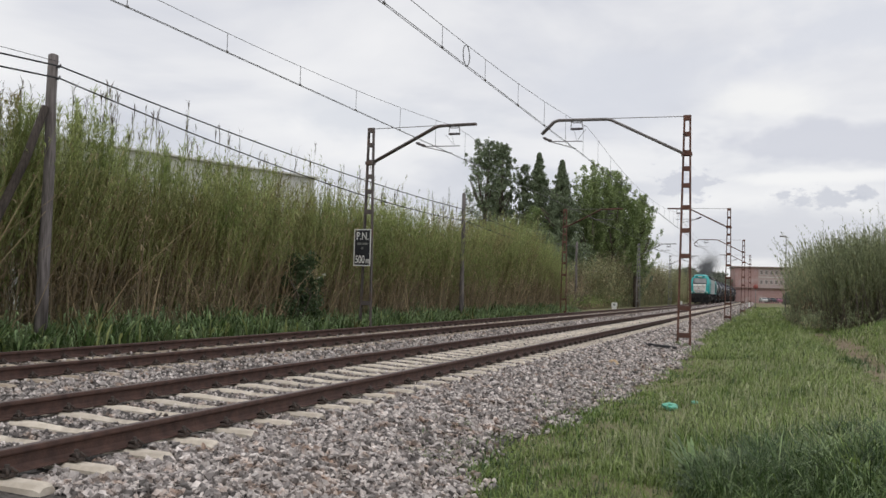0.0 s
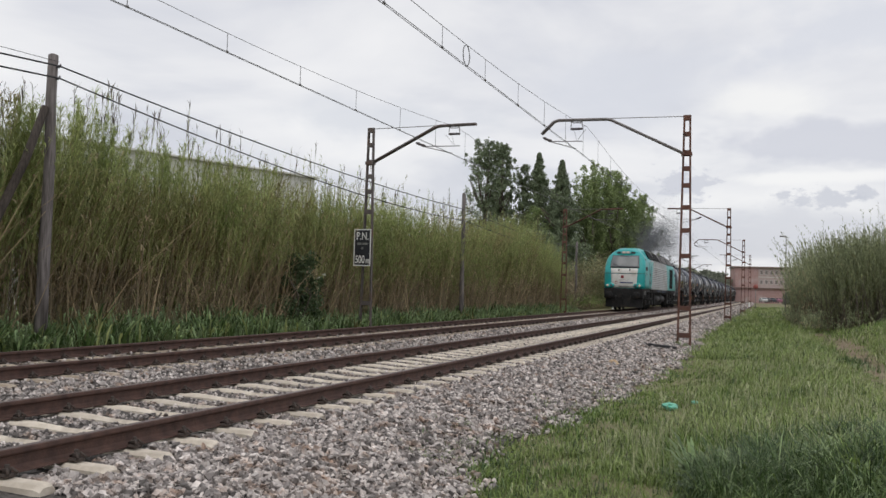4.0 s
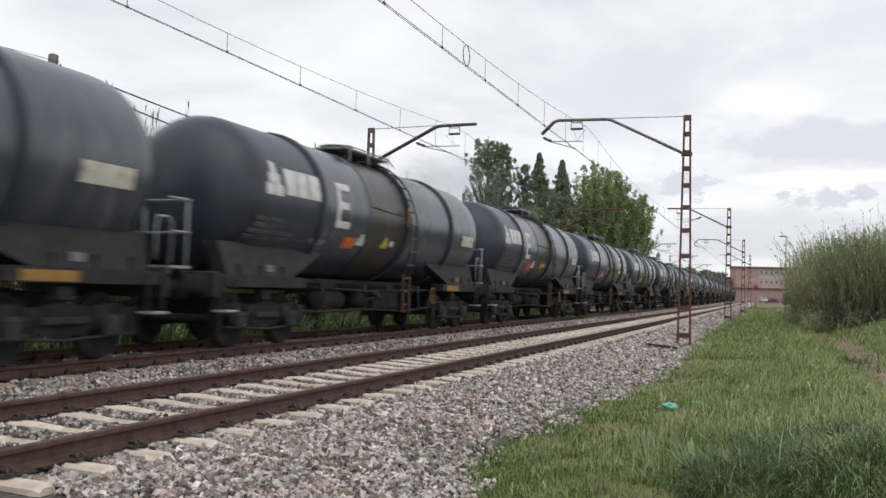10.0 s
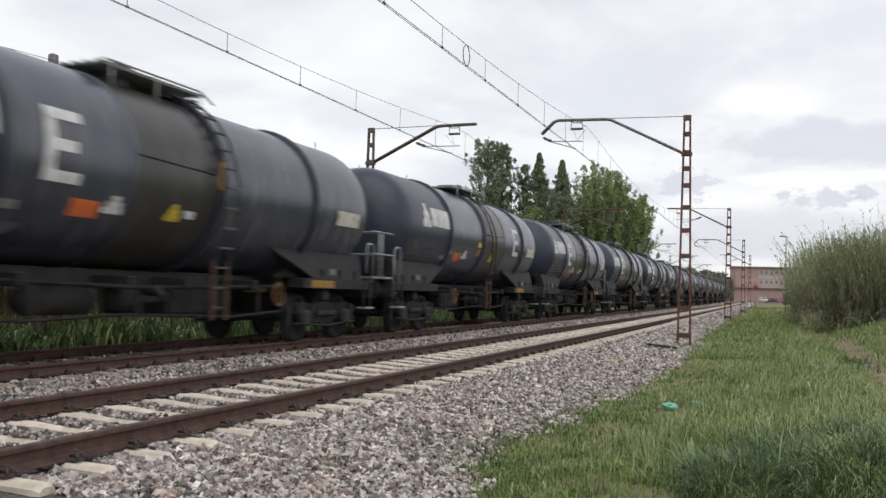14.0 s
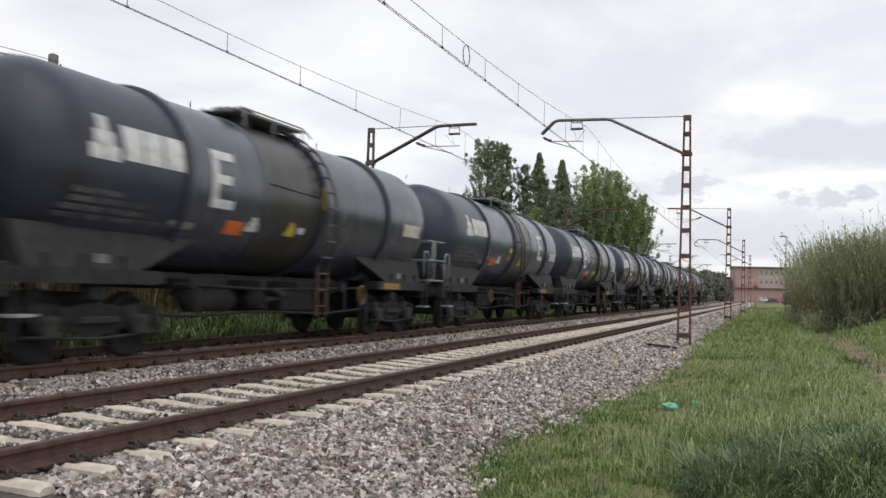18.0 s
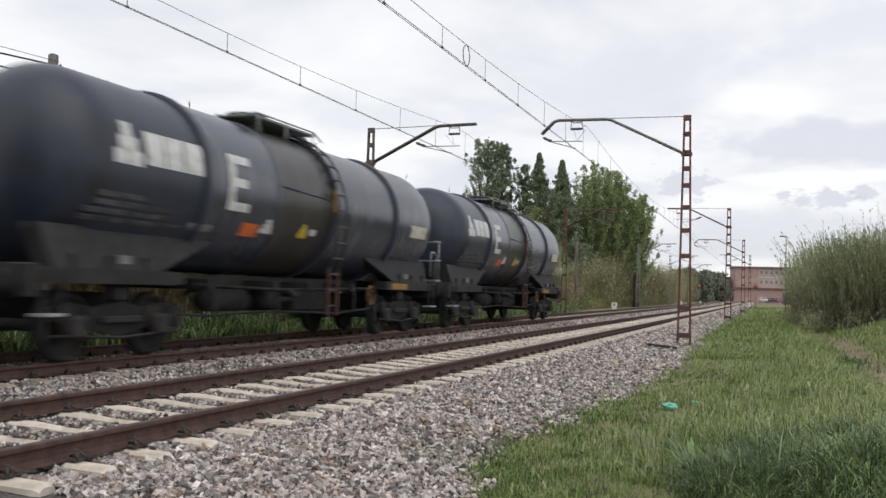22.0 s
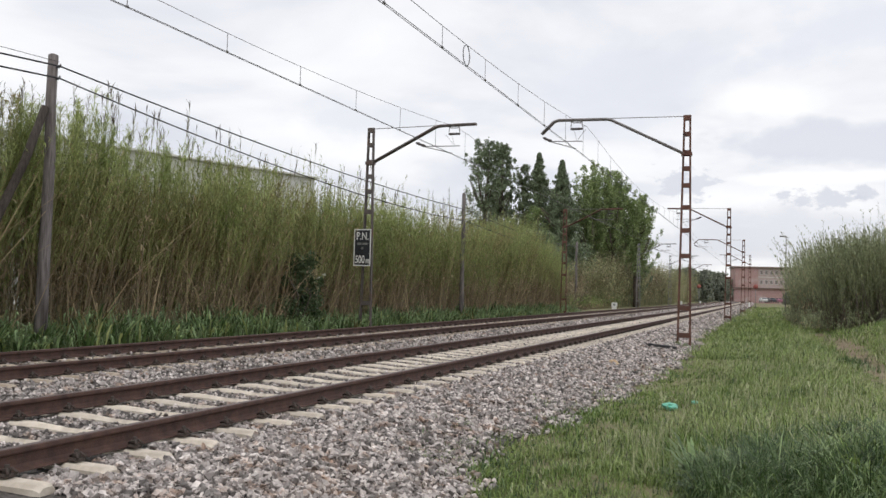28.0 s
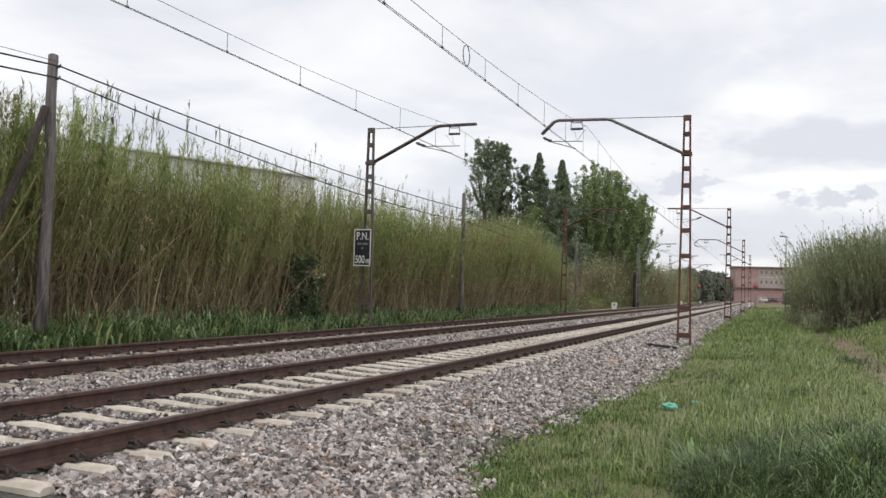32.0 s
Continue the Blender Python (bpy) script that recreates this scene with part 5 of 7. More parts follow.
def catenary_mast(x, y, z0, z1, toward, drop, mat, label, battens, near):
    """A tapered two-leg lattice mast with a bracket arm over the track; toward: -1 or 1, the way the arm points."""
    ms = thing("overhead_line_mast", label, "railway mast", "masts along the line", at=pose(x, y, 0))
    w0, w1 = 0.43, 0.225
    half = lambda z: (w0 + (w1 - w0) * (z - z0) / (z1 - z0)) / 2
    for s in (-1, 1):
        g = Geo()
        ring = lambda z: [(s * half(z) - s * a, b, z) for a, b in ((0, -0.05), (0, 0.05), (0.055, 0.05), (0.055, 0.038), (0.01, 0.038), (0.01, -0.038), (0.055, -0.038), (0.055, -0.05))]
        g.loft([ring(z0 - 0.3), ring(z1)], smooth=False)
        part("leg", g, mat, ms)
    for dz in battens:
        z = z1 - dz
        h = half(z)
        for b in (-0.054, 0.046):
            part("batten", Geo().box((-h + 0.002, b, z - 0.085), (h - 0.002, b + 0.008, z + 0.055), 0.003), mat, ms)
    part("cap", Geo().box((-half(z1) - 0.005, -0.056, z1 - 0.16), (half(z1) + 0.005, 0.056, z1 + 0.006), 0.004), mat, ms)
    part("footing", Geo().box((-0.36, -0.3, z0 - 0.4), (0.36, 0.3, z0 - 0.02), 0.04), M_CONCRETE, ms)
    # bracket arm: slanted tube, level tube, at some masts a cranked end
    X = lambda v: toward * v
    zt = z1 - 0.02
    path = [(X(0.08), 0, zt - 1.17), (X(2.35), 0, zt - 0.03), (X(2.5), 0, zt), (X(4.05 if drop else 3.75), 0, zt + 0.02)]
    path += [(X(4.2), 0, zt - 0.03), (X(4.6), 0, zt - 0.42)] if drop else []
    for o in (-0.055, 0.055):
        part("arm_tube", Geo().tube([(a, o, c) for a, b, c in path], 0.042, 7), M_ARM if near else mat, ms)
    part("arm_clamp", Geo().box((X(-0.16), -0.09, zt - 1.24), (X(0.16), 0.09, zt - 1.12), 0.01), mat, ms)
    part("stay_rod", Geo().tube([(X(0.1), 0, z1 - 0.03), (X(2.4), 0, zt + 0.02)], 0.013, 5), M_ARM, ms)
    cx = X(3.45 if drop else 3.0)
    g = Geo()
    g.tube([(cx - 0.17, 0, zt - 0.02), (cx - 0.19, 0, zt - 0.26), (cx + 0.19, 0, zt - 0.26), (cx + 0.17, 0, zt - 0.02)], 0.018, 5)
    g.tube([(cx - 0.19, 0, zt - 0.03), (cx - 0.1, 0, zt - 0.08), (cx + 0.1, 0, zt - 0.08), (cx + 0.19, 0, zt - 0.03)], 0.016, 5)
    part("hanger_frame", g, M_ARM, ms)
    part("insulator", Geo().lathe([(cx - 0.2, 0.02)] + [(cx - 0.17 + 0.05 * k, 0.05 if k % 2 else 0.028) for k in range(8)] + [(cx + 0.2, 0.02)], (0, 0, zt - 0.28), "x", 10), M_PORC, ms, "brown ribbed insulator")
    # registration tube and steady arm
    e0 = X(4.55) if drop else X(1.65)
    e1 = X(4.25) if drop else X(2.0)
    back = X(3.25) if drop else X(3.2)
    zr = zt - 0.66
    part("insulator", Geo().tube([(e0, 0, zr + 0.13), (e0 + (e1 - e0) * 0.3, 0, zr + 0.09), (e0 + (e1 - e0) * 0.5, 0, zr + 0.06), (e0 + (e1 - e0) * 0.75, 0, zr + 0.03), (e1, 0, zr)], [0.03, 0.055, 0.035, 0.055, 0.03], 8), M_PORC, ms, "brown ribbed insulator")
    part("registration_tube", Geo().tube([(e1, 0, zr), (back, 0, zr - 0.02)], 0.016, 5), M_ARM, ms)
    tip = X(3.45 if drop else 2.95)
    part("steady_arm", Geo().tube([(e1, 0, zr - 0.03), ((e1 * 2 + tip) / 3, 0, zr - 0.10), (tip, 0, zr - 0.26)], 0.016, 5), M_ARM, ms)
    g = Geo()
    g.tube([(cx - 0.1, 0, zt - 0.3), (cx + 0.02, 0, zr), (cx + X(0.3) * -1, 0, zt - 0.3)], 0.008, 4)
    part("hanger_wire", g, M_WIRE, ms)
    return ms


BATTENS = (0.57, 1.14, 1.64, 2.16, 2.84, 3.55, 4.33, 5.93, 6.76)
near_label, far_label = "rust-red lattice mast with a bracket arm beside the track", "weathered grey-brown lattice mast among the reeds"
for x, y, z0, z1, tw, drop, mat, lab in ((-2.52, 28.3, -0.45, 6.67, -1, True, M_RUST, near_label), (-2.58, 58.3, -0.42, 6.64, -1, False, M_RUST, near_label), (-2.62, 90, -0.42, 6.62, -1, True, M_RUST, near_label),
                                         (-2.75, 122, -0.4, 6.6, -1, False, M_RUST, near_label), (-12.86, 27.5, -0.3, 6.5, 1, False, M_MASTL, far_label), (-12.87, 58.0, -0.3, 6.6, 1, False, M_RUST, far_label),
                                         (-13.03, 94, -0.3, 6.4, 1, False, M_GALV, far_label), (-13.2, 126, -0.3, 6.6, 1, False, M_GALV, far_label), (-13.6, 160, -0.3, 6.6, 1, False, M_RUST, far_label)):
    catenary_mast(x, y, z0, z1, tw, drop, mat, lab, BATTENS, y < 40 and tw < 0)


def overhead(ax, supports, z_contact, label, rise, first, step):
    """Contact wire, catenary and droppers along one track."""
    ow = thing("overhead_line", label, "overhead wire", "overhead lines")
    px = lambda y: ax + (bend(y) if y > 0 else 0)
    span = list(zip(supports, supports[1:]))
    for k in (-0.02, 0.02):
        part("contact_wire", Geo().tube([(px(y) + k, y, z_contact) for y in np.arange(supports[0], supports[-1] + 1, 6.0)], 0.0065, 5), M_WIRE, ow)
    def mess(y):
        for a, b in span:
            if a <= y <= b:
                u = (y - a) / (b - a)
                return z_contact + 0.30 + rise + 0.62 * (2 * u - 1) ** 2
        return z_contact + 0.9
    part("messenger_wire", Geo().tube([(px(y), y, mess(y)) for y in np.arange(supports[0], supports[-1] + 0.1, 1.5)], 0.006, 5), M_WIRE, ow)
    for y in np.arange(first, min(supports[-1], 70), step):
        part("dropper", Geo().tube([(px(y), y, z_contact), (px(y), y, mess(y))], 0.006, 4), M_WIRE, ow)
        part("dropper_clamp", Geo().box((px(y) - 0.02, y - 0.025, z_contact - 0.012), (px(y) + 0.02, y + 0.025, z_contact + 0.03), 0.006), M_GALV, ow)
    return ow, mess


ow1, mess1 = overhead(AX1 - 0.12, [-2.0, 28.3, 58.3, 90.0, 122.0, 155.0], 5.40, "twin contact wires and catenary over the near track", 0.086, 14.78 - 2.55 * 6, 2.55)
ow2, mess2 = overhead(AX2 - 0.05, [-3.0, 27.5, 58.0, 94.0, 126.0, 160.0], 5.44, "contact wire and catenary over the far track", 0.05, 17.0 - 2.79 * 7, 2.79)
g = Geo()
g.tube([(AX1 - 0.12, 16.1 + 0.19 * math.sin(a), 5.60 + 0.20 * math.cos(a)) for a in [2 * math.pi * k / 14 for k in range(14)]], 0.011, 5)
part("jumper_loop", g, M_WIRE, ow1, "looped feeder jumper")

# ---------------------------------------------------------------- poles, cables, signs
def wooden_pole(x, y, z0, z1, r0, r1, label):
    th = thing("telephone_pole", label, "utility pole", "wooden poles", at=pose(x, y, 0))
    hs = np.linspace(z0 - 0.3, z1, 7)
    rnd = random.Random(int(y * 10))
    part("pole", Geo().tube([(0.02 * rnd.uniform(-1, 1), 0.02 * rnd.uniform(-1, 1), z) for z in hs] + [(0, 0, z1 + 0.03)], [r0 + (r1 - r0) * k / 6 for k in range(7)] + [r1 * 0.6], 12), M_WOOD, th)
    for z in (z1 - 0.25, z1 - 0.48):
        part("cable_bracket", Geo().tube([(0, 0, z), (0.16, 0, z), (0.19, 0, z + 0.06)], 0.018, 6), M_CABLE, th)
    return th


p1 = wooden_pole(-13.4, 13.75, -0.25, 5.5, 0.125, 0.095, "grey weathered wooden pole with a leaning strut")
part("strut", Geo().tube([(-0.02, -0.12, 4.45), (-0.05, -0.55, 3.3), (-0.08, -1.1, 2.2), (-0.14, -2.2, -0.5)], [0.08, 0.085, 0.09, 0.1], 10), material("dark_brown_strut_wood", (0.03, 0.023, 0.019), (0.075, 0.06, 0.05), 0.9, scale=3, stretch=(8, 8, 0.6), bump=0.5, fine=12), p1, "leaning dark brown strut")
wooden_pole(-13.45, 39.1, -0.2, 5.53, 0.11, 0.085, "slim grey wooden pole standing before the reeds")
wooden_pole(-15.6, 75.0, -0.2, 5.4, 0.11, 0.09, "thin dark wooden pole near the trees")


def cable(pts, r, label):
    ob = part("telephone_cable", Geo().tube(pts, r, 6), M_CABLE)
    return tagged(ob, label, "cable", "cables on the poles")


def sag(a, b, drop, n=24):
    return [(a[0] + (b[0] - a[0]) * t, a[1] + (b[1] - a[1]) * t, a[2] + (b[2] - a[2]) * t - drop * 4 * t * (1 - t)) for t in [k / n for k in range(n + 1)]]


for z0, z1, r, d in ((5.27, 4.78, 0.017, 0.10), (5.03, 4.26, 0.017, 0.24)):
    path = sag((-13.35, -12.0, z0 + 0.1), (-13.22, 13.75, z0), 0.55, 14)[:-1] + sag((-13.22, 13.75, z0), (-13.27, 39.1, z1), d + 0.12)[:-1] + sag((-13.27, 39.1, z1), (-15.4, 75, z1 + 0.2), 0.3, 14)
    cable(path, r, "thick black telephone cable sagging between the poles")
cable(sag((-13.35, -12.0, 5.6), (-13.25, 13.75, 5.36), 0.4, 14), 0.006, "thin black wire running to the wooden pole")


def writing(text, size, mat, parent, at, bold=0.004):
    cu = bpy.data.curves.new("writing", "FONT")
    cu.body, cu.size, cu.extrude, cu.offset, cu.align_x = text, size, 0.003, bold, "CENTER"
    tmp = bpy.data.objects.new("writing", cu)
    me = bpy.data.meshes.new_from_object(tmp)
    bpy.data.objects.remove(tmp)
    me.materials.append(mat)
    ob = part("writing", me, None, parent)
    ob.matrix_local = at
    return ob


sg = thing("railway_sign", "black board with white letters on the lattice mast", "railway sign", at=pose(-12.97, 27.32, 0))
board = part("board", Geo().box((-0.31, -0.015, 1.80), (0.31, 0.015, 3.04), 0.012), M_SIGN, sg)
for a, b in (((-0.31, 1.80), (0.31, 1.835)), ((-0.31, 3.005), (0.31, 3.04)), ((-0.31, 1.835), (-0.277, 3.005)), ((0.277, 1.835), (0.31, 3.005))):
    part("border", Geo().box((a[0], -0.022, a[1]), (b[0], 0.0, b[1])), M_LETTER, board)
writing("P.N.", 0.36, M_LETTER, board, pose(0, -0.019, 2.69, 90, 0, 0) @ Matrix.Diagonal((0.74, 1, 1, 1)), 0.004)
writing("500", 0.36, M_LETTER, board, pose(-0.075, -0.019, 1.90, 90, 0, 0) @ Matrix.Diagonal((0.66, 1, 1, 1)), 0.007)
writing("m", 0.26, M_LETTER, board, pose(0.205, -0.019, 1.90, 90, 0, 0) @ Matrix.Diagonal((0.66, 1, 1, 1)), 0.006)
for a, b, z in ((-0.19, -0.04, 2.51), (0.0, 0.19, 2.51), (-0.03, 0.04, 2.36)):
    part("text_bar", Geo().box((a, -0.021, z), (b, -0.014, z + 0.075)), M_FAINT, board)
for z in (2.1, 2.75):
    part("bracket", Geo().box((-0.05, 0.0, z), (0.22, 0.14, z + 0.04)), M_GALV, sg)

# kilometre stone, small white markers, red round signals far down the line
ks = thing("kilometre_stone", "small white stone marker on the verge", "marker stone", at=pose(-12.9, 78.5, 0))
g = Geo()
g.loft([[(x * w, y, z) for x, y in ((-1, -0.1), (1, -0.1), (1, 0.1), (-1, 0.1))] for z, w in ((-0.45, 0.14), (-0.1, 0.2), (0.1, 0.24), (0.3, 0.24), (0.36, 0.2))], smooth=False)
part("stone", g, M_LETTER, ks)
part("text_bar", Geo().box((-0.1, -0.112, 0.1), (0.1, -0.1, 0.24)), M_FAINT, ks)
for x, y, z in ((-12.0, 130, 0.35), (-11.6, 160, 0.3), (-3.1, 135, 0.4)):
    mk = part("marker_post", Geo().box((x - 0.14, y - 0.1, -0.5), (x + 0.14, y + 0.1, z), 0.03), M_LETTER)
    tagged(mk, "short white marker post beside the rails", "marker post", "white marker posts")
for x, y, z in ((-12.75, 172, 2.95), (-2.27, 138, 2.75)):
    th = thing("round_signal", "red round signal disc on a thin post", "railway signal", "round signals", at=pose(x, y, 0))
    part("post", Geo().tube([(0, 0, -0.5), (0, 0, z)], 0.05, 6), M_GALV, th)
    part("disc", Geo().lathe([(-0.02, 0.001), (-0.02, 0.34), (0.02, 0.34), (0.02, 0.001)], (0, -0.05, z), "y", 18), material("faded_red_disc", (0.28, 0.075, 0.065), (0.36, 0.11, 0.09), 0.7, scale=4, bump=0), th)
sl = part("steel_slab", Geo().box((-0.75, -0.16, -0.03), (0.55, 0.16, 0.045), 0.015), M_CABLE)
sl.matrix_world = pose(-2.85, 25.4, -0.315, 0, 5, 66)
tagged(sl, "dark flat slab lying on the ballast by the mast", "slab")
rk = part("tan_rock", Geo().lathe([(-0.06, 0.001), (-0.05, 0.08), (0.0, 0.12), (0.06, 0.1), (0.1, 0.03), (0.105, 0.001)], (0, 0, 0), "z", 7, smooth=False), material("tan_sandstone", (0.42, 0.30, 0.18), (0.55, 0.42, 0.27), 0.9, scale=14))
rk.matrix_world = pose(-3.0, 18.3, -0.33, 10, 20, 30)
tagged(rk, "tan sandstone lump lying among the ballast", "rock")
M_BAG = material("green_plastic_film", (0.10, 0.42, 0.30), (0.24, 0.60, 0.46), 0.35, scale=16, bump=0.4, fine=30)
M_BAG2 = material("dark_green_plastic", (0.015, 0.10, 0.08), (0.03, 0.16, 0.12), 0.5, scale=16, bump=0.3)
for (x, y, z), s, mat, lab in (((-1.28, 12.61, -0.41), 0.085, M_BAG, "crumpled light green plastic bag in the grass"), ((-1.01, 13.20, -0.40), 0.04, M_BAG, "torn scrap of light green plastic in the grass"), ((-2.93, 11.8, -0.37), 0.07, M_BAG2, "small dark green plastic scrap on the ballast")):
    bm = bmesh.new()
    bmesh.ops.create_icosphere(bm, subdivisions=3, radius=s)
    for v in bm.verts:
        k = noise.noise(v.co * (14 / s * 0.1)) * 0.55 + noise.noise(v.co * (40 / s * 0.1)) * 0.3
        v.co = Vector((v.co.x * (1.3 + k), v.co.y * (1 + k), v.co.z * (0.55 + k * 0.6)))
    me = bpy.data.meshes.new("plastic_bag")
    bm.to_mesh(me)
    bm.free()
    me.materials.append(mat)
    ob = new("plastic_bag", me)
    ob.location = (x, y, z)
    tagged(ob, lab, "plastic litter", "litter")

# ---------------------------------------------------------------- plants


def canes(name, base, height, label, leaves=16, lean=0.06, out=0.05, leaf_len=(0.28, 0.55), leaf_w=0.034, low=0.28, dry=0.5, mats=None, stem=0.011, green_from=0.45, droop=0.5, category="reeds", parent=None, az=None, rise=(0.35, 0.75), crowd=0.8, taper=0.6, tilt=None):
    """A stand of canes: three-sided stems in two lengths and narrow bent leaves, as one mass."""
    n = len(base)
    b = np.asarray(base, float)
    h = np.asarray(height, float)
    dirn = rng.normal(0, lean, (n, 2)) + np.array([out, 0]) * rng.random((n, 1))
    if tilt is not None:
        dirn = dirn + tilt
    def axis(t):
        """Points up the stems; t is n x k."""
        bow = t + 0.8 * t * t
        return np.stack([b[:, None, 0] + dirn[:, None, 0] * h[:, None] * bow, b[:, None, 1] + dirn[:, None, 1] * h[:, None] * bow, b[:, None, 2] + h[:, None] * t], -1)
    ts = np.array([0.0, green_from, 1.0])
    mid = axis(np.repeat(ts[None], n, 0))
    ang = np.array([0.3, 2.4, 4.5])
    ring = np.stack([np.cos(ang), np.sin(ang), np.zeros(3)], -1)
    rad = stem * np.array([1.0, 0.75, 0.25])
    sv = mid[:, :, None, :] + ring[None, None] * (rad[None, :, None, None] * (0.7 + 0.6 * rng.random((n, 1, 1, 1))))
    sv = sv.reshape(n, 9, 3)
    sf, smat = [], []
    for seg in range(2):
        for k in range(3):
            a, c = seg * 3 + k, seg * 3 + (k + 1) % 3
            sf += [(a, c, c + 3), (a, c + 3, a + 3)]
            smat += [0 if seg == 0 else 1] * 2
    F = (np.array(sf)[None] + 9 * np.arange(n)[:, None, None]).reshape(-1, 3)
    Mx = np.tile(smat, n)
    V = sv.reshape(-1, 3)
    # leaves
    t = low + (1 - low) * rng.random((n, leaves)) ** crowd
    p = axis(t)
    a = rng.random((n, leaves)) * 2 * np.pi if az is None else az + rng.normal(0, 0.8, (n, leaves))
    ln = leaf_len[0] + (leaf_len[1] - leaf_len[0]) * rng.random((n, leaves))
    ln = ln * (1.25 - taper * t)
    up = (rise[0] + rise[1] * rng.random((n, leaves))) * (0.6 + 0.9 * t)
    d = np.stack([np.cos(a), np.sin(a), up], -1)
    d /= np.linalg.norm(d, axis=-1, keepdims=True)
    side = np.stack([-np.sin(a), np.cos(a), np.zeros_like(a)], -1) * (leaf_w * (0.6 + 0.8 * rng.random((n, leaves))))[..., None]
    m1 = p + d * (ln * 0.5)[..., None]
    tip = p + d * (ln * 0.85)[..., None] + np.stack([np.cos(a) * 0.2, np.sin(a) * 0.2, -droop * rng.random((n, leaves)) - 0.05], -1) * ln[..., None]
    lv = np.stack([p, m1 - side * 0.5, m1 + side * 0.5, tip], 2).reshape(-1, 3)
    k = n * leaves
    lf = (np.array([(0, 2, 1), (1, 2, 3)])[None] + 4 * np.arange(k)[:, None, None]).reshape(-1, 3) + len(V)
    isdry = rng.random((n, leaves)) < np.clip(dry * (1.25 - t / 0.75), 0, 1)
    lm = np.repeat(np.where(isdry, 3, 2).ravel(), 2)
    ob = bulk(name, np.concatenate([V, lv]), np.concatenate([F, lf]), mats or [M_CANE, M_CANEG, M_LEAF, M_LEAFD], np.concatenate([Mx, lm]), parent)
    return tagged(ob, label, category, kind="stuff")


def reed_top(y):
    return np.interp(y, [8, 13, 16, 19.5, 24, 27, 33, 41.8, 48, 52, 56, 60, 63, 65], [4.5, 4.5, 4.7, 4.8, 4.95, 4.95, 4.85, 4.7, 5.2, 5.4, 5.2, 4.6, 3.6, 2.6])


def clumped(count, per, x0, x1, y0, y1, wide):
    """Canes in clumps that fan out from a common foot: bases, tilts and heights as shares of the stand's height."""
    cx, cy = x0 + (x1 - x0) * rng.random(count), y0 + (y1 - y0) * (np.arange(count) + rng.random(count)) / count
    tall = 0.84 + 0.28 * rng.random(count) ** 1.5
    k = np.repeat(np.arange(count), per)
    a, q = rng.random(len(k)) * 2 * np.pi, np.sqrt(rng.random(len(k)))
    w = wide * (0.7 + 0.6 * rng.random(count))[k]
    off = np.stack([np.cos(a), np.sin(a)], -1) * q[:, None]
    base = np.stack([cx[k] + off[:, 0] * w, cy[k] + off[:, 1] * w, np.full(len(k), -0.36)], -1)
    tilt = off * 0.085 + rng.normal(0, 0.045, (count, 2))[k]
    return base, tilt, tall[k] * (1.02 - 0.16 * q ** 2) * (0.74 + 0.3 * rng.random(len(k)) ** 0.7)


for count, per, x0, x1, wide, leaves, share in ((190, 40, -15.0, -14.2, 0.42, 42, 1.0), (110, 36, -17.0, -14.9, 0.5, 28, 0.98)):
    b, tilt, share_h = clumped(count, per, x0, x1, 7.5, 64.5, wide)
    hh = (reed_top(b[:, 1]) + 0.2) * share * share_h
    canes("reed_bed", b, hh, "dense stand of tall green and brown giant reeds", leaves=leaves, taper=0.85, low=0.1, leaf_len=(0.28, 0.64), leaf_w=0.024, dry=0.7, lean=0.05, rise=(0.7, 1.4), crowd=0.6, droop=0.5, stem=0.009, tilt=tilt, out=0.015)
# bare thin shoots that stand out above the stand
n = 130
y = np.concatenate([11 + 8 * rng.random(35), 17 + 46 * rng.random(95)])
canes("reed_shoots", np.stack([-15.9 + 1.6 * rng.random(n), y, np.full(n, -0.3)], -1), reed_top(y) + 0.3 + 1.1 * rng.random(n) ** 1.4, "bare thin dark reed shoots above the stand", leaves=9, low=0.84, leaf_len=(0.35, 0.7), leaf_w=0.02, droop=0.0, stem=0.011, lean=0.035, out=0.0, rise=(3.0, 4.0), mats=[M_CANE, M_CANEG, M_BARK, M_CANE])
# leafy blue-green plumes that overtop the stand by the wooden pole
for y0, top, count in ((12.9, 4.9, 9), (13.4, 5.0, 9), (14.2, 5.15, 9), (15.0, 5.1, 8), (15.6, 5.4, 10), (16.3, 5.6, 11), (17.1, 5.05, 8), (19.1, 5.05, 7), (21.0, 4.95, 7), (22.6, 4.9, 6), (24.4, 5.0, 7), (27.5, 4.9, 6)):
    base = np.stack([-14.75 + rng.normal(0, 0.13, count), y0 + rng.normal(0, 0.15, count), np.full(count, -0.3)], -1)
    canes("reed_shoots", base, top * (0.86 + 0.16 * rng.random(count)), "leafy blue-green reed plume above the stand", leaves=230, low=0.5, dry=0.5, leaf_len=(0.3, 0.72), leaf_w=0.018, taper=0.75, rise=(0.5, 1.3), crowd=0.9, mats=[M_CANEG, M_CANEG, M_LEAF, M_WEED], droop=0.45, lean=0.028, out=0.0)
# broken dry canes that lean across the foot of the stand
n = 220
y = 9 + 52 * rng.random(n)
canes("broken_canes", np.stack([-13.9 + 0.35 * rng.random(n), y, np.full(n, -0.3)], -1), 1.4 + 1.9 * rng.random(n), "pale broken canes leaning at the foot", leaves=2, lean=0.26, out=0.08, mats=[M_LEAFD, M_LEAFD, M_LEAFD, M_LEAFD], low=0.6, stem=0.015)
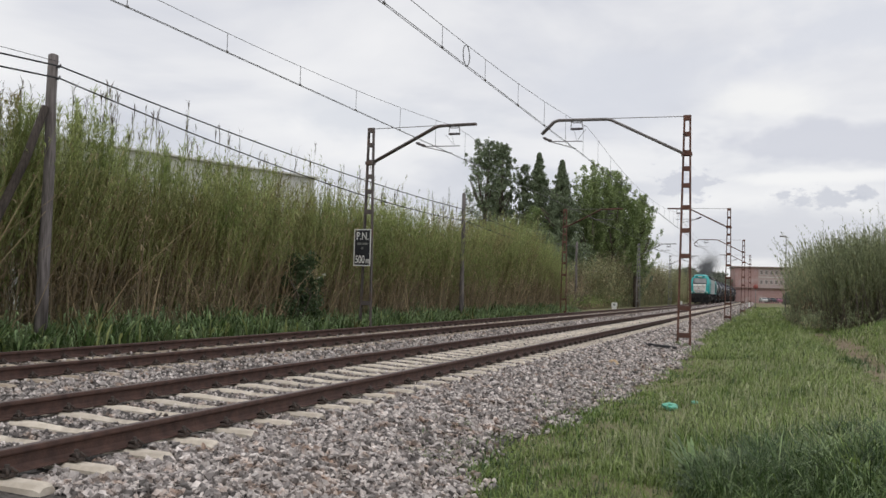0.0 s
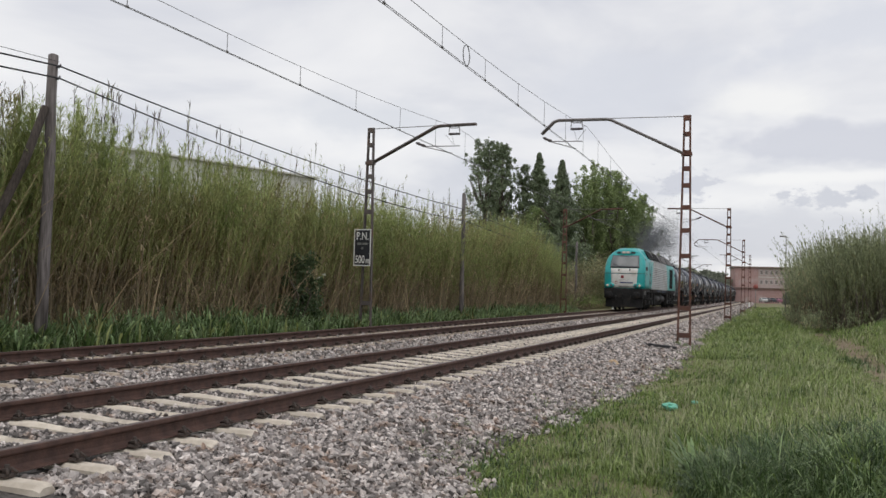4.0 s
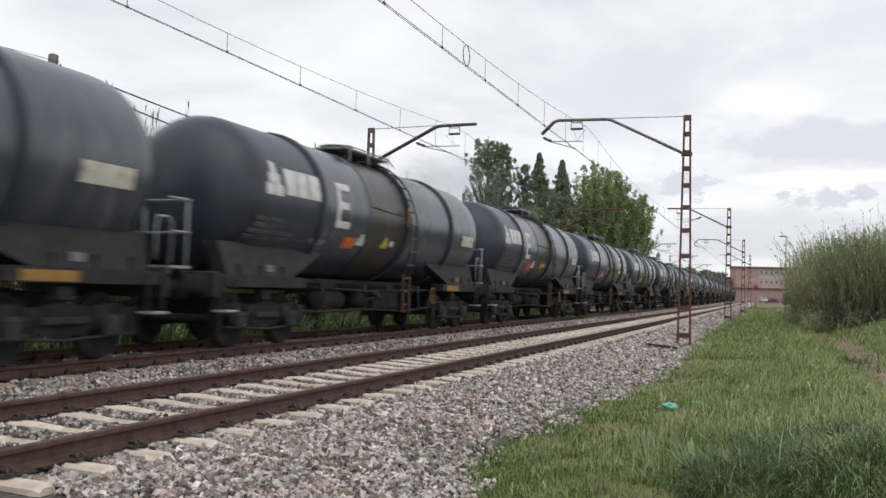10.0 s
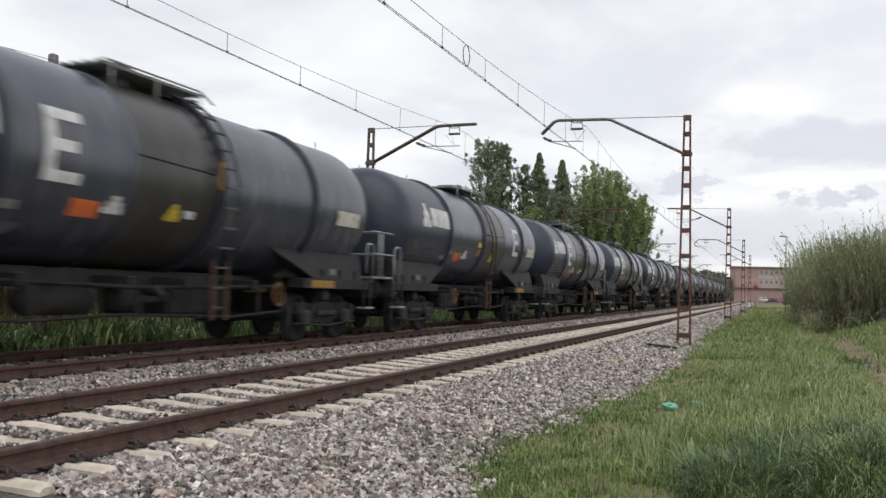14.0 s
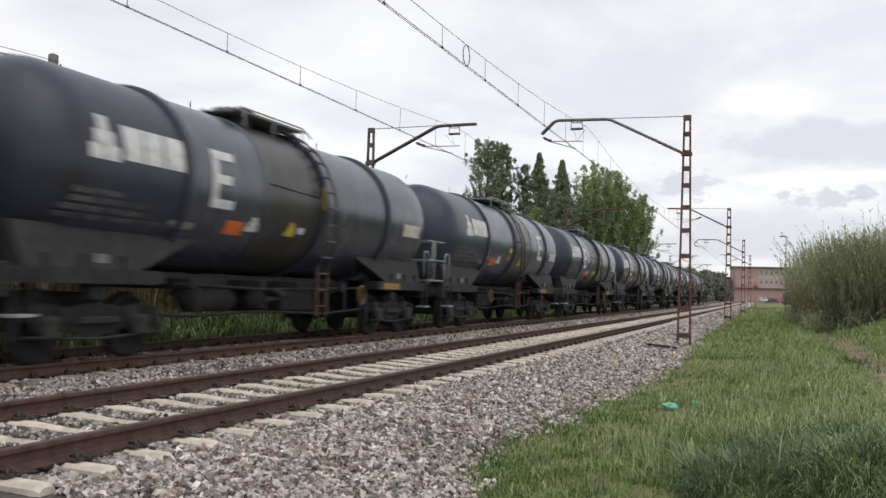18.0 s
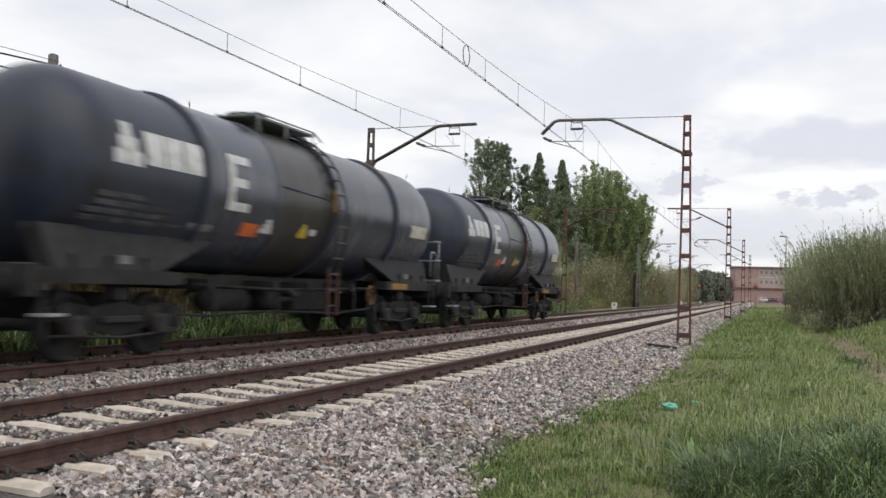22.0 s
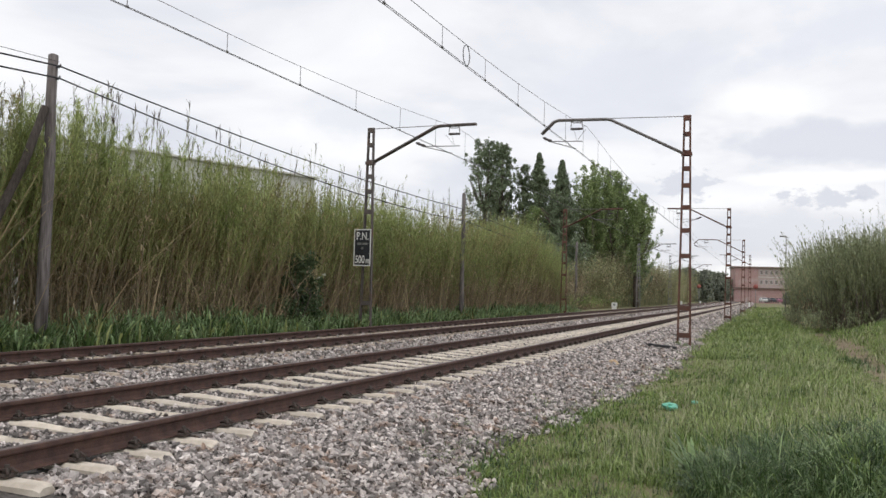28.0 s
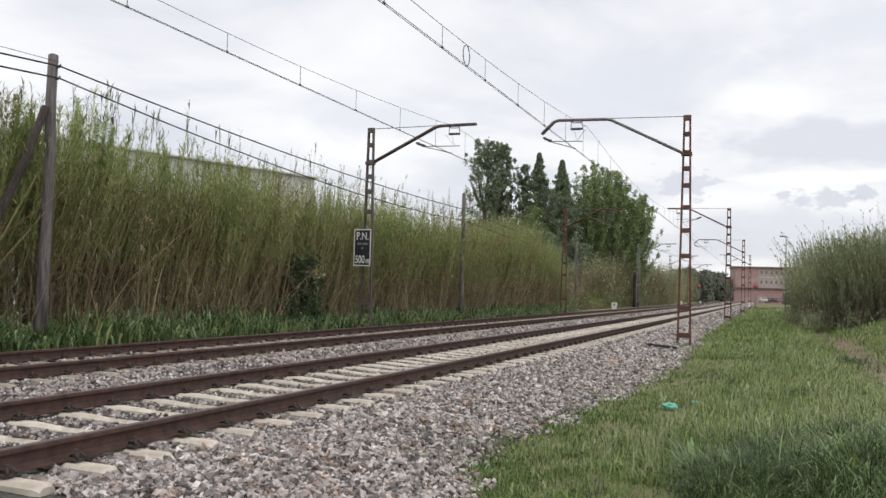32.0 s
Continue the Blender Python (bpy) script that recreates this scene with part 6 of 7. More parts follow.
# weeds and coarse grass along the foot of the reeds
n = 2200
y = 8 + 56 * rng.random(n)
x = -13.95 + 1.1 * rng.random(n) ** 1.4
hw = (0.2 + 0.6 * rng.random(n) ** 1.8) * (1 - 0.5 * (x + 13.95)) * np.interp(y, [8, 18, 30], [1.3, 1.1, 0.9]) * (1 + 0.35 * np.sin(y * 1.7) * np.sin(y * 0.6))
canes("verge_weeds", np.stack([x, y, np.full(n, -0.36)], -1), hw, "low green weeds below the reeds", leaves=9, low=0.05, lean=0.16, out=0.12, leaf_len=(0.2, 0.5), leaf_w=0.03, dry=0.12, mats=[M_WEED, M_WEED, M_WEED, M_LEAF], droop=1.0, stem=0.007, category="weeds", rise=(1.2, 1.4))


def tufts(name, cx, cy, height, per, foot, width, mats, share, label, fall=1.0, reach=0.55, category="grass"):
    """Fountains of blades: each tuft's blades rise from one foot and bow outwards."""
    k = np.repeat(np.arange(len(cx)), per)
    n = len(k)
    a = rng.random(n) * 2 * np.pi
    q = foot * np.sqrt(rng.random(n)) * height[k]
    x, y = cx[k] + q * np.cos(a), cy[k] + q * np.sin(a)
    a = a + rng.normal(0, 0.7, n)
    ln = height[k] * (0.55 + 0.65 * rng.random(n))
    w = width[k] * (0.6 + 0.8 * rng.random(n))
    out, drop = reach * (0.15 + 0.85 * rng.random(n)), fall * (0.15 + 0.7 * rng.random(n) ** 1.5)
    p = np.stack([x, y, land_z(x, y) - 0.05], -1)
    side = np.stack([-np.sin(a), np.cos(a), np.zeros(n)], -1)
    rows = []
    for t, f in ((0.0, 0.7), (0.42, 1.0), (0.76, 0.8)):
        c = p + np.stack([np.cos(a) * out * t ** 1.5, np.sin(a) * out * t ** 1.5, t * 1.12 - drop * t ** 2.8], -1) * ln[:, None]
        rows += [c - side * (w * f * 0.5)[:, None], c + side * (w * f * 0.5)[:, None]]
    rows.append(p + np.stack([np.cos(a) * out, np.sin(a) * out, 1.08 - drop], -1) * ln[:, None])
    V = np.stack(rows, 1).reshape(-1, 3)
    F = (np.array([(0, 1, 3), (0, 3, 2), (2, 3, 5), (2, 5, 4), (4, 5, 6)])[None] + 7 * np.arange(n)[:, None, None]).reshape(-1, 3)
    kind = rng.choice(len(share), len(cx), p=share)[k]
    stray = rng.random(n) < 0.3
    kind = np.where(stray, rng.choice(len(share), n, p=share), kind)
    ob = bulk(name, V, F, mats, np.repeat(kind, 5), smooth=True)
    return tagged(ob, label, category, kind="stuff")


n = 1500
y = 8 + 54 * rng.random(n) ** 1.2
x = -13.9 + 1.15 * rng.random(n)
hw = (0.45 + 0.5 * rng.random(n)) * np.interp(y, [8, 18, 30], [1.15, 1.0, 0.85]) * (1 - 0.3 * (x + 13.9)) * (1 + 0.3 * np.sin(y * 1.3))
tufts("verge_weeds", x, y, hw, 13, 0.2, 0.034 + 0.014 * rng.random(n), [M_WEED, M_GRASSD, M_LEAF], [0.62, 0.28, 0.10], "lush broad-bladed green grass arching over below the reeds", fall=0.9, reach=0.7, category="weeds")
M_FARREED = material("hazy_far_reed_leaf", (0.25, 0.26, 0.13), (0.37, 0.365, 0.20), 0.7, scale=0.4, spread=0.4, island=True, bump=0, trans=0.35, stain=(0.22, 0.18, 0.12), stain_scale=0.15)
# further reeds down the line
for n, x0, x1, y0, y1, h0 in ((2600, -19, -14.6, 84, 150, 5.0), (1500, -26, -15.5, 150, 260, 7.0), (700, -24, -18, 66, 84, 2.6)):
    y = y0 + (y1 - y0) * rng.random(n)
    x = x0 + (x1 - x0) * rng.random(n)
    canes("reed_bed", np.stack([x, y, np.full(n, -0.3)], -1), h0 * (0.65 + 0.4 * rng.random(n)) * (1 + 0.12 * np.sin(y * 0.35)), "hazy green reeds and scrub down the line", leaves=15, low=0.1, leaf_len=(0.45, 0.95), leaf_w=0.09, stem=0.016, dry=0.18, mats=[M_FARREED, M_FARREED, M_FARREED, M_LEAFD])
# withered brown scrub between the reeds and the trees
n = 420
x, y = -18.5 + 3.9 * rng.random(n), 66 + 12 * rng.random(n)
canes("withered_scrub", np.stack([x, y, np.full(n, -0.3)], -1), 1.4 + 2.0 * rng.random(n), "withered brown scrub beyond the reeds", leaves=20, low=0.1, lean=0.12, leaf_len=(0.25, 0.5), leaf_w=0.04, dry=0.6, mats=[M_BARK, M_CANE, M_CANE, M_FARREED], category="bush")
# dry pale grass on the bank between the reeds
n = 1500
y = 62 + 30 * rng.random(n)
canes("dry_grass", np.stack([-14.4 - 5 * rng.random(n), y, np.full(n, -0.3)], -1), 0.5 + 0.7 * rng.random(n), "pale dry grass on the bank beyond the reeds", leaves=8, low=0.1, lean=0.2, mats=[M_CANE, M_CANE, M_GRASS, M_LEAFD], dry=0.55, leaf_w=0.06, category="grass")


def leaf_cloud(centres, radii, per, size, flat=0.8):
    """Small leaves scattered in and on clumps; returns points and triangles."""
    c = np.repeat(np.asarray(centres, float), per, 0)
    r = np.repeat(np.asarray(radii, float), per)
    n = len(c)
    v = rng.normal(size=(n, 3))
    v /= np.linalg.norm(v, axis=1)[:, None]
    p = c + v * (r * rng.random(n) ** 0.6)[:, None] * np.array([1, 1, flat])
    a, b = rng.normal(size=(n, 3)), rng.normal(size=(n, 3))
    a /= np.linalg.norm(a, axis=1)[:, None]
    b -= a * (a * b).sum(1)[:, None]
    b /= np.linalg.norm(b, axis=1)[:, None]
    s = (size * (0.6 + 0.8 * rng.random(n)))[:, None]
    V = np.stack([p - a * s, p + b * s * 0.55, p + a * s, p - b * s * 0.55], 1).reshape(-1, 3)
    F = np.arange(4 * n).reshape(n, 4)
    return V, F


def tree(name, x, y, h, width, shape, mat, label, clumps, per, leaf, seed, limbs=9, base=0.18):
    """A tapered trunk, limbs, and a crown of many small leaves in uneven clumps."""
    th = thing(name, label, "tree", "trees beyond the reeds", at=pose(x, y, -0.3))
    r = random.Random(seed)
    g = Geo()
    tr = h * 0.018 + 0.05
    g.tube([(r.uniform(-0.1, 0.1) * k / 3, r.uniform(-0.1, 0.1) * k / 3, h * 0.92 * k / 6) for k in range(7)], [tr * (1.2 - k / 6 * 1.05) for k in range(7)], 8)
    part("trunk", g, M_BARK, th)
    for k in range(limbs):
        z0 = h * r.uniform(base, 0.6)
        a = r.uniform(0, 6.28)
        rise = {"column": 1.6, "broad": 0.85, "cone": 0.5, "spray": 1.3}[shape]
        l = width * r.uniform(0.5, 0.9)
        g = Geo().tube([(0, 0, z0), (math.cos(a) * l * 0.45, math.sin(a) * l * 0.45, z0 + l * rise * 0.45), (math.cos(a) * l * 0.8, math.sin(a) * l * 0.8, z0 + l * rise)], [tr * 0.45, tr * 0.3, tr * 0.1], 6)
        part("limb", g, M_BARK, th)
    if shape == "spray":
        cs, rs = [], []
        for k in range(clumps):
            t = base + 0.12 + (0.88 - base) * r.random() ** 0.8
            a, q = r.uniform(0, 6.28), width * math.sqrt(max(1 - ((t - 0.5) / 0.56) ** 2, 0.02)) * r.uniform(0.35, 1.12)
            foot = max(base * 0.7, t - r.uniform(0.2, 0.38)) * h
            for u in (0.25, 0.4, 0.52, 0.63, 0.73, 0.82, 0.9, 0.97):
                bow = u ** 0.8
                cs.append((q * bow * math.cos(a) + r.gauss(0, 0.12), q * bow * math.sin(a) + r.gauss(0, 0.12), foot + (t * h - foot) * u ** 1.2 + r.gauss(0, 0.1)))
                rs.append((0.70 - 0.50 * u) * r.uniform(0.8, 1.25))
        V, F = leaf_cloud(cs, rs, per, leaf, 1.3)
        bulk("crown", V, F, mat, parent=th)
        return th
    lumps = [r.random() for k in range(100)]
    cs, rs = [], []
    for k in range(int(clumps * 4.2)):
        t = r.random()
        z = h * (base + (1 - base) * t)
        w = {"column": width * (0.35 + 0.65 * math.sin(math.pi * (0.12 + 0.80 * t)) ** 0.8), "broad": width * math.sin(math.pi * (0.10 + 0.82 * t)) ** 0.55, "cone": width * max(1.0 - t, 0.01) ** 1.05 * min(1, 0.5 + 2 * t)}[shape]
        a = r.uniform(0, 6.28)
        w *= (0.72 if shape != "broad" else 0.82) + (0.5 if shape != "broad" else 0.28) * lumps[int(a * 1.5) * 9 + int(t * 8.9)]
        q = w * math.sqrt(r.random()) * r.uniform(0.75, 1.05)
        rad = max(min(width * r.uniform(0.10, 0.26), 0.8) * (1.1 - (0.6 if shape != "cone" else 0.85) * t), 0.22)
        cs.append((q * math.cos(a), q * math.sin(a), min(z, h - rad * 0.6)))
        rs.append(rad)
    V, F = leaf_cloud(cs, rs, int(per * 0.36), leaf * 0.95, 0.9 if shape == "cone" else 1.35)
    ob = bulk("crown", V, F, mat, parent=th)
    return th


tree("poplar_tree", -30.4, 96, 18.3, 3.0, "column", M_CROWN1, "tall dark poplar with an uneven oval crown", 120, 130, 0.11, 3)
tree("poplar_tree", -28.3, 95, 17.6, 2.0, "column", M_CROWN1, "tall dark poplar close beside the first", 100, 130, 0.11, 33)
tree("poplar_tree", -26.4, 97, 15.6, 1.1, "column", M_CROWN1, "slim dark poplar beside the taller one", 60, 90, 0.11, 4)
tree("poplar_tree", -24.6, 97, 16.9, 6.4, "cone", M_CROWN1, "pointed dark poplar between its neighbours", 190, 130, 0.11, 5, base=0.1)
tree("poplar_tree", -23.9, 94, 10.5, 2.2, "broad", M_CROWN2, "smaller fresh green tree before the poplars", 60, 110, 0.12, 15)
tree("poplar_tree", -21.3, 94, 15.6, 5.2, "cone", M_CROWN1, "narrow dark spire of a poplar", 170, 130, 0.11, 6, base=0.08)
tree("broadleaf_tree", -18.8, 98, 15.9, 3.2, "spray", M_CROWN2, "broad fresh green tree with an airy crown", 150, 26, 0.092, 7, limbs=14, base=0.27)
tree("broadleaf_tree", -16.5, 99, 15.2, 3.0, "spray", M_CROWN2, "fresh green tree beside the broad one", 140, 26, 0.092, 18, limbs=14, base=0.3)
tree("broadleaf_tree", -14.1, 100, 12.6, 2.7, "spray", M_CROWN2, "fresh green tree leaning towards the line", 105, 26, 0.092, 8, limbs=12, base=0.36)
tree("broadleaf_tree", -27.0, 90, 8.5, 3.0, "broad", M_CROWN1, "low dark green tree behind the reeds", 60, 100, 0.15, 10)
tree("broadleaf_tree", -22.0, 88, 7.5, 3.2, "broad", M_CROWN1, "low shaded tree behind the reeds", 60, 100, 0.15, 11)
tree("broadleaf_tree", -18.6, 103, 12.6, 3.6, "spray", M_CROWN1, "dark tree filling in behind the broad one", 50, 17, 0.13, 41, limbs=10, base=0.06)
tree("broadleaf_tree", -15.6, 104, 10.0, 3.0, "spray", M_CROWN1, "dark low tree behind the leaning one", 42, 17, 0.13, 42, limbs=10, base=0.04)
tree("poplar_tree", -23.0, 102, 12.4, 3.0, "spray", M_CROWN1, "dark full tree behind the pointed poplars", 90, 17, 0.13, 43, limbs=10, base=0.06)
# leaf colour paled and greyed to stand in for distance haze
M_FARLEAF = material("haze_tinted_far_leaf", (0.215, 0.24, 0.185), (0.31, 0.335, 0.265), 0.7, scale=0.4, spread=0.35, island=True, bump=0, trans=0.35)
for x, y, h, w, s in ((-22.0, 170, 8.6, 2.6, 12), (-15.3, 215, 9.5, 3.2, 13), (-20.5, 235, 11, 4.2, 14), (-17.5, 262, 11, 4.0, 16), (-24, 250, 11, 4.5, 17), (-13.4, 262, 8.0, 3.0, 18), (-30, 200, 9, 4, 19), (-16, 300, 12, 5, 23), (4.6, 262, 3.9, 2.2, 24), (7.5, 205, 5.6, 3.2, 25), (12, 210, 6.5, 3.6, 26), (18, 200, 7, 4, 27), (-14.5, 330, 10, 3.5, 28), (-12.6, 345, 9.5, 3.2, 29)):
    tree("distant_tree", x, y, h * 0.78, w, "broad", M_FARLEAF, "rounded tree far down the line, paled with haze in its colour", 50, 70, 0.3, s, limbs=5, base=0.05)
# shrub at the foot of the reeds
sh = thing("shrub", "dark green shrub with pale flower tips before the reeds", "shrub", at=pose(-13.55, 24.1, -0.3))
for k in range(6):
    part("stem", Geo().tube([(0, 0, 0), (random.uniform(-0.4, 0.4), random.uniform(-0.6, 0.6), 1.1), (random.uniform(-0.4, 0.4), random.uniform(-0.8, 0.8), 1.8)], [0.03, 0.02, 0.008], 5), M_BARK, sh)
cs = []
for k in range(58):
    h = 2.1 * random.random() ** 1.3
    cs.append((random.gauss(0, 0.24), random.gauss(0.1 + 0.1 * h, 0.72 * (1 - h / 2.5)), 0.15 + h))
V, F = leaf_cloud(cs, [random.uniform(0.1, 0.26) for k in cs], 75, 0.055, 1.4)
bulk("crown", V, F, material("dark_shrub_leaf", (0.05, 0.08, 0.034), (0.10, 0.14, 0.06), 0.6, scale=2, spread=0.4, island=True, bump=0, trans=0.2), parent=sh)
V, F = leaf_cloud([(0.3, 0.75, 1.65), (0.35, 0.95, 1.75), (0.35, 0.6, 0.7)], [0.1, 0.08, 0.08], 14, 0.03)
bulk("flowers", V, F, M_LETTER, parent=sh)

# grey-green thicket on the meadow side: arching canes and low scrub
n = 2900
a = rng.random(n) * 2 * np.pi
q = np.sqrt(rng.random(n))
bx, by = 6.5 + 4.1 * q * np.cos(a), 45.5 + 5.0 * q * np.sin(a)
hh = 4.35 * np.interp(bx, [2.0, 3, 4, 5, 9], [0.74, 0.86, 0.95, 1.0, 1.08]) * (0.6 + 0.42 * rng.random(n))
canes("thicket", np.stack([bx, by, land_z(bx, by)], -1), hh, "grey-green thicket of arching canes on the meadow", leaves=44, low=0.12, lean=0.11, out=-0.14, leaf_len=(0.16, 0.36), leaf_w=0.027, dry=0.22, mats=[M_BARK, M_BUSH, M_BUSH, M_LEAFD], droop=0.1, category="bush", rise=(1.2, 1.8), crowd=0.7)
n = 520
a = rng.random(n) * 2 * np.pi
q = np.sqrt(rng.random(n))
bx, by = 4.4 + 2.2 * q * np.cos(a), 44 + 3.5 * q * np.sin(a)
canes("thicket", np.stack([bx, by, land_z(bx, by)], -1), 2.5 + 1.8 * rng.random(n), "olive arching branches at the thicket's edge", leaves=60, low=0.15, lean=0.09, out=-0.1, leaf_len=(0.16, 0.34), leaf_w=0.026, dry=0.25, mats=[M_BARK, M_BUSH, M_BUSH, M_LEAF], droop=0.1, category="bush", rise=(0.9, 1.2), crowd=0.7)
n = 1500
a = rng.random(n) * 2 * np.pi
q = np.sqrt(rng.random(n))
bx, by = 4.3 + 3.0 * q * np.cos(a), 66 + 12 * q * np.sin(a)
hh = 5.6 * np.interp(bx, [1.3, 1.8, 2.5, 3.5], [0.62, 0.78, 0.92, 1.0]) * (0.62 + 0.4 * rng.random(n))
canes("thicket", np.stack([bx, by, land_z(bx, by)], -1), hh, "hazy grey-green canes at the far end of the thicket", leaves=46, low=0.08, lean=0.10, out=-0.12, leaf_len=(0.2, 0.45), leaf_w=0.038, dry=0.25, mats=[M_BARK, M_BUSH, M_BUSH, M_LEAFD], droop=0.1, category="bush", rise=(1.2, 1.8), crowd=0.75)
n = 34
bx, by = 1.8 + 6.4 * rng.random(n), 38 + 7 * rng.random(n)
canes("thicket_shoots", np.stack([bx, by, land_z(bx, by)], -1), 4.1 + 0.9 * rng.random(n), "thin dark shoots above the thicket", leaves=9, low=0.7, lean=0.07, mats=[M_BARK, M_BUSH, M_BUSH, M_BUSH], leaf_len=(0.2, 0.4), droop=0.1, category="bush")
n = 700
by = 40 + 45 * rng.random(n)
bx = np.interp(by, [40, 46, 60, 85], [2.5, 2.0, 1.2, 0.9]) + 1.8 * rng.random(n)
canes("low_scrub", np.stack([bx, by, land_z(bx, by)], -1), 0.35 + 0.7 * rng.random(n), "low dark scrub at the foot of the thicket", leaves=22, low=0.05, lean=0.25, leaf_len=(0.15, 0.3), leaf_w=0.05, mats=[M_BARK, M_WEED, M_BUSH, M_LEAFD], dry=0.2, category="bush")

# ---------------------------------------------------------------- meadow grass


def blades(name, x, y, length, width, mats, label, lean=0.35, curl=0.5, index=None):
    n = len(x)
    z = np.maximum(land_z(x, y), np.interp(x - K * y * y / 2, BED_X, BED_Z, right=-9)) - 0.05
    a = rng.random(n) * 2 * np.pi
    le = lean * rng.random(n)
    d = np.stack([np.cos(a) * le, np.sin(a) * le, np.ones(n)], -1)
    d /= np.linalg.norm(d, axis=1)[:, None]
    s = np.stack([-np.sin(a), np.cos(a), np.zeros(n)], -1) * width[:, None] * 0.5
    p = np.stack([x, y, z], -1)
    m = p + d * (length * 0.55)[:, None]
    c = curl * rng.random(n)
    tip = m + d * (length * 0.42)[:, None] + np.stack([np.cos(a) * c, np.sin(a) * c, -c * 0.9], -1) * (length * 0.55)[:, None]
    V = np.stack([p - s, p + s, m + s * 0.8, m - s * 0.8, tip], 1).reshape(-1, 3)
    F = (np.array([(0, 1, 2), (0, 2, 3), (3, 2, 4)])[None] + 5 * np.arange(n)[:, None, None]).reshape(-1, 3)
    ob = bulk(name, V, F, mats, None if index is None else np.repeat(index, 3))
    return tagged(ob, label, "grass", kind="stuff")


def arcs(name, x, y, length, width, mats, label, fall=0.8, index=None):
    """Long blades that rise and bend over in a bow."""
    n = len(x)
    a = rng.random(n) * 2 * np.pi
    reach, drop = 0.25 + 0.45 * rng.random(n), fall * (0.35 + 0.75 * rng.random(n))
    p = np.stack([x, y, land_z(x, y) - 0.05], -1)
    s = np.stack([-np.sin(a), np.cos(a), np.zeros(n)], -1)
    rows = []
    for t, w in ((0.0, 0.8), (0.3, 1.0), (0.58, 0.9), (0.82, 0.6), (1.0, 0.08)):
        c = p + np.stack([np.cos(a) * reach * t ** 1.5, np.sin(a) * reach * t ** 1.5, t * 1.15 - drop * t ** 2.6], -1) * length[:, None]
        rows += [c - s * (width * w * 0.5)[:, None], c + s * (width * w * 0.5)[:, None]]
    V = np.stack(rows, 1).reshape(-1, 3)
    F = (np.array([(2 * i, 2 * i + 1, 2 * i + 3, 2 * i + 2) for i in range(4)])[None] + 10 * np.arange(n)[:, None, None]).reshape(-1, 4)
    ob = bulk(name, V, F, mats, None if index is None else np.repeat(index, 4), smooth=True)
    return tagged(ob, label, "grass", kind="stuff")


def spots(n, x0, x1, y0, y1):
    u = rng.random(n)
    y = 1 / (1 / y1 + u * (1 / y0 - 1 / y1))
    return x0 + (x1 - x0) * rng.random(n), y


M_STRAW = material("pale_seed_head", (0.30, 0.32, 0.16), (0.45, 0.46, 0.28), 0.7, scale=2, spread=0.3, island=True, bump=0)
edge = lambda y: verge(y) + 0.05


def bare(x, y):
    """Where the earth shows: the trodden path below the mound, and patches near the ballast."""
    path = 0.86 * np.exp(-((x - 2.5 + 0.042 * (y - 22.5)) / 0.42) ** 4) * np.interp(y, [19, 24, 40, 46], [0, 1, 1, 0])
    patch = 0.9 * np.exp(-((x + 1.1) / 0.5) ** 2 - ((y - 7.55) / 0.22) ** 2)
    litter = 0.93 * np.exp(-((x - -1.23) / 0.3) ** 2 - ((y - 12.36) / 0.55) ** 2)
    return np.clip(path + patch + litter, 0, 0.95)


M_EARTH = material("brown_bare_earth", (0.15, 0.11, 0.07), (0.27, 0.205, 0.135), 0.95, scale=3, bump=0.8, bump_dist=0.04, fine=18, stain=(0.17, 0.16, 0.07), stain_scale=1.3)


def earth_strip(x_of, width, y0, y1, label):
    """A trodden strip of bare earth lying on the land."""
    ys = np.arange(y0, y1, 0.3)
    rows = []
    for y in ys:
        w = width * (0.35 + 0.65 * math.sin(math.pi * (y - y0) / (y1 - y0))) * (1 + 0.25 * math.sin(y * 2.3) + 0.15 * math.sin(y * 5.9))
        rows.append([(x_of(y) + w * u + 0.08 * math.sin(y * 4 + u), y) for u in (-1, -0.5, 0, 0.5, 1)])
    p = np.array(rows).reshape(-1, 2)
    z = land_z(p[:, 0], p[:, 1]) + np.tile([-0.03, 0.012, 0.015, 0.012, -0.03], len(ys))
    i = (np.arange(len(ys) - 1)[:, None] * 5 + np.arange(4)).ravel()
    ob = bulk("earth_path", np.column_stack([p, z]), np.stack([i, i + 1, i + 6, i + 5], -1), M_EARTH, smooth=True)
    return tagged(ob, label, "path", kind="structure")


earth_strip(lambda y: 2.5 - 0.042 * (y - 22.5) + 0.1 * math.sin(y * 0.8), 0.46, 20, 46, "trodden brown earth path below the mound")

def tufted(x, y):
    """Uneven growth: taller tufts between low spots."""
    return 0.95 + 0.35 * np.sin(x * 4.3 + 2 * np.sin(y * 1.1)) * np.sin(y * 3.1 + 1.5 * np.sin(x * 2.3)) + 0.3 * np.sin(x * 11.0 + 3 * np.sin(y * 2.9)) * np.sin(y * 8.3 + x * 3)


# short turf, tufts reaching into the stones, then taller grass
x, y = spots(60000, -3.4, 2.0, 6.0, 34)
ok = (x > edge(y) - 0.35 * (np.sin(x * 9) * np.sin(y * 7) > 0.55)) & (rng.random(len(x)) > bare(x, y)) & (rng.random(len(x)) < 0.25 + 0.8 * tufted(x, y))
x, y = x[ok], y[ok]
blades("turf", x, y, (0.05 + 0.11 * rng.random(len(x))) * tufted(x, y), 0.006 + 0.005 * rng.random(len(x)) + 0.0003 * y, [M_GRASS, M_GRASSD, M_STRAW], "short fresh green turf at the edge of the ballast", lean=1.0, curl=0.8, index=rng.choice([0, 1, 2], len(x), p=[0.7, 0.24, 0.06]))
tx, ty = spots(7600, -2.6, 6.0, 6.9, 34)
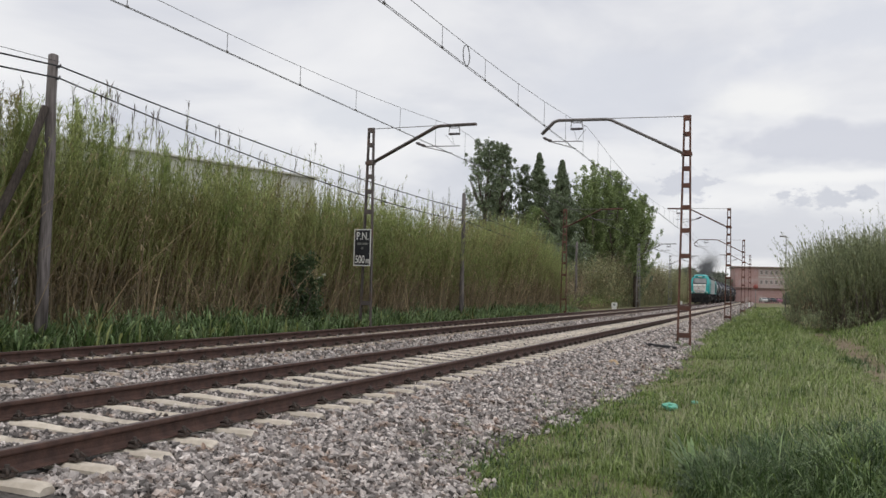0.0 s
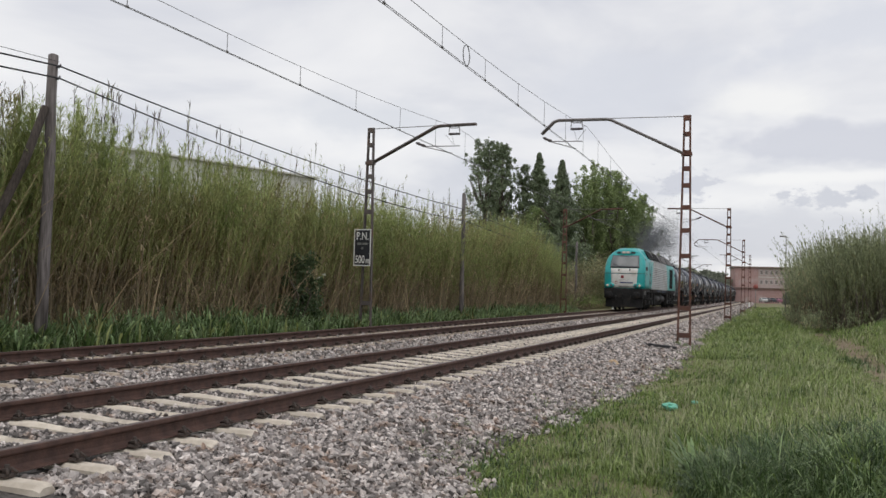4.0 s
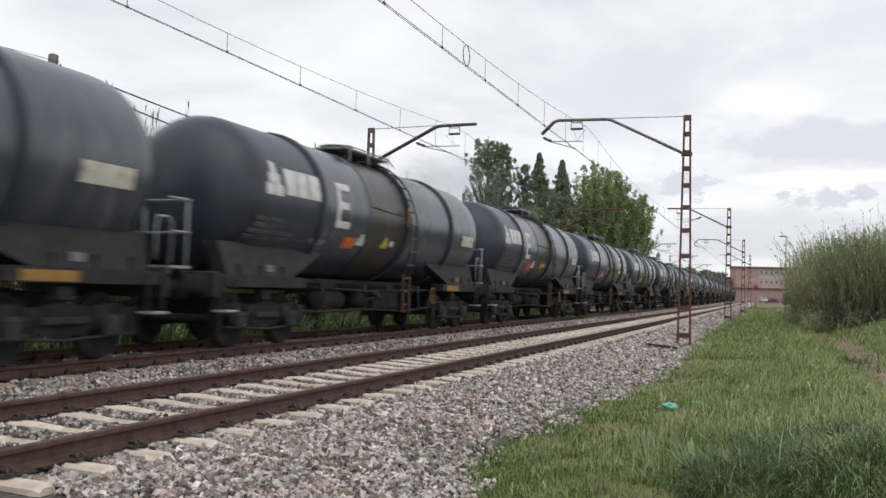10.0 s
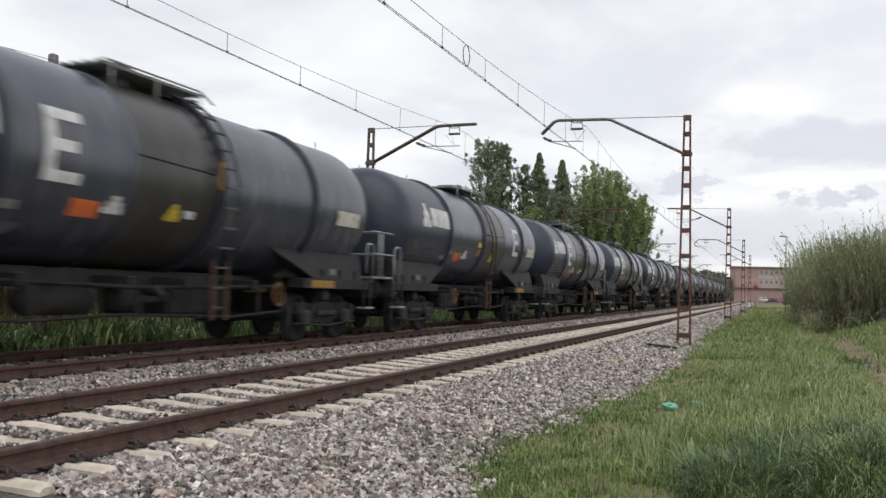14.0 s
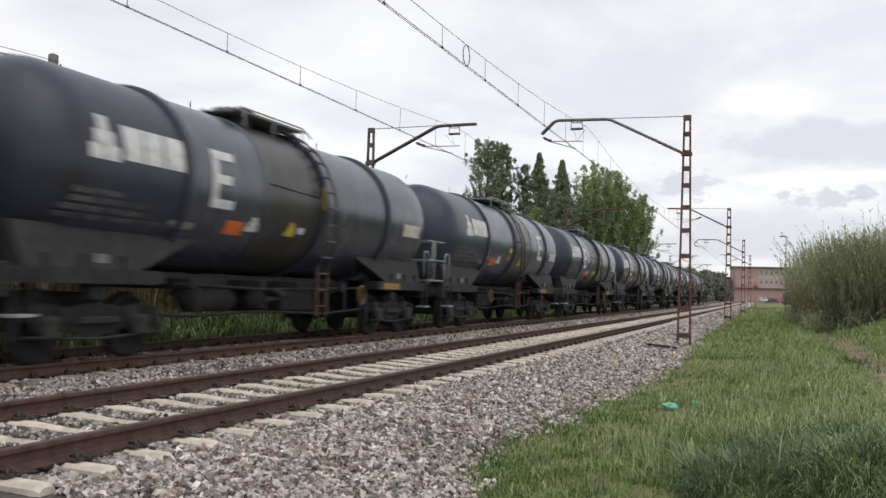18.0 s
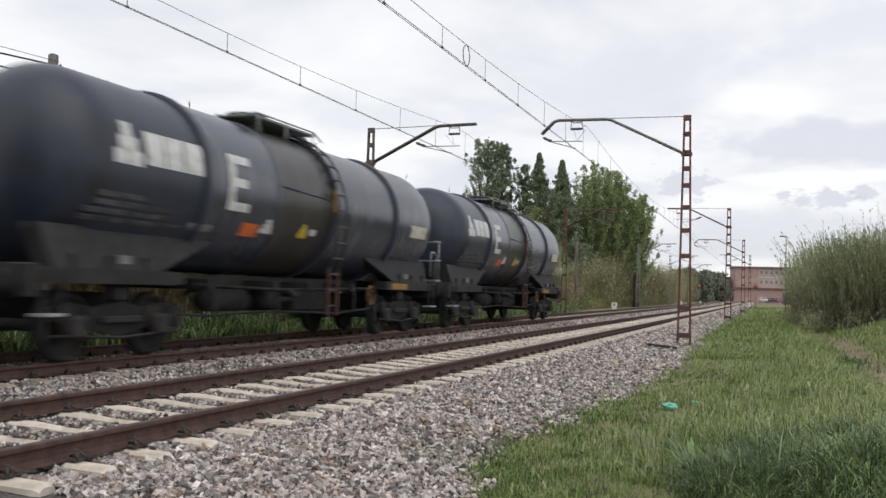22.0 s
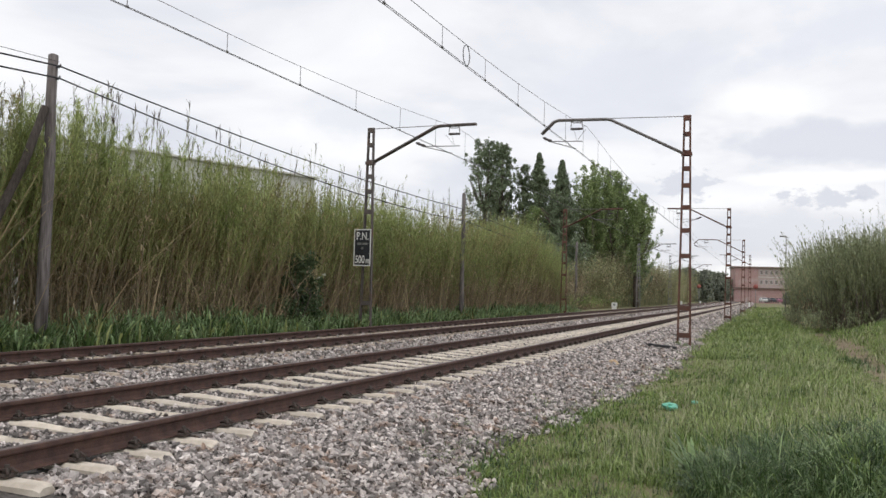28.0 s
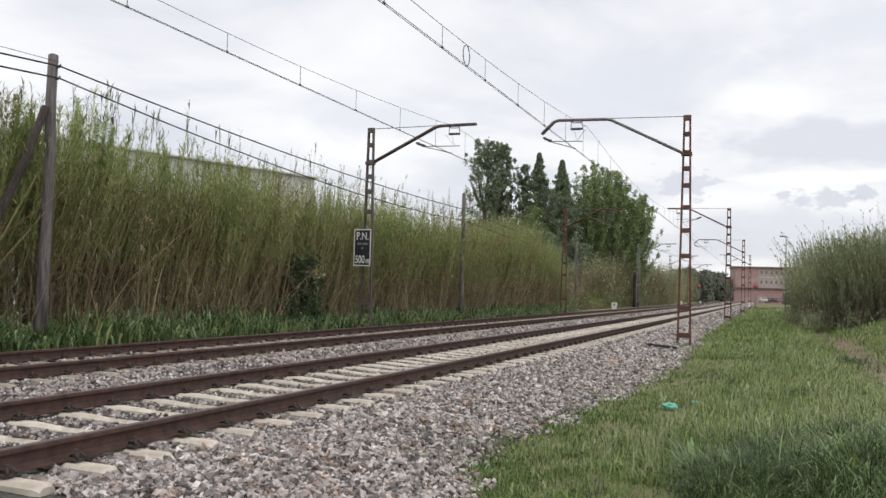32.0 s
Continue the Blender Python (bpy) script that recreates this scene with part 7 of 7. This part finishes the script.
inner = np.clip((tx - edge(ty) - 0.25) / 1.5, 0, 1)
ok = (rng.random(len(tx)) < inner + 0.12) & (tx > edge(ty)) & (rng.random(len(tx)) > bare(tx, ty))
tx, ty, inner = tx[ok], ty[ok], inner[ok]
th = (0.11 + 0.155 * inner) * (0.7 + 0.5 * rng.random(len(tx))) * (1 + 0.22 * np.sin(tx * 2.1 + ty * 0.8) + 0.15 * np.sin(tx * 5 - ty * 2.2)) * np.interp(ty, [7, 8.5, 11], [0.75, 0.9, 1.0]) * np.interp(tx, [1.3, 1.8, 3.0, 3.6], [1, 0.4, 0.5, 1])
tufts("meadow_grass", tx, ty, th, 17, 0.5, 0.0036 + 0.0026 * rng.random(len(tx)) + 0.00024 * ty, [M_GRASS, M_GRASSD, M_STRAW], [0.74, 0.16, 0.10], "knee-high fresh green meadow grass on the bank beside the track", fall=1.5, reach=0.9)
# stray tufts that have rooted in the stones along the edge
tx, ty = spots(1300, -3.3, -1.6, 6.8, 30)
ok = (tx > edge(ty) - 0.55) & (tx < edge(ty) + 0.25) & (np.sin(ty * 3.1) * np.sin(ty * 1.3 + 1) + 0.8 * rng.random(len(tx)) > 0.35)
tx, ty = tx[ok], ty[ok]
tufts("edge_weeds", tx, ty, 0.07 + 0.09 * rng.random(len(tx)), 16, 0.9, 0.006 + 0.005 * rng.random(len(tx)) + 0.0002 * ty, [M_GRASS, M_GRASSD, M_WEED], [0.6, 0.15, 0.25], "small green tufts rooted among the stones", fall=1.2, reach=1.1, category="weeds")
# far meadow
tx, ty = spots(6400, -3.4, 9, 24, 170)
ok = (tx > edge(ty) + 0.2 + K * ty * ty / 2) & (rng.random(len(tx)) > bare(tx, ty))
tx, ty = tx[ok], ty[ok]
tufts("meadow_grass", tx, ty, (0.16 + 0.16 * rng.random(len(tx))) * tufted(tx, ty), 19, 1.2, 0.003 + 0.00028 * ty, [M_GRASS, M_GRASSD, M_STRAW], [0.72, 0.16, 0.12], "far green meadow grass along the line", fall=1.1, reach=0.9)
# thin stalks with seed heads, standing over the bank
x, y = spots(6000, -1.6, 5, 8.0, 32)
ok = (x > edge(y) + 0.9) & (rng.random(len(x)) > bare(x, y))
x, y = x[ok], y[ok]
blades("seed_heads", x, y, 0.24 + 0.22 * rng.random(len(x)), np.full(len(x), 0.0048) + 0.0001 * y, M_STRAW, "thin pale grass stalks with seed heads", lean=0.5, curl=0.7)
# tall dark tussocks close to the camera
M_PALEB = material("pale_arching_blade", (0.19, 0.28, 0.10), (0.33, 0.42, 0.20), 0.45, scale=1.0, spread=0.35, island=True, bump=0, trans=0.3)
cx = np.concatenate([-0.42 + 2.4 * rng.random(58) ** 0.95, -0.25 + 2.4 * rng.random(24)])
cy = np.concatenate([6.7 + 1.7 * rng.random(58), 8.3 + 1.5 * rng.random(24)])
ch = np.concatenate([0.38 + 0.2 * rng.random(58), 0.30 + 0.16 * rng.random(24)])
tufts("tussock_grass", cx, cy, ch, 300, 0.4, 0.0055 + 0.003 * rng.random(len(cx)), [M_GRASSD, M_GRASS, M_PALEB], [0.80, 0.08, 0.12], "tall dark green tussock grass bending over", fall=2.3, reach=1.05)
cx, cy = spots(80, -0.35, 2.1, 6.7, 8.6)
k = np.repeat(np.arange(len(cx)), 13)
x, y = cx[k] + 0.07 * rng.normal(size=len(k)), cy[k] + 0.07 * rng.normal(size=len(k))
arcs("tussock_grass", x, y, (0.46 + 0.16 * rng.random(len(cx)))[k] * (0.7 + 0.4 * rng.random(len(k))), 0.008 + 0.008 * rng.random(len(k)), M_PALEB, "long pale green blades arching over the tussocks", fall=1.45)
# dark weeds on the slope above the path
tufts("path_weeds", 1.9 + 0.2 * rng.normal(size=14), 24.8 + 0.6 * rng.normal(size=14), 0.2 + 0.12 * rng.random(14), 40, 0.7, np.full(14, 0.014), [M_GRASSD, M_WEED], [0.8, 0.2], "dark low weeds on the slope above the path", category="weeds")
# a leafy rosette plant
tufts("rosette_plant", np.array([-0.62, -0.42]), np.array([8.15, 8.05]), np.array([0.42, 0.34]), 26, 0.12, np.array([0.036, 0.03]), [M_WEED, M_PALEB], [0.8, 0.2], "broad-leaved blue-green rosette plants in the grass", fall=0.8, reach=0.95, category="plant")
# a tuft of weeds at the foot of the lattice mast
tufts("mast_weeds", -2.45 + 0.16 * rng.normal(size=9), 28.0 + 0.25 * rng.normal(size=9), 0.16 + 0.1 * rng.random(9), 14, 0.5, np.full(9, 0.022), [M_GRASS, M_WEED], [0.6, 0.4], "green weeds at the foot of the lattice mast", category="weeds")

# ---------------------------------------------------------------- buildings and what is far
M_WALL = material("pale_warehouse_wall", (0.56, 0.56, 0.53), (0.65, 0.65, 0.62), 0.85, scale=2, bump=0.1, stain=(0.58, 0.57, 0.53), stain_scale=0.6)
# red brick with the distance haze blended into its colour
M_BRICK = material("haze_paled_red_brick", (0.37, 0.235, 0.22), (0.44, 0.295, 0.275), 0.9, scale=2, bump=0.1, stain=(0.46, 0.36, 0.34), stain_scale=0.4)
M_PINK = material("dusty_pink_plaster", (0.42, 0.34, 0.315), (0.48, 0.395, 0.37), 0.9, scale=1, bump=0.1)
M_TILE = material("brown_roof_sheet", (0.16, 0.12, 0.10), (0.24, 0.18, 0.15), 0.85, scale=3, bump=0.2)
# panes lightened in colour, as haze lowers their contrast
M_PANE = material("haze_paled_window_glass", (0.20, 0.17, 0.165), (0.25, 0.215, 0.205), 0.3, scale=1, bump=0)

wh = thing("warehouse", "long pale warehouse with a flat roofline behind the reeds", "warehouse", at=pose(-28.6, 27.2, 0, 0, 0, -18.8))
part("wall", Geo().box((-14, -14, -0.5), (0, 16.5, 6.85), 0.03), M_WALL, wh)
part("roof", Geo().box((-14.2, -14.2, 6.85), (0.2, 16.7, 6.97), 0.03), M_WALL, wh)
for k in range(6):
    part("panel_joint", Geo().box((0.0, -13 + 5 * k, -0.4), (0.03, -12.95 + 5 * k, 6.8)), M_TILE, wh)

bh = thing("brick_building", "long red brick building with rows of windows and a low roof", "building", at=pose(-11.4, 300, 0, 0, 0, 8))
part("wall", Geo().box((7.2, 0.4, -1.5), (26, 14, 10.7), 0.05), M_PINK, bh, "dusty pink plastered storeys")
part("end_wall", Geo().box((0.2, 0, -1.5), (7.2, 14, 10.7), 0.05), M_BRICK, bh, "plain red brick end wall")
part("lower_wall", Geo().box((-0.15, -0.5, -1.5), (26, 0.4, 4.1), 0.05), M_BRICK, bh, "red brick ground floor")
part("side_wing", Geo().box((-1.4, 6.0, -1.5), (0.2, 14, 6.4), 0.05), M_BRICK, bh)
part("roof", Geo().loft([[(-0.4, y, 10.7), (26.4, y, 10.7), (26.4, y, z), (-0.4, y, z)] for y, z in ((-0.5, 10.9), (7, 11.35), (14.6, 10.9))], smooth=False), M_TILE, bh)
part("wing_roof", Geo().box((-1.7, 5.6, 6.4), (0.0, 14.4, 6.65), 0.05), M_TILE, bh)
part("low_roof", Geo().box((-0.3, -1.3, 4.1), (26, -0.1, 4.35), 0.03), M_TILE, bh)
part("string_course", Geo().box((7.2, 0.3, 7.7), (26, 0.42, 7.9)), M_WALL, bh)
for z in (5.5, 8.55):
    for k in range(12):
        x0 = 7.75 + 1.5 * k
        w = part("window", Geo().box((x0, 0.32, z), (x0 + 0.95, 0.45, z + 1.35), 0.02), M_WALL, bh)
        part("pane", Geo().box((x0 + 0.1, 0.29, z + 0.1), (x0 + 0.85, 0.36, z + 1.25)), M_PANE, w)

sp = thing("street_lamp", "tall thin street lamp near the parked cars", "street lamp", at=pose(1.55, 120, 0))
part("pole", Geo().tube([(0, 0, -0.6), (0, 0, 8.9)], [0.1, 0.05], 8), M_GALV, sp)
part("lamp_head", Geo().box((-0.75, -0.12, 8.85), (0.05, 0.12, 9.02), 0.04), M_GALV, sp)


def car(x, y, paint, label, rz):
    th = thing("parked_car", label, "car", "parked cars", at=pose(x, y, -0.15, 0, 0, rz))
    g = Geo()
    prof = [(-2.05, 0.35), (-2.1, 0.75), (-1.95, 0.95), (-1.25, 1.02), (-0.65, 1.42), (0.9, 1.45), (1.6, 1.02), (2.05, 0.92), (2.1, 0.35)]
    g.loft([[(x1 * (1 if z < 1.1 else 0.82), yy, z) for yy, z in prof] for x1 in (-0.86, -0.80, 0.80, 0.86)], smooth=False)
    part("body", g, paint, th)
    part("rear_window", Geo().box((-0.6, -1.28, 1.08), (0.6, -0.75, 1.38), 0.04), M_GLASS, th)
    part("front_window", Geo().box((-0.6, 1.0, 1.08), (0.6, 1.5, 1.34), 0.04), M_GLASS, th)
    for s in (-1, 1):
        part("side_window", Geo().box((s * 0.7, -0.7, 1.06), (s * 0.83, 0.95, 1.36), 0.03), M_GLASS, th)
        part("tail_lamp", Geo().box((s * 0.6, -2.11, 0.72), (s * 0.82, -2.0, 0.88), 0.02), M_RED, th)
        for yy in (-1.3, 1.3):
            w = part("wheel", Geo().lathe([(s * 0.70, 0.001), (s * 0.70, 0.31), (s * 0.88, 0.31), (s * 0.88, 0.001)], (0, yy, 0.31), "x", 14), M_RUBBER, th)
            part("rim", Geo().lathe([(s * 0.87, 0.19), (s * 0.89, 0.19), (s * 0.89, 0.001)], (0, yy, 0.31), "x", 12), M_GALV, w)
    return th


M_CARW = material("white_car_paint", (0.62, 0.62, 0.62), (0.7, 0.7, 0.7), 0.3, scale=1, bump=0)
M_CARD = material("dark_car_paint", (0.03, 0.035, 0.05), (0.05, 0.055, 0.07), 0.3, scale=1, bump=0)
M_CARR = material("dusky_pink_car_paint", (0.35, 0.14, 0.2), (0.4, 0.18, 0.24), 0.3, scale=1, bump=0)
for x, y, p, l in ((-2.4, 276, M_CARW, "white car parked by the brick building"), (-0.1, 274, M_CARD, "dark car parked in the row"), (2.1, 277, M_CARR, "dusky red car parked in the row"), (4.3, 275, M_CARW, "white car parked at the end of the row"), (-1.2, 283, M_CARD, "dark blue car parked behind the row")):
    car(x, y, p, l, 12)
# ---------------------------------------------------------------- exhaust smoke: drifting pieces of fine soot flecks
M_SMOKE = material("grey_diesel_smoke", (0.36, 0.38, 0.41), (0.46, 0.48, 0.51), 1.0, scale=1, bump=0, spec=0.0, trans=0.5)
PUFFS = []
for k, (d, up, rad, n) in enumerate(((0.3, 0.2, 0.3, 12000), (1.6, 0.4, 0.5, 22000), (3.4, 0.7, 0.75, 34000), (5.8, 0.95, 1.0, 40000), (8.6, 1.1, 1.2, 38000), (11.5, 1.2, 1.4, 28000))):
    c = rng.normal(size=(n, 3)) * np.array([0.42, 0.8, 0.42]) * rad
    c += 0.25 * rad * np.sin(c[:, [1, 2, 0]] * 2.2 / rad)
    t = rng.normal(size=(n, 3, 3)) * (0.0023 + 0.00015 * k)
    ob = bulk("smoke_puff", (c[:, None] + t).reshape(-1, 3), np.arange(3 * n).reshape(n, 3), M_SMOKE)
    tagged(ob, "thin drift of grey exhaust smoke above the train", "smoke", "exhaust smoke")
    PUFFS.append((ob, 13.8 + d, 4.55 + up, 0.2 * math.sin(k * 2.1)))

# the thick first plume: it leaves the stack and stays hanging beside the line
M_SOOT = material("dark_diesel_smoke", (0.12, 0.12, 0.122), (0.19, 0.19, 0.195), 1.0, scale=1, bump=0, spec=0.0, trans=0.5)
HAZE = []
for k, (d, z, rad, n, te) in enumerate(((0.8, 5.2, 0.6, 4500, 3.9), (2.0, 5.9, 1.0, 9500, 3.8), (3.8, 6.3, 1.3, 13000, 3.6), (5.6, 6.2, 1.5, 13000, 3.4), (7.8, 5.7, 1.5, 10000, 3.2), (10.5, 5.3, 1.5, 7000, 3.1))):
    c = rng.normal(size=(n, 3)) * np.array([0.6, 0.7, 0.6]) * rad
    c += 0.3 * rad * np.sin(c[:, [1, 2, 0]] * 2.2 / rad)
    t = rng.normal(size=(n, 3, 3)) * 0.014
    ob = bulk("smoke_puff", (c[:, None] + t).reshape(-1, 3), np.arange(3 * n).reshape(n, 3), M_SOOT)
    tagged(ob, "dark grey plume of exhaust smoke over the wagons", "smoke", "exhaust smoke")
    HAZE.append((ob, 13.8 + d, z, te))

# the bluish veil: leaves the stack nearer the camera, hangs before the trees and blows away over the reeds
M_VEIL = material("bluish_diesel_smoke", (0.17, 0.185, 0.205), (0.25, 0.27, 0.29), 1.0, scale=1, bump=0, spec=0.0, trans=0.5)
for k, (d, z, rad, n, te) in enumerate(((1.0, 5.4, 0.7, 13000, 5.9), (2.5, 6.0, 1.0, 22000, 5.6), (4.5, 6.6, 1.3, 26000, 5.3), (6.5, 7.0, 1.6, 26000, 5.0), (9.0, 7.0, 1.9, 26000, 4.7), (12.0, 6.6, 2.1, 22000, 4.4))):
    c = rng.normal(size=(n, 3)) * np.array([0.6, 0.9, 0.6]) * rad
    c += 0.3 * rad * np.sin(c[:, [1, 2, 0]] * 2.2 / rad)
    t = rng.normal(size=(n, 3, 3)) * 0.0078
    ob = bulk("smoke_puff", (c[:, None] + t).reshape(-1, 3), np.arange(3 * n).reshape(n, 3), M_VEIL)
    tagged(ob, "bluish veil of exhaust smoke drifting past the trees", "smoke", "exhaust smoke")
    HAZE.append((ob, 13.8 + d, z, te))

# ---------------------------------------------------------------- what moves


def nose_at(t):
    """Where the locomotive's buffers are along the line at t seconds."""
    s = 137.735 - 18.3142 * t - 0.2738 * t * t / 2 + 0.0026 * t ** 3 / 6
    return s + (1 - WAGON_LONG) * 6 * math.log1p(math.exp((-12.45 - s) / 6)) - 0.36 * math.exp(-((t - 18.7) / 1.15) ** 2) + 0.18 * math.exp(-((t - 10.2) / 1.3) ** 2)


def on_line(y):
    y0 = max(y, 0)
    return pose(AX2 + bend(y0), y, 0, 0, 0, math.degrees(-math.atan(K * y0)))


def roll(ws, r, behind):
    """The wheels turn while their vehicle is near."""
    rows, (x, y, z) = [], ws.location
    for k in range(0, 961):
        t = k / 30
        s = nose_at(t) + behind
        if -26 < s + y < 48 or k in (0, 960):
            far = min(max(s + y, -26), 48)
            rows.append((t, pose(x, y, z, math.degrees((48 - far) / 0.53))))
    walk(ws, rows)


def motions():
    for ob, behind, r in VEHICLES:
        walk(ob, [(k / 2, on_line(nose_at(k / 2) + behind)) for k in range(65)])
        for ws in [o for o in ob.children_recursive if o.name.startswith("wheelset")]:
            roll(ws, r, behind)
    # smoke follows the stack, swaying and slowly turning
    for i, (ob, behind, z, x) in enumerate(PUFFS):
        walk(ob, [(k / 2, on_line(nose_at(k / 2) + behind) @ pose(x + 0.12 * i * math.sin(k * 0.45 + i), 0, z + 0.05 * i * math.sin(k * 0.6 + 2 * i), 6 * math.sin(k * 0.3 + i), 0, 9 * math.sin(k * 0.25 + i))) for k in range(65)])
    # the first plume rides with the stack, then hangs and drifts off towards the trees
    for i, (ob, behind, z, te) in enumerate(HAZE):
        rows = []
        for k in range(65):
            t = k / 2
            if t <= te:
                y, a = nose_at(t) + behind, 0.0
            else:
                a = t - te
                y = nose_at(te) + behind - 7.0 * (1 - math.exp(-a / 0.5))
            rows.append((t, pose(AX2 + bend(max(y, 0)) - 0.4 * a - 0.25 * a * a, y, z + 0.25 * min(a, 2.0), 0, 0, 8 * math.sin(t * 0.4 + i))))
        walk(ob, rows)
    # the loose tops of the reeds stir in the wind
    for i, ob in enumerate([o for o in scene.objects if o.name.startswith("reed_shoots")]):
        walk(ob, [(k / 2, pose(0, 0.05 * math.sin(k * 0.9 + i) + 0.03 * math.sin(k * 0.37), 0, 0, 0, 0)) for k in range(65)])


motions()
